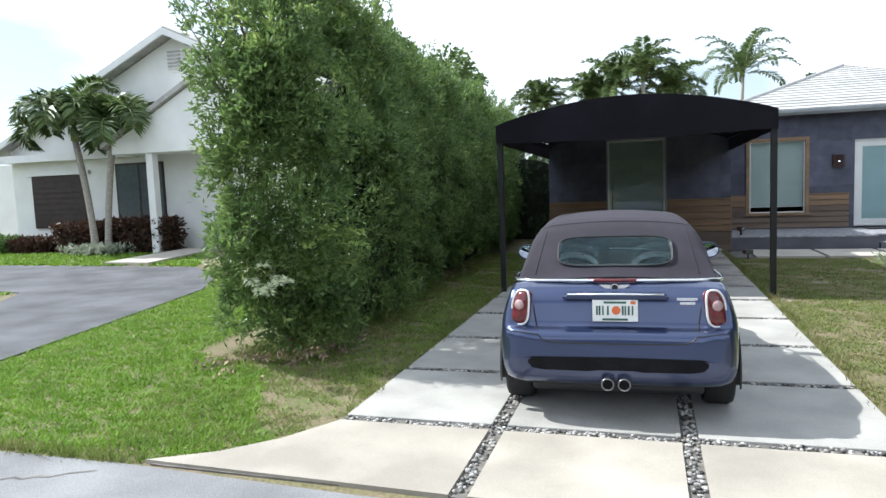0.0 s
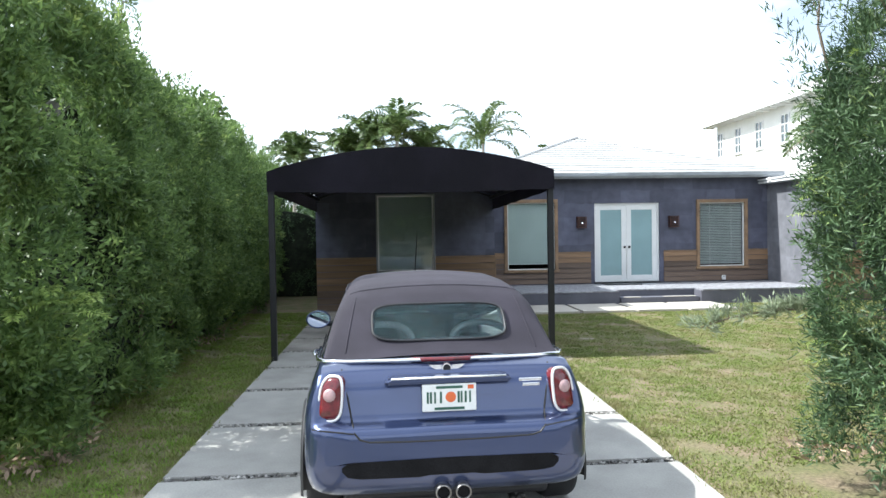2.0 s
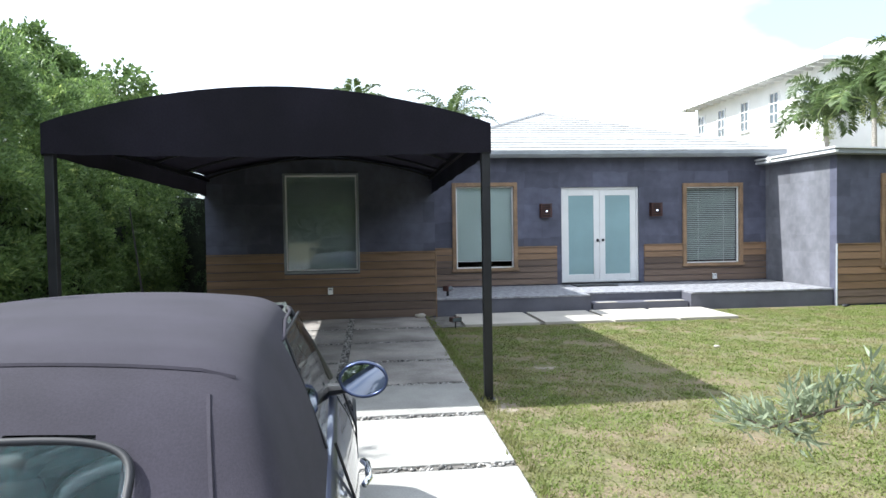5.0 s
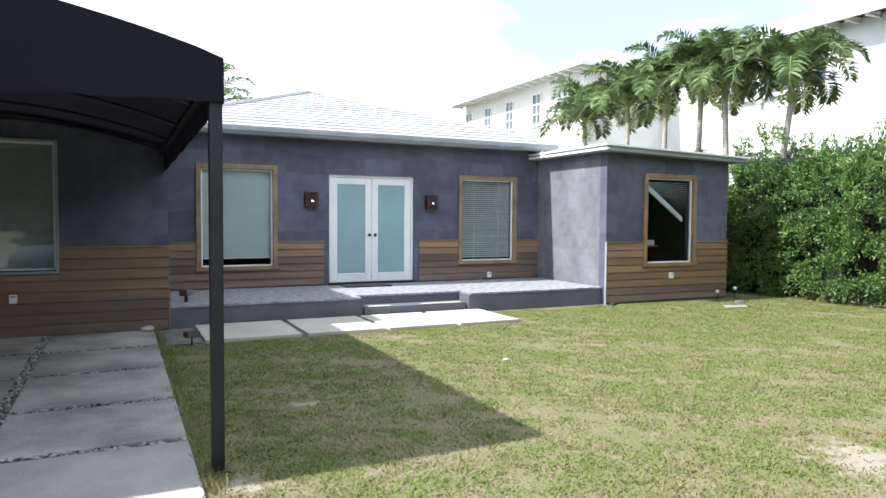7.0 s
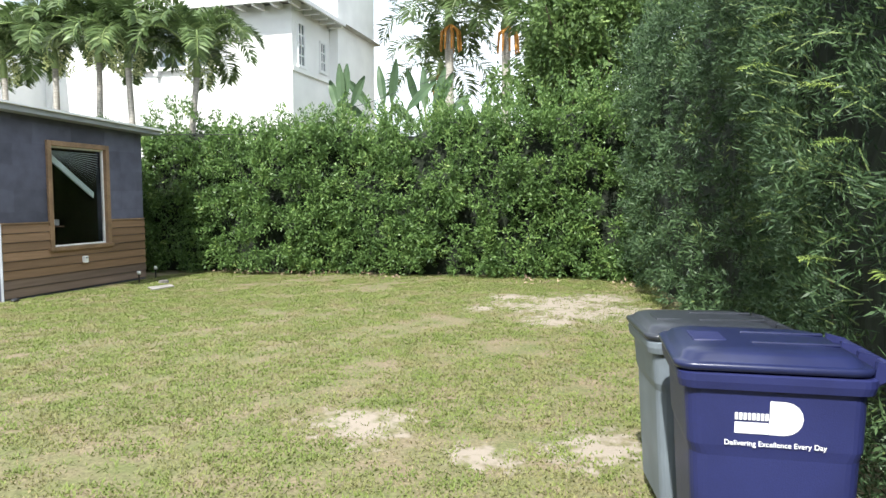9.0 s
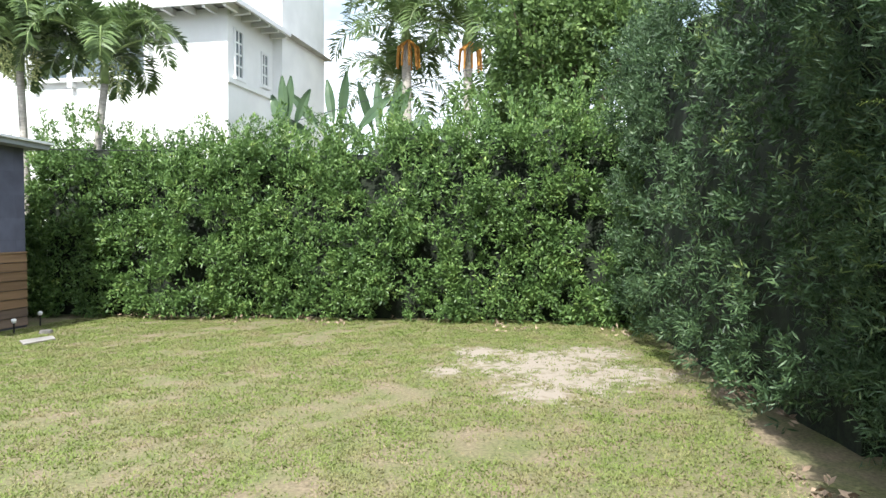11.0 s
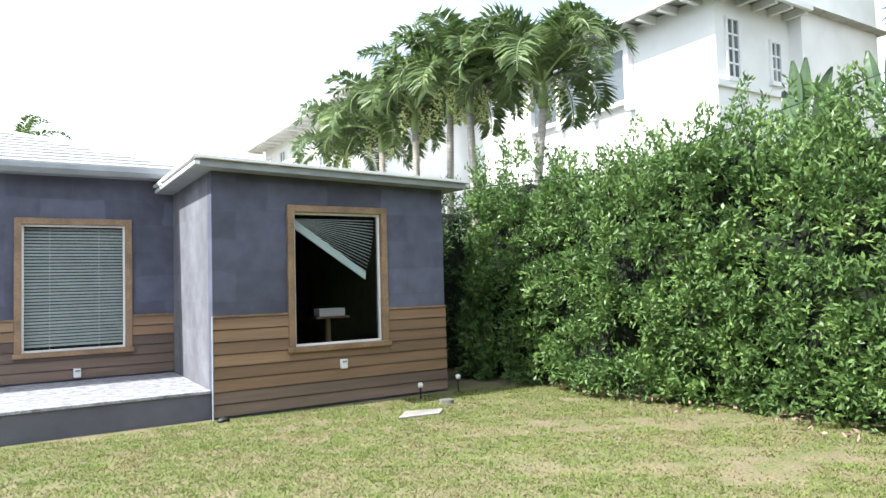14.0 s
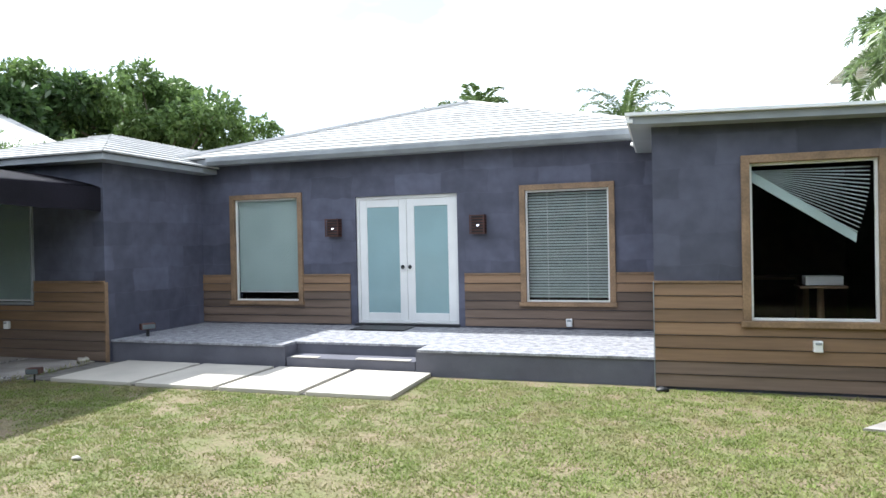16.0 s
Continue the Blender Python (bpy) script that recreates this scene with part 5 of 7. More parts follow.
# two-storey white house beyond the hedge
white_house = thing("white_house", "two-storey white stucco house with grey hip roof and rafter tails", "house")
part("wall", boxed(11.0, 17.0, 6.6, 15.5, 0.0, 6.9), M["white_stucco"], white_house)
part("wall", boxed(14.6, 20.0, -2.2, 6.59, 0.0, 7.16), M["white_stucco"], white_house)
part("tower", boxed(17.15, 20.4, -2.5, 0.6, 0.0, 10.5), M["white_stucco"], white_house)
part("band", boxed(14.52, 17.14, -2.27, -2.2, 5.28, 5.42), M["white_stucco"], white_house)
for ex, ey0, ey1, ez, n_r, rx, ry0, ry1, rz in ((10.38, 5.95, 16.1, 6.97, 18, 14.0, 9.6, 12.4, 8.58), (14.0, -2.75, 5.9, 7.2, 15, 17.3, 0.6, 2.6, 8.7)):
    bm = bmesh.new()
    v = [bm.verts.new(p) for p in ((ex, ey0, ez), (2 * rx - ex, ey0, ez), (2 * rx - ex, ey1, ez), (ex, ey1, ez), (rx, ry0, rz), (rx, ry1, rz))]
    for f in ((0, 1, 4), (1, 2, 5, 4), (2, 3, 5), (3, 0, 4, 5), (0, 3, 2, 1)):
        bm.faces.new([v[i] for i in f])
    rf = part("roof", bm, M["roof_grey"], white_house, "grey tiled hip roof")
    part("gutter", boxed(ex - 0.06, ex + 0.02, ey0 - 0.06, ey1, ez - 0.13, ez - 0.005), M["white"], rf)
    part("gutter", boxed(ex + 0.03, 17.6 if ex < 12 else 17.1, ey0 - 0.06, ey0 + 0.02, ez - 0.13, ez - 0.005), M["white"], rf)
    for k in range(n_r):
        y = ey0 + 0.3 + (ey1 - ey0 - 0.6) * k / (n_r - 1)
        part("rafter_tail", boxed(ex + 0.03, ex + 0.62, y - 0.05, y + 0.05, ez - 0.18, ez - 0.02), M["white"], rf)
    if ex > 12:
        for k in range(5):
            x = ex + 0.8 + k * 0.55
            part("rafter_tail", boxed(x - 0.05, x + 0.05, ey0 + 0.03, ey0 + 0.54, ez - 0.18, ez - 0.02), M["white"], rf)
for y in (7.54, 9.53, 11.53, 13.35, 15.1):
    win(white_house, "x-", y - 0.26, y + 0.26, 5.32, 6.44, 11.0)
for y in (8.4, 11.2, 14.2):
    win(white_house, "x-", y - 0.35, y + 0.35, 1.6, 3.2, 11.0)
win(white_house, "y-", 14.95, 15.30, 5.50, 6.70, -2.2, 3)
win(white_house, "y-", 16.45, 16.75, 5.60, 6.45, -2.2, 2)
# loggia under the near eave; a dark panel paints its shaded opening
part("loggia_back", boxed(14.57, 14.6, 0.0, 3.4, 5.55, 6.75), M["dark_pane"], white_house, "dark panel painted as the loggia's shaded opening")
for y in (0.0, 1.15, 2.3, 3.45):
    part("loggia_post", boxed(14.42, 14.60, y - 0.07, y + 0.07, 5.3, 6.85), M["white"], white_house)
part("loggia_rail", boxed(14.45, 14.55, 0.0, 3.4, 5.45, 5.55), M["white"], white_house)

# single-storey white neighbour across the dark driveway
gable_house = thing("gable_house", "white gabled bungalow with dark brown windows behind small shrubs", "house")
bm = bmesh.new()
prism(bm, [(-26.2, 0.0), (-12.0, 0.0), (-12.0, 3.5), (-19.1, 6.75), (-26.2, 3.5)], 1, 0.0, 9.0)
part("wall", bm, M["white_stucco"], gable_house)
part("wall", boxed(-31.0, -26.22, 0.9, 8.0, 0.0, 3.1), M["white_stucco"], gable_house)
for s in (-1, 1):
    bm = bmesh.new()
    prism(bm, [(-19.1, 6.78), (-19.1 + s * 7.6, 3.30), (-19.1 + s * 7.6, 3.48), (-19.1, 6.98)], 1, -0.5, 9.2)
    part("roof", bm, M["roof_grey"], gable_house, "grey gable roof")
    bm = bmesh.new()
    prism(bm, [(-19.1, 6.72), (-19.1 + s * 7.6, 3.24), (-19.1 + s * 7.6, 3.44), (-19.1, 6.92)], 1, -0.56, -0.502)
    part("bargeboard", bm, M["white"], gable_house)
bm = bmesh.new()
prism(bm, [(-20.4, 3.05), (-14.0, 3.05), (-14.0, 3.35), (-17.2, 5.05), (-20.4, 3.35)], 1, -1.6, -0.58)
part("porch_gable", bm, M["white_stucco"], gable_house)
for s in (-1, 1):
    bm = bmesh.new()
    prism(bm, [(-17.2, 5.08), (-17.2 + s * 3.5, 3.22), (-17.2 + s * 3.5, 3.36), (-17.2, 5.24)], 1, -1.75, -0.58)
    part("porch_roof", bm, M["roof_grey"], gable_house)
for x in (-19.15, -15.0):
    part("porch_post", boxed(x - 0.12, x + 0.12, -1.5, -1.26, 0.0, 3.05), M["white"], gable_house)
part("fascia_band", boxed(-26.3, -20.42, -0.5, -0.02, 3.05, 3.30), M["white"], gable_house, "white eaves band")
part("vent", boxed(-19.4, -18.8, -0.06, -0.002, 5.75, 6.35), M["white"], gable_house)
for k in range(5):
    part("vent_slat", boxed(-19.34, -18.86, -0.10, -0.061, 5.80 + k * 0.11, 5.86 + k * 0.11), M["roof_grey"], gable_house)
w = part("window", boxed(-25.3, -23.0, -0.08, -0.002, 0.78, 2.58), M["brown_shutter"], gable_house, "dark brown shuttered window")
part("lintel", boxed(-25.5, -22.8, -0.14, -0.002, 2.59, 2.72), M["white"], w)
for k in range(9):
    part("slat", boxed(-25.25, -23.05, -0.10, -0.081, 0.86 + k * 0.19, 0.98 + k * 0.19), M["brown_shutter"], w)
w = part("window", boxed(-21.75, -19.85, -0.05, -0.002, 0.9, 2.87), M["brown_shutter"], gable_house, "dark brown framed two-pane window")
for a in (-21.68, -20.75):
    part("pane", boxed(a, a + 0.85, -0.07, -0.051, 0.98, 2.8), M["dark_pane"], w)
win(gable_house, "y-", -26.9, -26.4, 1.4, 2.4, 0.9, 3)

# its front garden
for x0, x1, y, h, lf, lab in ((-23.2, -21.6, -1.0, 0.95, "red_leaf", "dark reddish clipped shrub before the white bungalow"), (-21.5, -20.2, -0.9, 1.0, "red_leaf", "dark reddish clipped shrub before the white bungalow"),
                              (-20.1, -18.7, -1.05, 1.05, "red_leaf", "bronze clipped shrub before the white bungalow"), (-26.4, -25.2, -0.9, 0.5, "fig_leaf", "low green shrub before the white bungalow"),
                              (-25.1, -23.8, -0.9, 0.45, "red_leaf", "low bronze shrub before the white bungalow")):
    rng = np.random.default_rng(int(-x0 * 10))
    e = thing("shrub", lab, "shrub")
    n = 700
    p = np.stack([rng.uniform(x0, x1, n), y + rng.uniform(-0.42, 0.42, n), rng.uniform(0.05, h, n)], -1)
    tagged(part("foliage", quads_mesh("foliage", sprigs(rng, p, unit(p - np.array([(x0 + x1) / 2, y, h / 2])), 0.13, 0.07, 7, 0.9), M[lf]), None, e), kind="stuff")
    # near-black filler box; the shrub's inner shade is put into its colour
    part("inner_stem", boxed(x0 + 0.15, x1 - 0.15, y - 0.25, y + 0.25, 0.0, h - 0.15, 0.1), M["core"], e, "solid filler coloured near-black for the shade between the leaves")
rng = np.random.default_rng(77)
e = thing("flower_bed", "low clump of pale grey flowers round the palm trunks", "flowers")
p = np.stack([-21.1 + rng.normal(0, 0.45, 500), -1.75 + rng.normal(0, 0.22, 500), rng.uniform(0.03, 0.28, 500)], -1)
M["pale_leaf"] = leaf_mat("pale_leaf", (0.16, 0.20, 0.13), (0.42, 0.45, 0.36), (0.7, 0.7, 0.66))
tagged(part("foliage", quads_mesh("foliage", sprigs(rng, p, np.tile([0, 0, 1.0], (500, 1)), 0.10, 0.06, 6, 0.9), M["pale_leaf"]), None, e), kind="stuff")
palm("slender palm with arching fronds in the bungalow's garden", (-21.35, -1.55), 3.55, (-0.45, 0.0), 13, 2.2, 21, 0.5, 0.10, 3.4, 0.62, 0.10, 110, "palms in the bungalow's garden", None, (1.35, 1.0))
palm("slender palm with arching fronds in the bungalow's garden", (-20.95, -1.45), 3.3, (0.45, 0.0), 12, 2.1, 22, 0.5, 0.10, 3.4, 0.62, 0.10, 110, "palms in the bungalow's garden", None, (1.35, 1.0))

# palms and trees beyond the roofs
for at, h, sd, ln in (((-7.0, 28.0), 7.4, 31, 2.6), ((-5.2, 27.0), 7.8, 32, 2.6), ((-8.5, 29.0), 6.8, 33, 2.4), ((-3.4, 29.5), 6.9, 35, 2.3), ((2.3, 40.5), 9.4, 34, 3.8), ((-11.5, 25.0), 6.2, 36, 1.8), ((4.4, 24.0), 5.6, 37, 1.4), ((8.6, 24.0), 5.5, 38, 1.2)):
    palm("tall feathery palm beyond the house roofs", at, h, (0.2, 0), 17, ln * 1.2, sd, 0.3, 0.13, 1.9, 0.62, 0.12, 120, "palms beyond the roofs", None, (1.4, 1.35))
for at, h, sd in (((22.0, -5.0), 8.1, 51), ((22.0, -7.2), 7.9, 52), ((24.5, -4.0), 6.8, 53), ((25.0, -9.2), 7.6, 54)):
    pt = palm("tall palm with drooping fronds behind the hedge", at, h, (0.1, 0.1), 14, 3.0, sd, 0.5, 0.17, 2.3, 0.8, 0.085, 90, "palms behind the hedge")
    bm = bmesh.new()
    for k in range(9):
        a = k * 0.7
        tube(bm, [(at[0], at[1], h + 0.1), (at[0] + 0.35 * math.cos(a), at[1] + 0.35 * math.sin(a), h - 0.2), (at[0] + 0.4 * math.cos(a), at[1] + 0.4 * math.sin(a), h - 0.9)], [0.03, 0.05, 0.04], 5)
    part("fruit_cluster", bm, M["orange_fruit"], pt, "hanging orange fruit strands")


def broad_plant(at, base_z, top, n, seed):
    """Upright paddle leaves on stalks, like a traveller's palm."""
    rng = np.random.default_rng(seed)
    e = thing("broadleaf_plant", "tall plant with upright grey-green paddle leaves behind the hedge", "plant", group="broad-leaved plants")
    for i in range(n):
        a = (i - (n - 1) / 2) * 0.34 + rng.uniform(-0.15, 0.15)
        yaw = rng.uniform(-1.1, 1.1) + 1.57
        h = np.array([math.cos(yaw), math.sin(yaw), 0])
        root = np.array([at[0], at[1], base_z])
        d = h * math.sin(a) + np.array([0, 0, math.cos(a)])
        mid = root + d * (top - base_z) * 0.42
        bm = bmesh.new()
        tube(bm, [(at[0], at[1], 0), root.tolist(), mid.tolist()], [0.07, 0.06, 0.03], 6)
        st = part("stalk", bm, M["crownshaft"], e)
        side = np.cross(d, np.array([-1.0, 0.2, 0.1]))
        bm = bmesh.new()
        prev = None
        for k in range(9):
            f = k / 8
            c = mid + d * (top - base_z) * 0.6 * f + np.array([0, 0, -0.25 * f * f * abs(a)])
            w_ = 0.15 * math.sin(math.pi * min(0.97, 0.06 + f * 0.94)) ** 0.7
            row = [bm.verts.new(c - side * w_ + np.array([-0.04, 0, 0])), bm.verts.new(c), bm.verts.new(c + side * w_ + np.array([-0.04, 0, 0]))]
            if prev:
                bm.faces.new((prev[0], prev[1], row[1], row[0]))
                bm.faces.new((prev[1], prev[2], row[2], row[1]))
            prev = row
        part("leaf", bm, M["banana"], st)
    return e


broad_plant((15.2, -3.5), 3.6, 5.5, 4, 3)
broad_plant((15.8, -4.7), 3.5, 5.7, 6, 4)
broad_plant((16.4, -5.7), 3.4, 5.6, 6, 5)
broad_plant((17.0, -7.2), 3.2, 4.7, 4, 6)
tree("dense dark-leaved tree behind the corner of the hedges", (15.6, -10.6), 2.6, (15.4, -10.6, 5.9), (2.1, 2.3, 2.4), 5200, M["canopy_leaf"], 71, (0.16, 0.08), 8, 40)
tree("wide spreading green tree behind the house", (-18.5, 16.8), 5.0, (-20.6, 16.8, 7.95), (7.6, 4.0, 2.2), 6200, M["canopy_leaf"], 72, (0.32, 0.16), 7, 60)
tree("green tree behind the white bungalow", (-24.0, 12.0), 4.0, (-23.0, 12.0, 7.2), (4.5, 3.0, 1.8), 2200, M["tree_leaf"], 74, (0.4, 0.2), 7, 24)
# far woods closing the view
rng = np.random.default_rng(90)
n = 9000
a = rng.uniform(0, 2 * math.pi, n)
rad = rng.uniform(75, 95, n)
p = np.stack([rad * np.cos(a), rad * np.sin(a), rng.uniform(0, 1, n) ** 0.8 * (6.5 + 2.0 * np.sin(9 * a) + 1.5 * np.sin(23 * a))], -1)
tagged(new("far_trees", quads_mesh("far_trees", sprigs(rng, p, unit(p * np.array([-1, -1, 0.3])), 2.0, 1.2, 4, 0.9), M["tree_leaf"])), "belt of distant green trees round the street", "trees", kind="stuff")


# ---- the parked car ----
M["paint"] = mat("blue_car_paint", (0.040, 0.056, 0.128), 0.30, 0.7, var=0.05, scale=2, fine=0.04, fine_scale=300, coat=1.0)
M["soft_top"] = mat("soft_top_cloth", (0.026, 0.022, 0.032), 0.9, var=0.18, scale=4, fine=0.15, fine_scale=200, bump=0.15, bump_scale=300)
M["rubber"] = mat("tyre_rubber", (0.014, 0.014, 0.015), 0.8, var=0.2, bump=0.2)
M["chrome"] = mat("chrome", (0.80, 0.80, 0.80), 0.12, 1.0, var=0.02)
M["lamp_chrome"] = mat("brushed_chrome", (0.85, 0.85, 0.86), 0.35, 0.55, var=0.03)
M["alloy"] = mat("alloy_rim", (0.45, 0.45, 0.46), 0.3, 0.9, var=0.05)
M["black_plastic"] = mat("black_plastic", (0.012, 0.012, 0.014), 0.55, var=0.15)
M["red_lens"] = mat("red_lens", (0.105, 0.006, 0.010), 0.22, var=0.4, scale=26, coat=0.5)
M["clear_lens"] = mat("pale_lens", (0.38, 0.25, 0.25), 0.3, var=0.15, scale=40, coat=0.3)
M["mesh_black"] = mat("black_mesh_plastic", (0.009, 0.009, 0.010), 0.9, var=0.3, fine=0.4, fine_scale=160, spec=0.15)
M["pipe_steel"] = mat("exhaust_steel", (0.30, 0.29, 0.28), 0.3, 1.0, var=0.15, scale=20)
M["plate_white"] = mat("plate_white", (0.75, 0.76, 0.74), 0.4, var=0.05, scale=20)
M["plate_green"] = mat("plate_green", (0.03, 0.10, 0.07), 0.5, var=0.1)
M["plate_orange"] = mat("plate_orange", (0.65, 0.14, 0.04), 0.5, var=0.1)
M["car_glass"] = glass_mat("car_glass", (0.74, 0.88, 0.88), 0.01, 0.0, 1.2)
M["seat"] = mat("grey_seat", (0.022, 0.024, 0.026), 0.7, var=0.15)
M["silver"] = mat("silver_hoop", (0.92, 0.93, 0.93), 0.22, 0.6, var=0.03)
M["mirror"] = mat("mirror_glass", (0.85, 0.88, 0.9), 0.02, 1.0, var=0.0)


from mathutils.bvhtree import BVHTree


def chaikin(p, rounds=2):
    for _ in range(rounds):
        q = [p[0]]
        for a, b in zip(p, p[1:]):
            q += [(0.75 * a[0] + 0.25 * b[0], 0.75 * a[1] + 0.25 * b[1]), (0.25 * a[0] + 0.75 * b[0], 0.25 * a[1] + 0.75 * b[1])]
        p = q + [p[-1]]
    return p


def smooth_rows(rows, ys):
    """Columns of rows, first column y, eased between the rows."""
    rows = np.array(rows)
    return np.stack([np.interp(ys, rows[:, 0], rows[:, k]) for k in range(1, rows.shape[1])], -1)


def loft(sections, keep=None, caps=False):
    """sections: a list of (y, half outline of x, z); mirrored over x = 0."""
    bm = bmesh.new()
    rings = []
    for y, half in sections:
        full = [(x, z) for x, z in half] + [(-x, z) for x, z in half[::-1][1:]]
        rings.append([bm.verts.new((x, y, z)) for x, z in full])
    for a, b in zip(rings, rings[1:]):
        for k in range(len(a) - 1):
            f = (a[k], a[k + 1], b[k + 1], b[k])
            c = sum((v.co for v in f), Vector()) / 4
            if keep is None or keep(c):
                bm.faces.new(f)
    if caps:
        bm.faces.new(rings[0])
        bm.faces.new(rings[-1][::-1])
    bmesh.ops.recalc_face_normals(bm, faces=bm.faces)
    for v in [v for v in bm.verts if not v.link_faces]:
        bm.verts.remove(v)
    return bm


WHEEL_Y, WHEEL_R = (-1.235, 1.235), 0.305
BODY = [(-1.875, 0.37, 0.56, 0.46, 0.54, 0.585, 0.6),
        (-1.862, 0.32, 0.68, 0.47, 0.66, 0.635, 0.645),
        (-1.825, 0.285, 0.755, 0.48, 0.735, 0.655, 0.662),
        (-1.785, 0.265, 0.785, 0.5, 0.765, 0.668, 0.674),
        (-1.768, 0.26, 0.79, 0.5, 0.76, 0.7, 0.705),
        (-1.755, 0.26, 0.795, 0.52, 0.75, 0.79, 0.8),
        (-1.73, 0.25, 0.805, 0.55, 0.742, 0.865, 0.877),
        (-1.68, 0.25, 0.815, 0.55, 0.737, 0.922, 0.939),
        (-1.6, 0.25, 0.822, 0.55, 0.735, 0.952, 0.97),
        (-1.45, 0.25, 0.832, 0.55, 0.742, 0.955, 0.972),
        (-1.2, 0.24, 0.84, 0.55, 0.748, 0.942, 0.957),
        (0, 0.2, 0.84, 0.55, 0.748, 0.922, 0.935),
        (0.6, 0.2, 0.84, 0.55, 0.75, 0.902, 0.915),
        (0.9, 0.22, 0.84, 0.55, 0.72, 0.872, 0.902),
        (1.3, 0.24, 0.835, 0.55, 0.66, 0.85, 0.895),
        (1.6, 0.25, 0.8, 0.52, 0.58, 0.76, 0.81),
        (1.78, 0.26, 0.72, 0.5, 0.5, 0.66, 0.7),
        (1.855, 0.34, 0.52, 0.48, 0.4, 0.56, 0.58)]
ys = np.unique(np.concatenate([np.linspace(-1.875, -1.60, 24), np.linspace(-1.6, 1.855, 70)]))


def body_half(r):
    zb, w, zm, ws, zs, zt = r
    return chaikin([(0, zb), (w * 0.55, zb), (w * 0.93, zb + 0.01), (w, zb + 0.12), (w, zm), (w * 0.995, zm + 0.45 * (zs - zm)), (ws + 0.012, zs - 0.03), (ws - 0.02, zs + 0.012), (ws * 0.6, zt), (0, zt + 0.004)], 2)


def off_wheel(c):
    return not any(math.hypot(c.y - wy, c.z - WHEEL_R) < 0.345 and abs(c.x) > 0.45 for wy in WHEEL_Y)


car = thing("car", "small blue convertible car with closed dark cloth soft top", "car")
body_bm = loft([(y, body_half(r)) for y, r in zip(ys, smooth_rows(BODY, ys))], off_wheel, True)
BODY_TREE = BVHTree.FromBMesh(body_bm)
body = part("body", body_bm, M["paint"], car, "metallic blue painted body", smooth=True)

# wheels with arches
for wy in WHEEL_Y:
    for sx in (-1, 1):
        w = new("wheel")
        w.parent = car
        xo = sx * 0.825
        xi = sx * 0.625
        xm_ = (xo + xi) / 2
        o = [(WHEEL_R - 0.07, xi), (WHEEL_R - 0.015, xi), (WHEEL_R, xi + 0.03 * sx), (WHEEL_R, xo - 0.03 * sx), (WHEEL_R - 0.015, xo), (WHEEL_R - 0.08, xo - 0.004 * sx)]
        bm = bmesh.new()
        rings = []
        for k in range(36):
            a = 2 * math.pi * k / 36
            rings.append([bm.verts.new((x, wy + r * math.cos(a), WHEEL_R + r * math.sin(a))) for r, x in o])
        for k in range(36):
            for j in range(len(o)):
                bm.faces.new((rings[k][j], rings[(k + 1) % 36][j], rings[(k + 1) % 36][(j + 1) % len(o)], rings[k][(j + 1) % len(o)]))
        bmesh.ops.recalc_face_normals(bm, faces=bm.faces)
        part("tyre", bm, M["rubber"], w, smooth=True)
        bm = bmesh.new()
        tube(bm, [(xi, wy, WHEEL_R), (xo - 0.05 * sx, wy, WHEEL_R)], 0.228, 28)
        tube(bm, [(xo - 0.05 * sx, wy, WHEEL_R), (xo - 0.012 * sx, wy, WHEEL_R)], [0.06, 0.045], 14)
        for k in range(5):
            a = 2 * math.pi * k / 5
            tube(bm, [(xo - 0.03 * sx, wy + 0.04 * math.cos(a), WHEEL_R + 0.04 * math.sin(a)), (xo - 0.02 * sx, wy + 0.225 * math.cos(a), WHEEL_R + 0.225 * math.sin(a))], [0.035, 0.022], 6)
        part("rim", bm, M["alloy"], w, "silver alloy rim", smooth=True)
        bm = bmesh.new()
        arc = [(0.0 + a) for a in np.linspace(-0.25, math.pi + 0.25, 26)]
        prev = None
        for a in arc:
            ring = [bm.verts.new((x, wy + r * math.cos(a), WHEEL_R + r * math.sin(a))) for r, x in ((0.325, sx * 0.60), (0.325, sx * 0.835), (0.335, sx * 0.848), (0.375, sx * 0.848), (0.385, sx * 0.832))]
            if prev:
                for j in range(4):
                    bm.faces.new((prev[j], prev[j + 1], ring[j + 1], ring[j]))
            prev = ring
        bmesh.ops.recalc_face_normals(bm, faces=bm.faces)
        part("wheel_arch", bm, M["black_plastic"], body, "black plastic wheel arch", smooth=True)
part("underbody", boxed(-0.60, 0.60, -1.66, 1.6, 0.17, 0.30, 0.03), M["black_plastic"], car)
part("inner_liner", boxed(-0.62, 0.62, -1.6, 1.6, 0.24, 0.72), M["black_plastic"], car)

# soft top
TOP = [(-1.5, 0.932, 0.722, 0.7, 0.971),
       (-1.44, 0.932, 0.724, 0.685, 1.013),
       (-1.36, 0.932, 0.726, 0.668, 1.088),
       (-1.27, 0.932, 0.728, 0.648, 1.173),
       (-1.19, 0.932, 0.73, 0.632, 1.248),
       (-1.11, 0.932, 0.732, 0.618, 1.308),
       (-1.02, 0.927, 0.734, 0.604, 1.349),
       (-0.9, 0.927, 0.735, 0.592, 1.373),
       (-0.6, 0.922, 0.735, 0.582, 1.395),
       (-0.2, 0.917, 0.733, 0.575, 1.401),
       (0.15, 0.912, 0.73, 0.566, 1.387),
       (0.44, 0.907, 0.72, 0.552, 1.328)]
tys = np.linspace(-1.50, 0.44, 74)


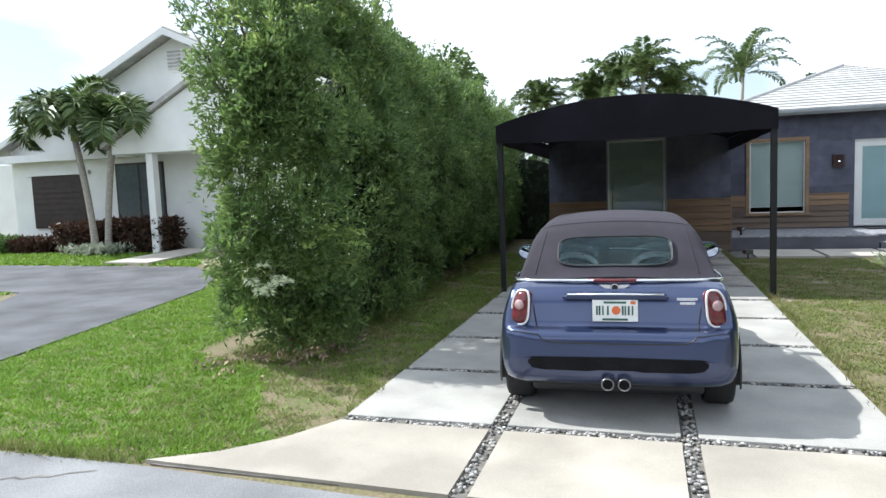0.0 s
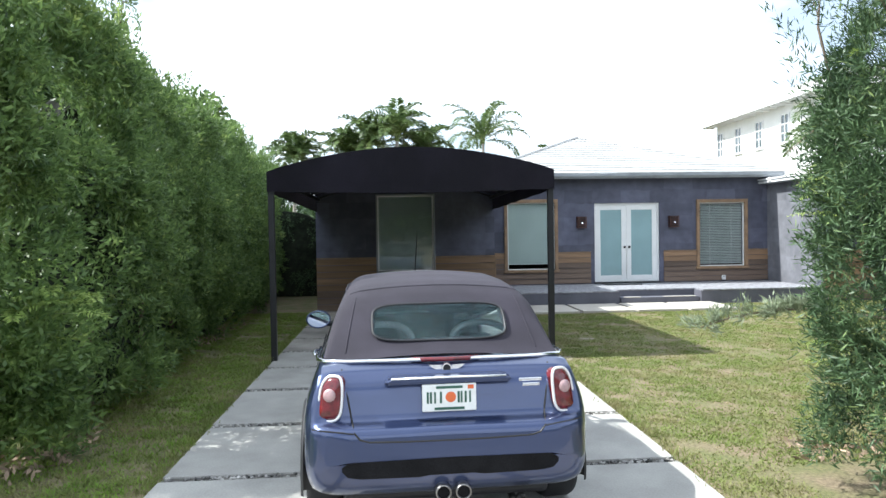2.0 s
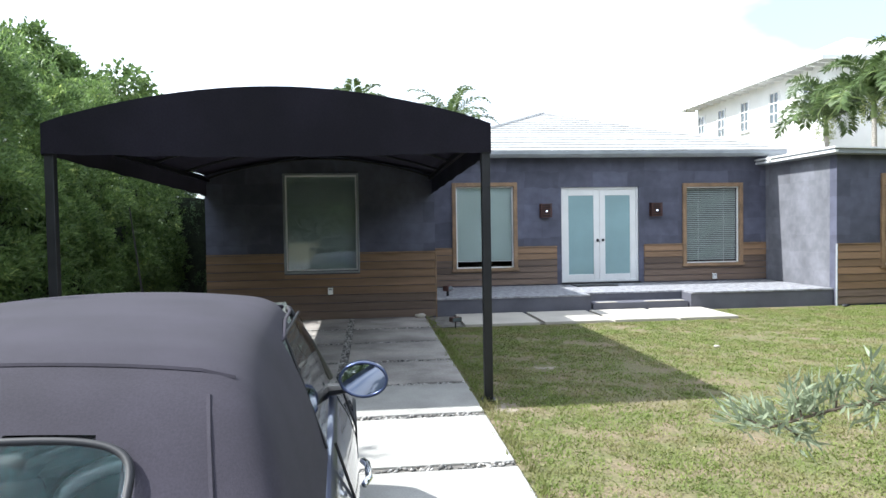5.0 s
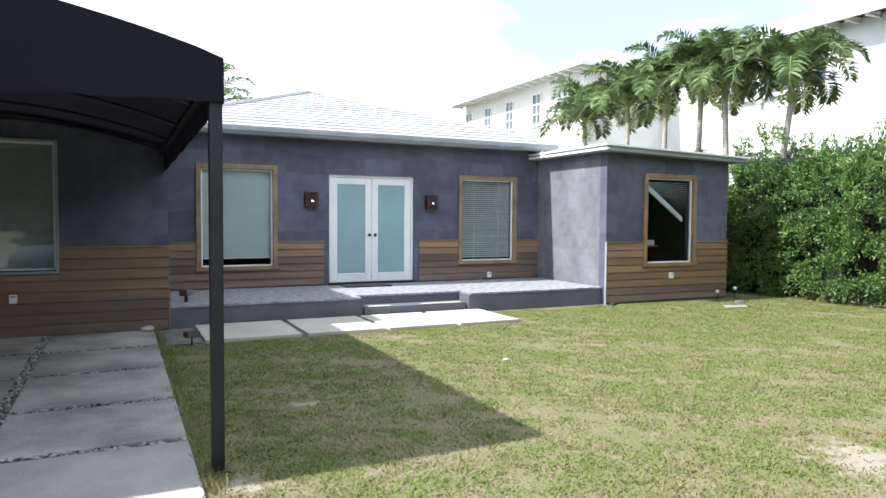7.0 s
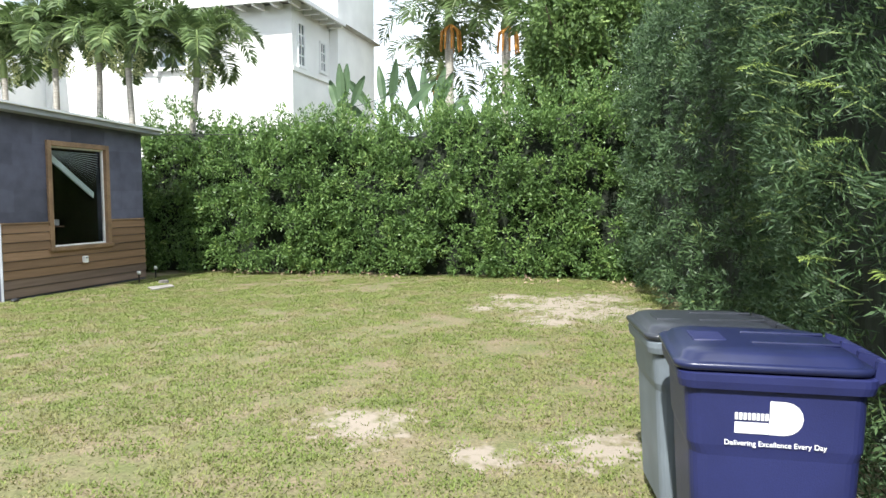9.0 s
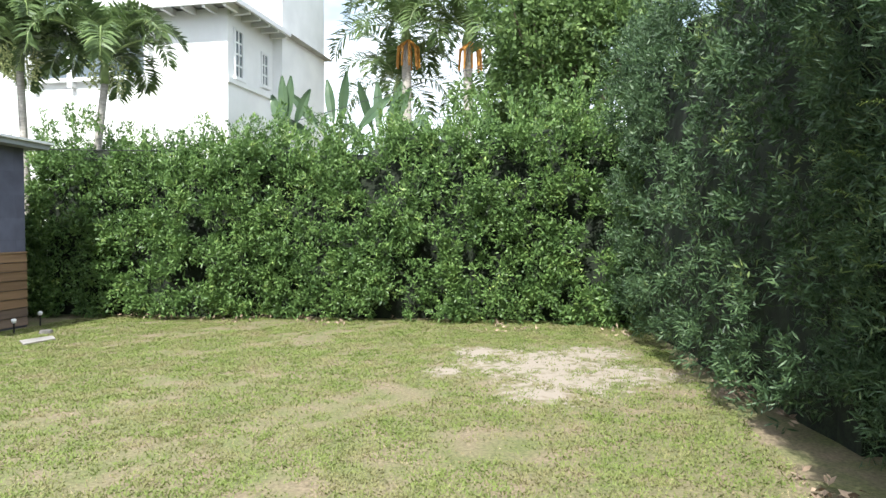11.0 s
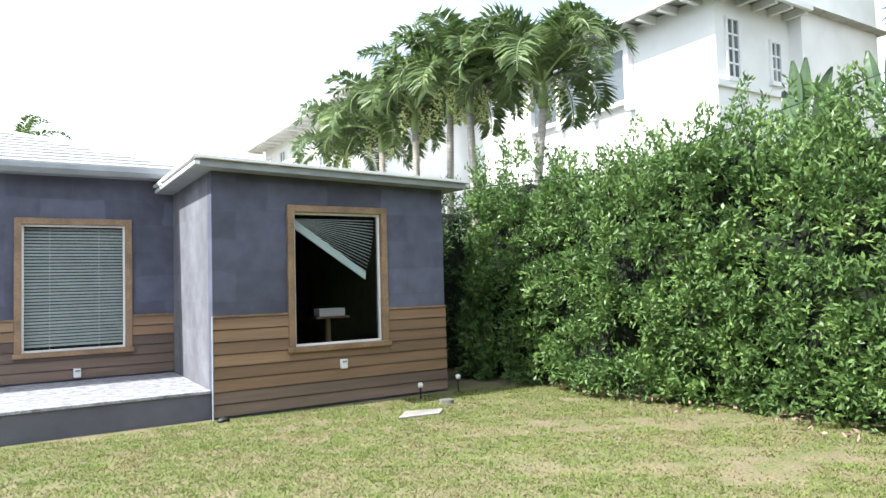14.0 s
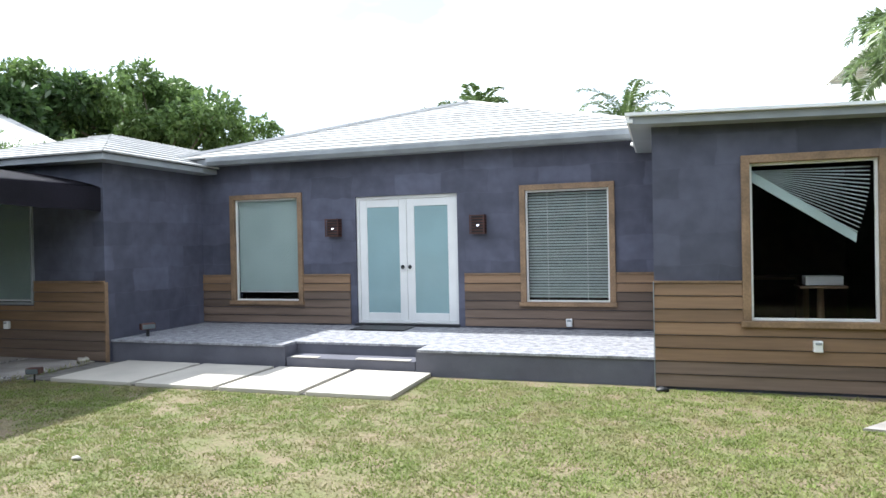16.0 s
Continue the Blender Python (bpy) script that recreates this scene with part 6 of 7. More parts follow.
def top_half(r):
    zb, wb, wt, zt = r
    h = max(zt - zb, 0.02)
    return chaikin([(wb, zb), (wb - 0.10 * (wb - wt), zb + 0.12 * h), (wb - 0.45 * (wb - wt), zb + 0.5 * h), (wt + 0.015, zb + 0.82 * h), (wt - 0.05, zt - 0.02), (wt * 0.66, zt), (wt * 0.33, zt + 0.014), (0, zt + 0.018)], 2)


SLOPE = np.array([(r[0], r[4]) for r in TOP])
WIN_W, WIN_Z, WIN_H = 0.412, 1.160, 0.100


def slope_y(z):
    return np.interp(z, SLOPE[:9, 1] + 0.012, SLOPE[:9, 0])


def in_rear_window(c, k=1.0):
    return c.y < -1.0 and (abs(c.x) / WIN_W) ** 5 + (abs(c.z - WIN_Z) / WIN_H) ** 5 < k


def keep_top(c):
    side = c.y > -0.36 + 0.10 * (1.0 - c.z) and c.z < 1.295 and abs(c.x) > 0.5
    return not in_rear_window(c, 0.9) and not side


top_bm = loft([(y, top_half(r)) for y, r in zip(tys, smooth_rows(TOP, tys))], keep_top)
TOP_TREE = BVHTree.FromBMesh(top_bm)
top = part("soft_top", top_bm, M["soft_top"], car, "dark charcoal cloth soft top", smooth=True)


def outline(k, n=64):
    """Points of the rear window's rounded outline."""
    pts = []
    for i in range(n):
        a = 2 * math.pi * i / n
        ca, sa = math.cos(a), math.sin(a)
        x = WIN_W * k * math.copysign(abs(ca) ** 0.42, ca)
        z = WIN_Z + WIN_H * k * math.copysign(abs(sa) ** 0.42, sa)
        pts.append(Vector((x, float(slope_y(z)) - 0.008, z)))
    return pts


bm = bmesh.new()
rings = [[bm.verts.new(p) for p in outline(k)] for k in (1.0, 0.7, 0.4, 0.1)]
for a, b in zip(rings, rings[1:]):
    for i in range(64):
        bm.faces.new((a[i], a[(i + 1) % 64], b[(i + 1) % 64], b[i]))
bm.faces.new(rings[-1])
bmesh.ops.solidify(bm, geom=bm.faces[:], thickness=0.005)
g = part("rear_window", bm, M["car_glass"], top, "tinted glass rear window")
g.visible_shadow = False
o = outline(1.015)
part("window_seal", tube(bmesh.new(), o + o[:1], 0.008, 6, False), M["black_plastic"], top, smooth=True)
# seams of the cloth
for sx in (-1, 1):
    part("seam", tube(bmesh.new(), [(sx * x, TOP_TREE.ray_cast(Vector((sx * x, -3, z)), Vector((0, 1, 0)))[0].y + 0.001, z) for x, z in ((0.585, 1.0), (0.57, 1.08), (0.553, 1.16), (0.535, 1.24), (0.52, 1.30))], 0.006, 5), M["soft_top"], top)
part("seam", tube(bmesh.new(), [(x, -1.02, TOP_TREE.ray_cast(Vector((x, -1.02, 3)), Vector((0, 0, -1)))[0].z) for x in np.linspace(-0.56, 0.56, 17)], 0.006, 5), M["soft_top"], top)

# chrome belt round the rear, with the high brake light
belt = [(-0.765, -0.9, 0.950), (-0.762, -1.25, 0.958), (-0.748, -1.42, 0.965), (-0.70, -1.54, 0.973), (-0.55, -1.60, 0.977), (-0.30, -1.622, 0.979), (0, -1.63, 0.980)]
belt = belt + [(-x, y, z) for x, y, z in belt[-2::-1]]
part("belt_strip", tube(bmesh.new(), belt, 0.012, 8), M["chrome"], body, "chrome belt strip", smooth=True)
part("brake_light", tube(bmesh.new(), [(x, -1.636 + 0.02 * (x / 0.2) ** 2, 0.980) for x in (-0.2, -0.1, 0, 0.1, 0.2)], 0.014, 8), M["red_lens"], body, "red high brake light", smooth=True)

def rear_y(z, x=0.0, tree_=None):
    """The rear face at height z and width x."""
    hit = (tree_ or BODY_TREE).ray_cast(Vector((x, -3, z)), Vector((0, 1, 0)))[0]
    return hit.y if hit else -1.6


# boot lid shut line, handle bar, badge
lid = [(-0.60, 0.945), (-0.590, 0.90), (-0.565, 0.80), (-0.548, 0.70), (-0.530, 0.635), (-0.500, 0.600), (-0.45, 0.586), (-0.25, 0.580), (0, 0.578)]
lid = lid + [(-x, z) for x, z in lid[-2::-1]]
part("shut_line", tube(bmesh.new(), [(x, rear_y(z, x) + 0.001, z) for x, z in lid], 0.0055, 5), M["black_plastic"], body)
bm = bmesh.new()
prism(bm, [(-0.36, 0.866), (-0.355, 0.900), (-0.32, 0.916), (0.32, 0.916), (0.355, 0.900), (0.36, 0.866), (0.32, 0.872), (-0.32, 0.872)], 1, -1.800, -1.70)
bmesh.ops.bevel(bm, geom=bm.edges[:], offset=0.014, segments=3, affect="EDGES")
handle = part("boot_handle", bm, M["paint"], body, "body-coloured boot handle bar")
# silver strip paints the highlight along the body-coloured handle's edge
part("handle_strip", tube(bmesh.new(), [(-0.325, -1.794, 0.906), (0, -1.796, 0.909), (0.325, -1.794, 0.906)], 0.006, 8), M["silver"], handle, "silver strip painted as the highlight on the handle's edge", smooth=True)
bm = bmesh.new()
tube(bm, [(0, -1.68, 0.938), (0, rear_y(0.938) - 0.007, 0.938)], [0.030, 0.028], 18)
for sx in (-1, 1):
    prism(bm, [(sx * 0.03, 0.957), (sx * 0.105, 0.960), (sx * 0.085, 0.943), (sx * 0.06, 0.930), (sx * 0.03, 0.923)], 1, rear_y(0.938) - 0.004, -1.68)
badge = part("badge", bm, M["chrome"], body, "round chrome badge with two small wings")
part("badge_disc", tube(bmesh.new(), [(0, rear_y(0.938) - 0.006, 0.938), (0, rear_y(0.938) - 0.0085, 0.938)], 0.022, 16), M["black_plastic"], badge)
for a, b, z in ((0.41, 0.545, 0.865), (0.43, 0.53, 0.838)):
    part("model_badge", boxed(a, b, rear_y(z, (a + b) / 2) - 0.004, rear_y(z, (a + b) / 2) + 0.02, z - 0.009, z + 0.009, 0.003), M["chrome"], body, "small chrome lettering bar")

# number plate with plain bars
plate = part("plate", boxed(-0.153, 0.153, -1.790, -1.774, 0.715, 0.868, 0.004), M["plate_white"], body, "white number plate with green bars")
for k, (a, b) in enumerate(((-0.128, -0.116), (-0.110, -0.098), (-0.086, -0.076), (-0.054, -0.042), (0.046, 0.058), (0.064, 0.074), (0.086, 0.098), (0.112, 0.122))):
    part("plate_bar", boxed(a, b, -1.793, -1.789, 0.762, 0.826), M["plate_green"], plate)
part("plate_blot", tube(bmesh.new(), [(0.008, -1.789, 0.795), (0.008, -1.7925, 0.795)], 0.03, 14), M["plate_orange"], plate, "orange fruit-shaped blot")
for a, b, z in ((-0.075, 0.075, 0.850), (-0.085, 0.085, 0.731)):
    part("plate_bar", boxed(a, b, -1.7925, -1.789, z - 0.007, z + 0.007), M["plate_green"], plate)
part("plate_sticker", boxed(0.105, 0.138, -1.7925, -1.789, 0.838, 0.860), M["plate_orange"], plate)

# rear lamps
for sx in (-1, 1):
    c = Vector((sx * 0.648, -1.735, 0.805))
    nrm = Vector((sx * 0.35, -1, 0.10)).normalized()
    u = Vector((0, 0, 1)).cross(nrm).normalized()
    v = nrm.cross(u)

    def lamp_pts(ru, rv, out):
        pts = []
        for i in range(28):
            a = 2 * math.pi * i / 28
            ca, sa = math.cos(a), math.sin(a)
            pts.append(c + u * (ru * (1 - 0.16 * sa) * math.copysign(abs(ca) ** 0.6, ca) + sx * 0.018 * -sa) + v * rv * math.copysign(abs(sa) ** 0.6, sa) + nrm * out)
        return pts

    lamp = new("tail_light")
    lamp.parent = car
    q = lamp_pts(0.066, 0.124, 0.034)
    part("rim", tube(bmesh.new(), q + q[:1], 0.0085, 8, False), M["lamp_chrome"], lamp, "chrome lamp surround", smooth=True)
    bm = bmesh.new()
    rings = [[bm.verts.new(p) for p in lamp_pts(0.063 * k, 0.121 * k, o_)] for k, o_ in ((1.0, -0.03), (1.0, 0.036), (0.75, 0.050), (0.3, 0.056))]
    for a, b in zip(rings, rings[1:]):
        for i in range(28):
            bm.faces.new((a[i], a[(i + 1) % 28], b[(i + 1) % 28], b[i]))
    bm.faces.new(rings[-1])
    part("lens", bm, M["red_lens"], lamp, "red tail lamp lens", smooth=True)
    cc = c + v * 0.02 + nrm * 0.056
    part("reverse_lens", tube(bmesh.new(), [cc - nrm * 0.02, cc + nrm * 0.004, cc + nrm * 0.010], [0.036, 0.036, 0.018], 16), M["clear_lens"], lamp, "pale round inner lens", smooth=True)

# bumper insert, fog strip and exhaust
bm = bmesh.new()
prev = None
for x in np.linspace(-0.60, 0.60, 41):
    zt_ = float(np.interp(abs(x), [0.0, 0.54, 0.585, 0.60], [0.484, 0.478, 0.470, 0.452]))
    zl = float(np.interp(abs(x), [0.0, 0.13, 0.17, 0.50, 0.57, 0.60], [0.392, 0.392, 0.384, 0.388, 0.400, 0.430]))
    yb = min(rear_y(0.5, x), rear_y(zt_, x), rear_y(max(zl, 0.42), x)) - 0.006
    col = [bm.verts.new((x, yb, zt_)), bm.verts.new((x, yb, zl)), bm.verts.new((x, yb + 0.05, zl)), bm.verts.new((x, yb + 0.05, zt_))]
    if prev:
        for k in range(4):
            bm.faces.new((prev[k], prev[(k + 1) % 4], col[(k + 1) % 4], col[k]))
    prev = col
bmesh.ops.recalc_face_normals(bm, faces=bm.faces)
part("bumper_insert", bm, M["mesh_black"], body, "black mesh bumper insert")
for sx in (-1, 1):
    run = [(sx * x, z) for x, z in ((0.535, 0.632), (0.60, 0.640), (0.66, 0.645), (0.72, 0.648), (0.76, 0.648))]
    part("bumper_line", tube(bmesh.new(), [(x, rear_y(z, x) + 0.001, z) for x, z in run], 0.005, 5), M["black_plastic"], body)
for x in (-0.055, 0.055):
    bm = bmesh.new()
    o = [(0.040, -1.70), (0.044, -1.925), (0.040, -1.93), (0.034, -1.92), (0.030, -1.72)]
    rings = []
    for k in range(20):
        a = 2 * math.pi * k / 20
        rings.append([bm.verts.new((x + r * math.cos(a), y, 0.305 + r * math.sin(a))) for r, y in o])
    for k in range(20):
        for j in range(len(o) - 1):
            bm.faces.new((rings[k][j], rings[(k + 1) % 20][j], rings[(k + 1) % 20][j + 1], rings[k][j + 1]))
    bm.faces.new([r[-1] for r in rings])
    bmesh.ops.recalc_face_normals(bm, faces=bm.faces)
    tip_ = part("exhaust_tip", bm, M["pipe_steel"], car, "dull steel exhaust tip", smooth=True)
    part("bore", tube(bmesh.new(), [(x, -1.80, 0.305), (x, -1.915, 0.305)], 0.0335, 16), M["mesh_black"], tip_, "black disc filling the bore")

# glass, mirrors, cabin
for sx in (-1, 1):
    bm = bmesh.new()
    vs = [bm.verts.new(p) for p in ((sx * 0.728, -0.40, 0.955), (sx * 0.722, 0.66, 0.935), (sx * 0.60, 0.40, 1.285), (sx * 0.60, -0.30, 1.30))]
    bm.faces.new(vs)
    bmesh.ops.solidify(bm, geom=bm.faces[:], thickness=0.004)
    g = part("side_window", bm, M["car_glass"], car, "tinted side window")
    g.visible_shadow = False
    part("window_frame", tube(bmesh.new(), [(sx * 0.730, -0.40, 0.955), (sx * 0.605, -0.31, 1.295), (sx * 0.604, 0.40, 1.282)], 0.005, 6), M["black_plastic"], car)
    part("roof_edge", tube(bmesh.new(), [(sx * 0.585, -0.46, 1.27), (sx * 0.605, -0.34, 1.292), (sx * 0.590, -0.1, 1.315), (sx * 0.582, 0.2, 1.305), (sx * 0.565, 0.44, 1.288)], 0.006, 8), M["soft_top"], top, smooth=True)
    part("pillar", tube(bmesh.new(), [(sx * 0.715, 0.72, 0.93), (sx * 0.64, 0.56, 1.13), (sx * 0.560, 0.42, 1.296)], [0.022, 0.016, 0.014], 8), M["black_plastic"], car, smooth=True)
    mirror = new("door_mirror")
    mirror.parent = car
    mc = Vector((sx * 0.868, 0.42, 0.985))
    bm = bmesh.new()
    bmesh.ops.create_uvsphere(bm, u_segments=20, v_segments=12, radius=1.0, matrix=Matrix.Translation(mc) @ Matrix.Diagonal((0.105, 0.085, 0.077, 1)))
    for vtx in bm.verts:
        vtx.co.y = max(vtx.co.y, mc.y - 0.03 - 0.2 * sx * (vtx.co.x - mc.x))
    part("shell", bm, M["paint"], mirror, smooth=True)
    q = [mc + Vector((0.098 * math.cos(a), -0.032 - 0.2 * sx * 0.098 * math.cos(a), 0.072 * math.sin(a))) for a in np.linspace(0, 2 * math.pi, 25)]
    part("rim", tube(bmesh.new(), q, 0.007, 6, False), M["paint"], mirror, smooth=True)
    bm = bmesh.new()
    bm.faces.new([bm.verts.new(mc + Vector((0.094 * math.cos(a), -0.034 - 0.2 * sx * 0.094 * math.cos(a), 0.068 * math.sin(a)))) for a in np.linspace(0, 2 * math.pi, 25)[:-1]])
    part("mirror_glass", bm, M["mirror"], mirror)
    part("stalk", tube(bmesh.new(), [(sx * 0.70, 0.47, 0.93), (sx * 0.79, 0.44, 0.94), (sx * 0.83, 0.43, 0.955)], [0.03, 0.022, 0.025], 8), M["black_plastic"], mirror)
    part("door_seam", tube(bmesh.new(), [(sx * 0.755, -0.38, 0.965), (sx * 0.838, -0.37, 0.70), (sx * 0.842, -0.36, 0.42)], 0.005, 5), M["black_plastic"], body)
    part("door_seam", tube(bmesh.new(), [(sx * 0.755, 0.66, 0.945), (sx * 0.838, 0.68, 0.70), (sx * 0.842, 0.68, 0.40)], 0.005, 5), M["black_plastic"], body)
    part("door_handle", tube(bmesh.new(), [(sx * 0.845, -0.28, 0.79), (sx * 0.862, -0.24, 0.795), (sx * 0.862, -0.12, 0.80), (sx * 0.845, -0.08, 0.80)], 0.012, 6), M["chrome"], body, smooth=True)
    # seats and roll hoops
    for yy, z1 in ((-0.72, 1.06), (0.02, 1.19)):
        seat = part("seat", boxed(sx * 0.34 - 0.22, sx * 0.34 + 0.22, yy - 0.06, yy + 0.06, 0.90, z1 - 0.12, 0.05), M["seat"], car, smooth=True)
        part("headrest", boxed(sx * 0.34 - 0.12, sx * 0.34 + 0.12, yy - 0.05, yy + 0.04, z1 - 0.10, z1 + 0.05, 0.035), M["seat"], seat, smooth=True)
    hoop = [(sx * (0.34 - 0.20 * math.cos(a)), -0.92, 1.075 + 0.095 * math.sin(a)) for a in np.linspace(0.0, math.pi, 13)]
    part("roll_hoop", tube(bmesh.new(), hoop, 0.020, 8), M["lamp_chrome"], car, "silver roll hoop", smooth=True)
part("cabin_deck", prism(bmesh.new(), [(-0.68, -1.40), (0.68, -1.40), (0.70, 0.68), (-0.70, 0.68)], 2, 0.90, 0.975), M["black_plastic"], car)
part("dashboard", boxed(-0.66, 0.66, 0.50, 0.84, 0.92, 1.05, 0.04), M["black_plastic"], car, smooth=True)
sw = [(-0.34 + 0.17 * math.cos(a), 0.36, 1.10 + 0.15 * math.sin(a)) for a in np.linspace(0, 2 * math.pi, 25)]
part("steering_wheel", tube(bmesh.new(), sw, 0.016, 6, False), M["black_plastic"], car, smooth=True)
bm = bmesh.new()
bm.faces.new([bm.verts.new(p) for p in ((-0.69, 0.74, 0.93), (0.69, 0.74, 0.93), (0.55, 0.44, 1.32), (-0.55, 0.44, 1.32))])
bmesh.ops.solidify(bm, geom=bm.faces[:], thickness=0.005)
g = part("windscreen", bm, M["car_glass"], car)
g.visible_shadow = False
part("header_rail", tube(bmesh.new(), [(-0.54, 0.43, 1.302), (0, 0.46, 1.325), (0.54, 0.43, 1.302)], 0.008, 8), M["soft_top"], car, smooth=True)
part("aerial", tube(bmesh.new(), [(-0.02, 0.46, 1.34), (-0.02, 0.42, 1.40), (-0.01, 0.26, 1.72)], [0.010, 0.004, 0.002], 6), M["black_metal"], car, "thin black roof aerial")
for sx in (-1, 1):
    bm = bmesh.new()
    tube(bm, [(sx * 0.52, 1.50, 0.62), (sx * 0.525, 1.74, 0.62), (sx * 0.525, 1.775, 0.62)], [0.10, 0.095, 0.05], 18)
    part("headlight", bm, M["clear_lens"], car, "round headlight", smooth=True)
car.matrix_world = pose(-5.100, -12.075, 0.031, 0, 0, 2.4)


# ---- smaller things ----
M["bin_blue"] = mat("blue_plastic", (0.017, 0.021, 0.088), 0.45, var=0.12, scale=4, fine=0.06, bump=0.08, bump_scale=200)
M["bin_lid"] = mat("blue_lid_plastic", (0.014, 0.018, 0.062), 0.28, var=0.15, scale=5)
M["bin_grey"] = mat("grey_plastic", (0.15, 0.175, 0.20), 0.5, var=0.12, scale=4)
M["bin_grey_lid"] = mat("dark_grey_lid", (0.028, 0.031, 0.040), 0.3, var=0.12)
M["print_white"] = mat("white_print", (0.8, 0.8, 0.8), 0.5, var=0.03)


def rounded(hx, hy, c, dy=0.0, seg=5):
    """Points of a rectangle with round corners."""
    pts = []
    for sx, sy, a0 in ((1, 1, 0.0), (-1, 1, 0.5), (-1, -1, 1.0), (1, -1, 1.5)):
        for k in range(seg + 1):
            a = math.pi * (a0 + 0.5 * k / seg)
            pts.append((sx * (hx - c) + c * math.cos(a), sy * (hy - c) + c * math.sin(a) + dy))
    return pts


def stack(rings_, cap=True):
    """A closed shell over rings of (points, z), from the bottom up; z may be a list."""
    bm = bmesh.new()
    rs = []
    for pts, z in rings_:
        rs.append([bm.verts.new((x, y, z)) for x, y in pts])
    n = len(rs[0])
    for a, b in zip(rs, rs[1:]):
        for k in range(n):
            bm.faces.new((a[k], a[(k + 1) % n], b[(k + 1) % n], b[k]))
    if cap:
        bm.faces.new(rs[0][::-1])
        bm.faces.new(rs[-1])
    bmesh.ops.recalc_face_normals(bm, faces=bm.faces)
    return bm


def wheelie_bin(label, at, rz, body_m, lid_m, marked, H=1.0, panel=None):
    """A two-wheeled cart; its front faces local -y."""
    e = thing("wheelie_bin", label, "bin", group="wheelie bins")
    W, D = 0.285, 0.318
    body_ = part("bin_body", stack([(rounded(W * a, D * b, c, dy), z) for z, a, b, c, dy in (
        (0.05, 0.84, 0.78, 0.05, 0.02), (0.09, 0.88, 0.84, 0.06, 0.02), (0.50, 0.915, 0.89, 0.06, 0.01), (0.66, 0.925, 0.91, 0.06, 0.008), (0.70, 0.945, 0.935, 0.05, 0.006),
        (H - 0.085, 0.965, 0.965, 0.05, 0.0))]), body_m, e, smooth=False)
    part("rim_flange", stack([(rounded(W * a, D * a, 0.06), z) for z, a in ((H - 0.09, 0.97), (H - 0.088, 1.03), (H - 0.06, 1.05), (H - 0.035, 1.05), (H - 0.03, 1.02))]), body_m, body_)
    # lid: down-turned lip, shallow crown
    lid = part("lid", stack([(rounded(W * a, D * b, c, -0.012), H + z) for z, a, b, c in (
        (-0.022, 1.03, 1.03, 0.06), (-0.012, 1.055, 1.055, 0.07), (0.000, 1.055, 1.055, 0.07), (0.006, 1.03, 1.03, 0.07), (0.004, 0.985, 0.985, 0.07), (0.008, 0.965, 0.965, 0.07), (0.030, 0.93, 0.93, 0.08), (0.040, 0.86, 0.86, 0.09), (0.046, 0.62, 0.62, 0.10), (0.050, 0.25, 0.25, 0.05))]), lid_m, e, smooth=True)
    part("raised_panel", boxed(-0.085, 0.085, -0.255, -0.13, H + 0.030, H + 0.050, 0.006), panel or body_m, lid)
    for x in (-0.10, 0.10):
        part("lid_rib", boxed(x - 0.012, x + 0.012, -0.05, 0.26, H + 0.040, H + 0.054, 0.005), lid_m, lid)
    part("handle", tube(bmesh.new(), [(-0.25, D * 0.98, H - 0.06), (-0.25, D * 1.24, H - 0.005), (0.25, D * 1.24, H - 0.005), (0.25, D * 0.98, H - 0.06)], 0.015, 8), panel or body_m, e, smooth=True)
    for x in (-0.25, -0.085, 0.085, 0.25):
        bm = bmesh.new()
        prism(bm, [(D * 0.98, H - 0.06), (D * 1.25, H - 0.02), (D * 1.25, H + 0.01), (D * 1.02, H + 0.028)], 0, x - 0.012, x + 0.012)
        part("hinge_rib", bm, panel or body_m, e)
    for s in (-1, 1):
        bm = bmesh.new()
        tube(bm, [(s * 0.22, D * 0.72, 0.13), (s * 0.285, D * 0.72, 0.13)], 0.13, 20)
        part("wheel", bm, M["rubber"], e, "black rubber wheel", smooth=True)
    if marked:
        # white printed shape and slogan on the side that faces local +x
        xs_ = W * 0.952 + 0.004
        bm = bmesh.new()
        o = [(-0.02, 0.75), (0.03, 0.75)] + [(0.03 + 0.062 * math.cos(a), 0.812 + 0.062 * math.sin(a)) for a in np.linspace(-1.5, 1.5, 9)] + [(-0.02, 0.875)]
        vs = [bm.verts.new((xs_ + 0.012 * ((z - 0.81) / 0.06) * 0.35, y, z)) for y, z in o]
        bm.faces.new(vs)
        part("printed_mark", bm, M["print_white"], body_, "white printed half-round mark")
        part("printed_bar", boxed(xs_ - 0.006, xs_ - 0.001, -0.135, -0.022, 0.752, 0.792), M["print_white"], body_)
        for k in range(8):
            part("printed_bar", boxed(xs_ - 0.004, xs_ + 0.002, -0.135 + 0.0145 * k, -0.125 + 0.0145 * k, 0.802, 0.826), M["print_white"], body_)
        cu = bpy.data.curves.new("slogan", "FONT")
        cu.body, cu.size, cu.align_x, cu.extrude = "Delivering Excellence Every Day", 0.026, "CENTER", 0.001
        cu.materials.append(M["print_white"])
        t_ = new("slogan", cu)
        t_.parent = body_
        t_.matrix_local = Matrix.Translation((xs_ + 0.002, 0.0, 0.708)) @ Matrix(((0, 0, 1, 0), (1, 0, 0, 0), (0, 1, 0, 0), (0, 0, 0, 1))) @ pose(0, 0, 0, -4, 0, 0)
    e.matrix_world = pose(*at, 0.0, 0, 0, rz)
    return e


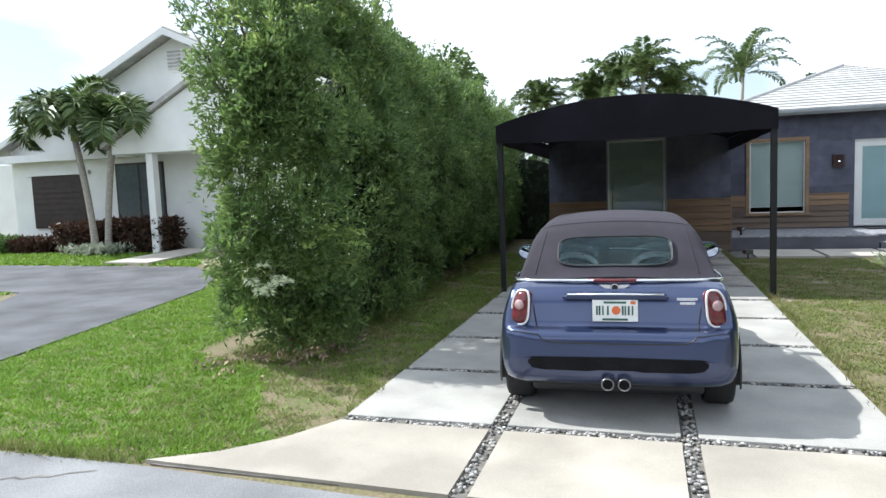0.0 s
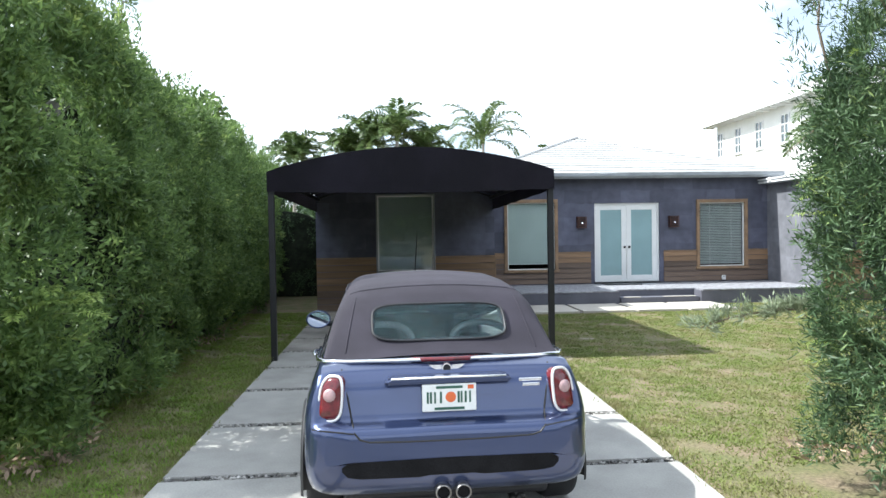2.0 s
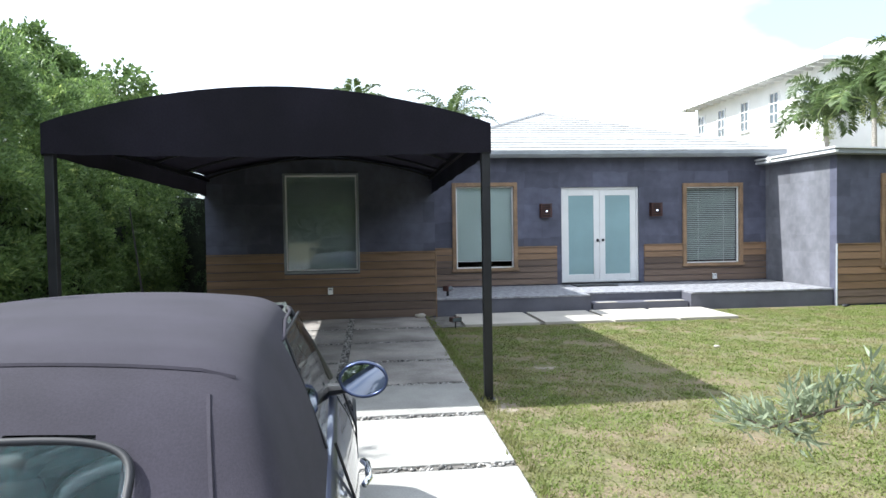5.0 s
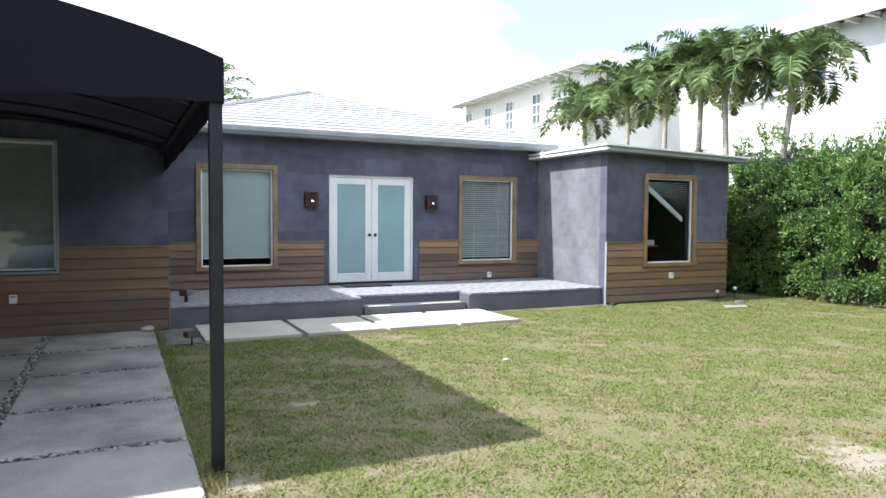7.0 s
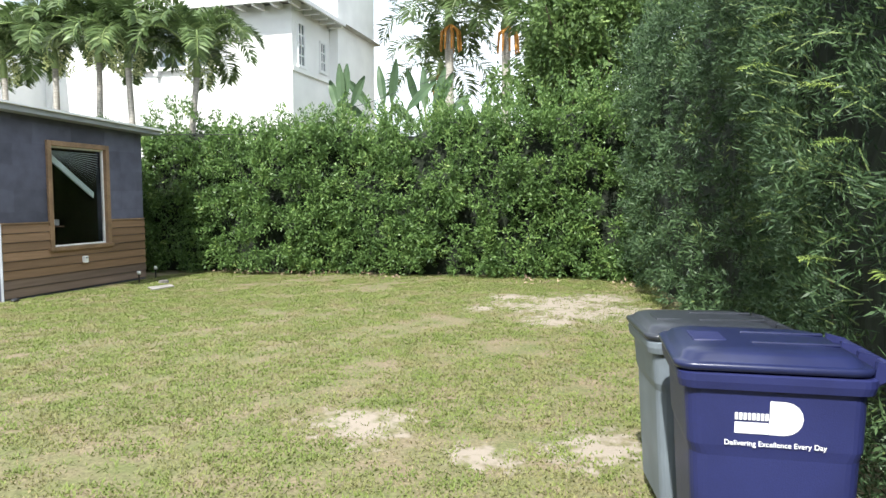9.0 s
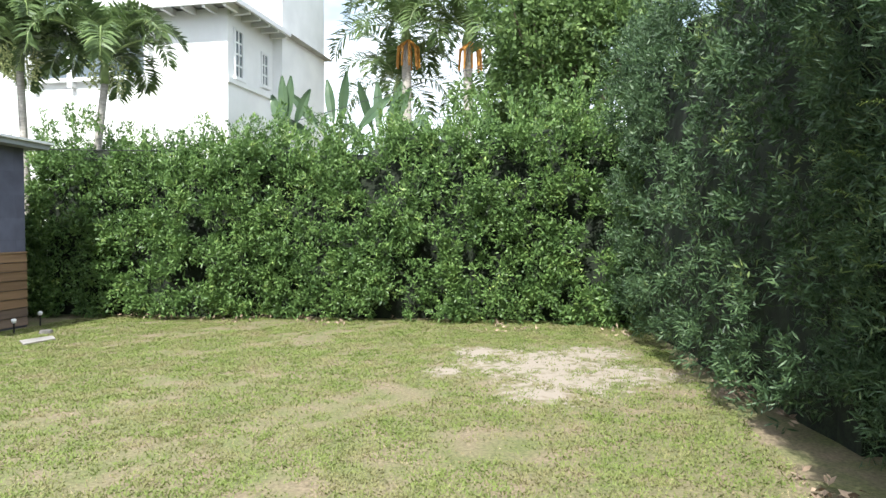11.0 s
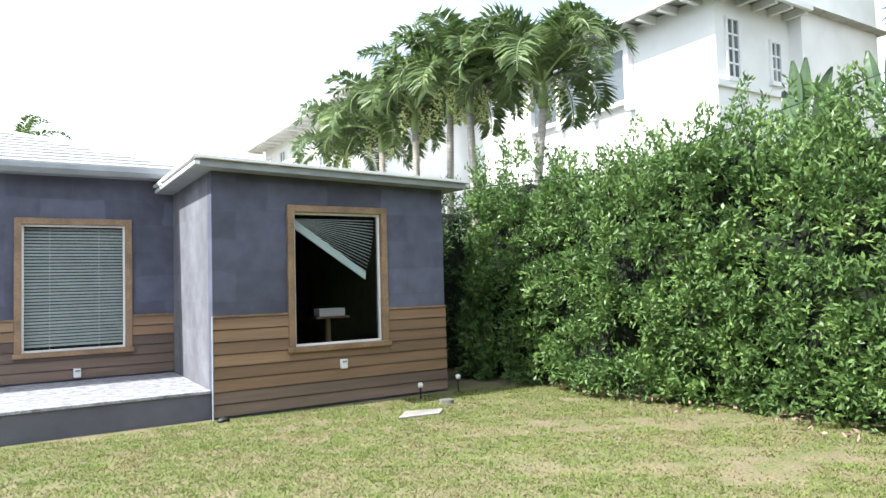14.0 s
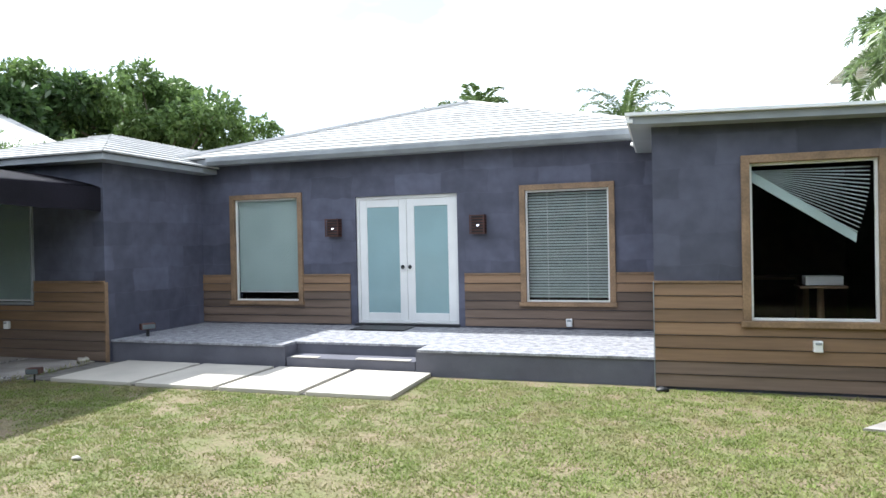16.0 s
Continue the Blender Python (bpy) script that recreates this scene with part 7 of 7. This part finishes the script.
wheelie_bin("blue plastic wheelie bin with white print beside the hedge", (-0.60, -12.115), 183.5, M["bin_blue"], M["bin_lid"], True)
wheelie_bin("grey plastic wheelie bin with dark lid behind the blue one", (0.21, -12.0), 190, M["bin_grey"], M["bin_grey_lid"], False, 0.94, M["bin_grey_lid"])

# wall lanterns either side of the door
M["rust"] = mat("brown_lantern", (0.07, 0.028, 0.022), 0.6, var=0.25)
M["bulb"] = glow_mat("lit_bulb", (0.75, 0.82, 1.0), 4.0)


def lantern(x, z):
    e = thing("wall_lantern", "brown slatted box wall lantern with a lit bulb", "lamp", group="lanterns by the door")
    part("back_plate", boxed(-0.12, 0.12, 0.0, 0.012, -0.15, 0.15), M["rust"], e)
    for k in range(7):
        zz = -0.145 + k * 0.045
        for b in ((-0.12, 0.12, -0.15, -0.138), (-0.12, -0.108, -0.138, 0.0), (0.108, 0.12, -0.138, 0.0)):
            part("slat", boxed(b[0], b[1], b[2], b[3], zz, zz + 0.02), M["rust"], e)
    for sx in (-0.113, 0.113):
        part("corner_post", boxed(sx - 0.008, sx + 0.008, -0.146, -0.130, -0.15, 0.15), M["rust"], e)
    part("inner_box", boxed(-0.095, 0.095, -0.12, 0.0, -0.13, 0.13), M["black_plastic"], e)
    bm = bmesh.new()
    bmesh.ops.create_uvsphere(bm, u_segments=12, v_segments=8, radius=0.02, matrix=Matrix.Translation((0.01, -0.13, -0.01)))
    part("bulb", bm, M["bulb"], e, "small lit bulb", smooth=True)
    e.matrix_world = pose(x, -0.003, z)
    return e


lantern(-0.38, 1.97)
lantern(2.12, 1.96)


def outlet(x, y, z):
    e = thing("wall_outlet", "white weatherproof outlet box on the wood cladding", "outlet", group="outlets")
    part("cover", boxed(-0.045, 0.045, -0.06, 0.0, -0.06, 0.06, 0.01), M["white"], e)
    part("hinge", boxed(-0.03, 0.03, -0.068, -0.06, 0.02, 0.045, 0.003), M["fascia"], e)
    e.matrix_world = pose(x, y, z)


outlet(-4.92, GY - 0.024, 0.54)
outlet(3.50, -0.024, 0.44)
outlet(6.37, WY - 0.024, 0.52)

# garden odds and ends
def garden_light(x, y, h):
    e = thing("garden_light", "small white-capped garden light beside the wing wall", "lamp", group="garden lights")
    part("stake", tube(bmesh.new(), [(0, 0, 0), (0, 0, h)], 0.012, 8), M["black_metal"], e)
    part("cap", tube(bmesh.new(), [(0, 0, h), (0, 0, h + 0.05), (0, 0, h + 0.065)], [0.03, 0.036, 0.015], 12), M["white"], e, smooth=True)
    e.matrix_world = pose(x, y, 0)


garden_light(7.30, -2.75, 0.16)
garden_light(8.02, -2.55, 0.18)
single("stepping_stone", prism(bmesh.new(), [(6.45, -3.72), (6.95, -3.78), (7.15, -3.55), (6.7, -3.42)], 2, 0.0, 0.024), M["old_concrete"], "flat pale stone slab lying in the lawn", "stone")
bm = bmesh.new()
tube(bm, [(7.42, -3.2, 0), (7.42, -3.2, 0.05)], [0.10, 0.085], 14)
single("drain_cap", bm, M["bed"], "small round grey cap in the lawn", "cap")
for lab, x, y, z, s in (("pale stone at the end of the driveway", -3.33, -2.42, 0.03, 0.07), ("dark stone at the corner of the wing", 4.82, -2.52, 0.0, 0.05), ("small pale stone lying on the lawn", 0.33, -6.05, 0.0, 0.03), ("dark lump lying on the driveway", -5.55, -3.4, 0.03, 0.07)):
    bm = bmesh.new()
    bmesh.ops.create_icosphere(bm, subdivisions=2, radius=1.0, matrix=Matrix.Translation((x, y, z + s * 0.45)) @ Matrix.Diagonal((s * 1.5, s, s * 0.6, 1)))
    for v in bm.verts:
        v.co += Vector((0, 0, 1)) * 0.15 * s * math.sin(40 * v.co.x + 31 * v.co.y)
    single("stone", bm, M["new_concrete"] if "pale" in lab else M["black_plastic"], lab, "stone", smooth=True)
# floodlight on a stake by the path
e = thing("floodlight", "small bronze garden floodlight on a stake by the path", "lamp")
part("stake", tube(bmesh.new(), [(0, 0, 0), (0, 0, 0.12)], 0.012, 8), M["black_metal"], e)
part("head", boxed(-0.09, 0.09, -0.06, 0.06, 0.11, 0.19, 0.015), M["rust"], e)
part("lens", boxed(-0.075, 0.075, -0.066, -0.06, 0.12, 0.18), M["dark_pane"], e)
e.matrix_world = pose(-2.85, -3.66, 0, 0, 0, 20)
e = thing("floodlight", "small bronze floodlight on the porch against the wall", "lamp")
part("bracket", boxed(-0.02, 0.02, -0.02, 0.02, 0.0, 0.10), M["black_metal"], e)
part("head", boxed(-0.11, 0.11, -0.06, 0.06, 0.10, 0.20, 0.015), M["rust"], e)
part("lens", boxed(-0.095, 0.095, -0.066, -0.06, 0.115, 0.185), M["dark_pane"], e)
e.matrix_world = pose(-2.75, -1.75, PZ, 0, 0, 60)
# things seen inside the wing's window
e = thing("side_table", "dark side table inside the wing with a white box", "table")
part("tabletop", boxed(-0.25, 0.25, -0.2, 0.2, 0.76, 0.79, 0.005), M["trim_wood"], e)
part("stem", tube(bmesh.new(), [(0, 0, 0.0), (0, 0, 0.77)], [0.05, 0.035], 10), M["trim_wood"], e)
part("foot", boxed(-0.16, 0.16, -0.14, 0.14, 0.0, 0.03, 0.01), M["trim_wood"], e)
e.matrix_world = pose(6.62, -1.3, 0.30)
single("white_box", boxed(6.44, 6.84, -1.42, -1.2, 1.091, 1.20, 0.01), M["white"], "white box on the side table inside the wing", "box")
e = thing("desk", "dark desk inside the wing with small papers", "desk")
part("desktop", boxed(5.2, 7.0, 1.3, 2.0, 1.0, 1.04, 0.005), M["trim_wood"], e)
for x in (5.25, 6.95):
    part("leg", boxed(x - 0.04, x + 0.04, 1.35, 1.95, 0.30, 1.0), M["trim_wood"], e)
# wire strung from the wing's eave to the hedge
bm = bmesh.new()
tube(bm, [(8.2, -2.4, 2.86), (9.6, -4.0, 2.95), (12.0, -5.6, 3.9), (22.0, -9.0, 7.5)], 0.008, 5)
single("cable", bm, M["black_metal"], "thin cable strung from the eave across the hedge", "cable")
bm = bmesh.new()
tube(bm, [(4.60, -0.36, 3.08), (4.52, -0.50, 3.00), (4.48, -0.62, 2.98)], [0.035, 0.035, 0.03], 8)
part("spout", bm, M["white"], roof, "short white gutter spout", smooth=True)


# ---- lawn blades, litter ----
def bare(x, y):
    p = np.stack([x, y], -1)
    b = np.full(len(x), 9.0)
    for sx, sy, r in SAND:
        b = np.minimum(b, np.hypot(x - sx, y - sy) / r)
    for sx, sy, r in WORN:
        b = np.minimum(b, 0.35 + np.hypot(x - sx, y - sy) / r)
    return b + 0.6 * lumps(p, 0.35, 77) + 0.35 * lumps(p, 0.09, 78)


def tris_mesh(name, verts, material):
    """A mesh of separate three-cornered faces from an array (n, 3, 3)."""
    v = np.ascontiguousarray(verts, dtype=np.float32).reshape(-1, 3)
    n = len(v) // 3
    me = bpy.data.meshes.new(name)
    me.vertices.add(3 * n)
    me.vertices.foreach_set("co", v.ravel())
    me.loops.add(3 * n)
    me.loops.foreach_set("vertex_index", np.arange(3 * n, dtype=np.int32))
    me.polygons.add(n)
    me.polygons.foreach_set("loop_start", np.arange(0, 3 * n, 3, dtype=np.int32))
    me.materials.append(material)
    me.update()
    me.validate()
    return me


def blades(name, label, poly, n, tall, wide, material, seed, thin=True, tuft=9, keep=0.10, invert=False):
    """Short grass in small tufts, sparser where the lawn is worn."""
    r = np.random.default_rng(seed)
    a = np.array(poly)
    k = n // tuft
    x = r.uniform(a[:, 0].min(), a[:, 0].max(), k)
    y = r.uniform(a[:, 1].min(), a[:, 1].max(), k)
    p = np.stack([x, y], -1)
    ok = in_shape(x, y, poly)
    if thin:
        ok &= (bare(x, y) > 0.8 + 0.5 * r.uniform(0, 1, k)) | (r.uniform(0, 1, k) < 0.16)
        f = 0.75 * lumps(p, 0.42, 5) + 0.45 * lumps(p, 1.2, 15) + 0.6 * lumps(p, 0.15, 6)
        ok &= (-f if invert else f) + r.uniform(0, 1, k) > keep
    x, y = np.repeat(x[ok], tuft), np.repeat(y[ok], tuft)
    k = len(x)
    ox, oy = r.normal(0, 0.030, k), r.normal(0, 0.030, k)
    x, y = x + ox, y + oy
    h = tall * r.uniform(0.35, 1.2, k)
    b = np.arctan2(oy, ox) + r.normal(0, 0.9, k)
    lean = h * r.uniform(0.3, 1.7, k)
    w = wide * r.uniform(0.7, 1.3, k)
    c = b + 1.57 + r.normal(0, 0.5, k)
    dx, dy = np.cos(c) * w / 2, np.sin(c) * w / 2
    z0 = np.zeros(k)
    q = np.stack([np.stack([x - dx, y - dy, z0], -1), np.stack([x + dx, y + dy, z0], -1), np.stack([x + np.cos(b) * lean, y + np.sin(b) * lean, h], -1)], 1)
    return tagged(new(name, tris_mesh(name, q, material)), label, "grass", kind="stuff")


LAWN = [(-3.2, -15.1), (-2.5, -15.1), (-2.6, -12.9), (10.6, -12.0), (9.3, -2.5), (2.1, -2.4), (2.1, -3.62), (-3.2, -3.62)]
blades("grass", "short patchy yellow-green lawn grass in small tufts", LAWN, 760000, 0.020, 0.013, M["grass"], 101, keep=0.06, tuft=6)
blades("grass", "dry straw-coloured blades scattered through the lawn", LAWN, 110000, 0.012, 0.010, M["straw"], 111, keep=0.60, invert=True, tuft=5)
blades("grass", "shaded lawn strip between hedge and driveway", [(-9.2, -13.2), (-8.4, -15.0), (-7.28, -14.65), (-7.03, -14.1), (-7.03, -2.3), (-9.0, -2.3)], 150000, 0.030, 0.010, M["grass"], 102)
blades("grass", "lush bright green verge grass", [(-11.3, -15.1), (-7.9, -15.1), (-7.28, -14.65), (-7.75, -14.2), (-8.3, -13.0), (-9.6, -12.4), (-10.2, -6.5), (-13.4, -6.4), (-12.55, -8.2), (-11.6, -13.0)], 210000, 0.040, 0.012, M["lush"], 103, False)
blades("grass", "lush bright green lawn before the white house", [(-40, -4.5), (-21.9, -4.4), (-15.3, -4.75), (-17.5, -1.2), (-40, -1.2)], 44000, 0.07, 0.05, M["lush"], 104, False)
blades("grass", "lush bright green lawn island beside the driveway", [(-40, -8.6), (-19, -8.3), (-16.3, -8.9), (-15.3, -10.3), (-14.7, -15.1), (-40, -15.1)], 50000, 0.07, 0.05, M["lush"], 105, False)
blades("grass", "lush green blades in the shaded strip by the hedge", [(-8.9, -13.0), (-8.1, -14.6), (-7.3, -14.5), (-7.05, -14.0), (-7.05, -2.3), (-8.8, -2.3)], 30000, 0.03, 0.012, M["lush"], 106)
# longer tufts along edges
r_ = np.random.default_rng(9)
edge = np.concatenate([np.stack([np.full(500, -3.18) + r_.normal(0, 0.03, 500), r_.uniform(-14, -2.5, 500), np.zeros(500)], -1),
                       np.stack([np.full(500, -7.06) + r_.normal(0, 0.03, 500), r_.uniform(-14, -2.5, 500), np.zeros(500)], -1),
                       np.stack([r_.uniform(-11, -8, 400), np.full(400, -15.12) + r_.normal(0, 0.03, 400), np.zeros(400)], -1)])
tagged(new("grass", quads_mesh("edge_grass", sprigs(r_, edge, np.tile([0, 0, 1.0], (len(edge), 1)), 0.07, 0.009, 5, 0.6), M["grass"])), "longer grass tufts along the concrete edges", "grass", kind="stuff")
# dry leaves under the hedges
pl = []
for x0, x1, y0, y1, k in ((-8.7, -7.85, -13.3, -9.0, 620), (-8.9, -8.2, -9.0, -4.0, 300), (-9.2, -8.2, -13.15, -12.6, 70), (-2.3, 10.0, -12.85, -12.45, 700), (9.0, 10.2, -11.8, -3.0, 500)):
    pl.append(np.stack([r_.uniform(x0, x1, k), r_.uniform(y0, y1, k), r_.uniform(0.01, 0.05, k)], -1))
pl = np.concatenate(pl)
pl = pl[lumps(pl[:, :2], 0.6, 4) > -0.1]
tagged(new("leaf_litter", quads_mesh("leaf_litter", sprigs(r_, pl, np.tile([0, 0, 0.05], (len(pl), 1)), 0.085, 0.03, 3, 1.0, 0.25), M["litter"])), "dry brown leaves fallen under the hedges", "leaves", kind="stuff")
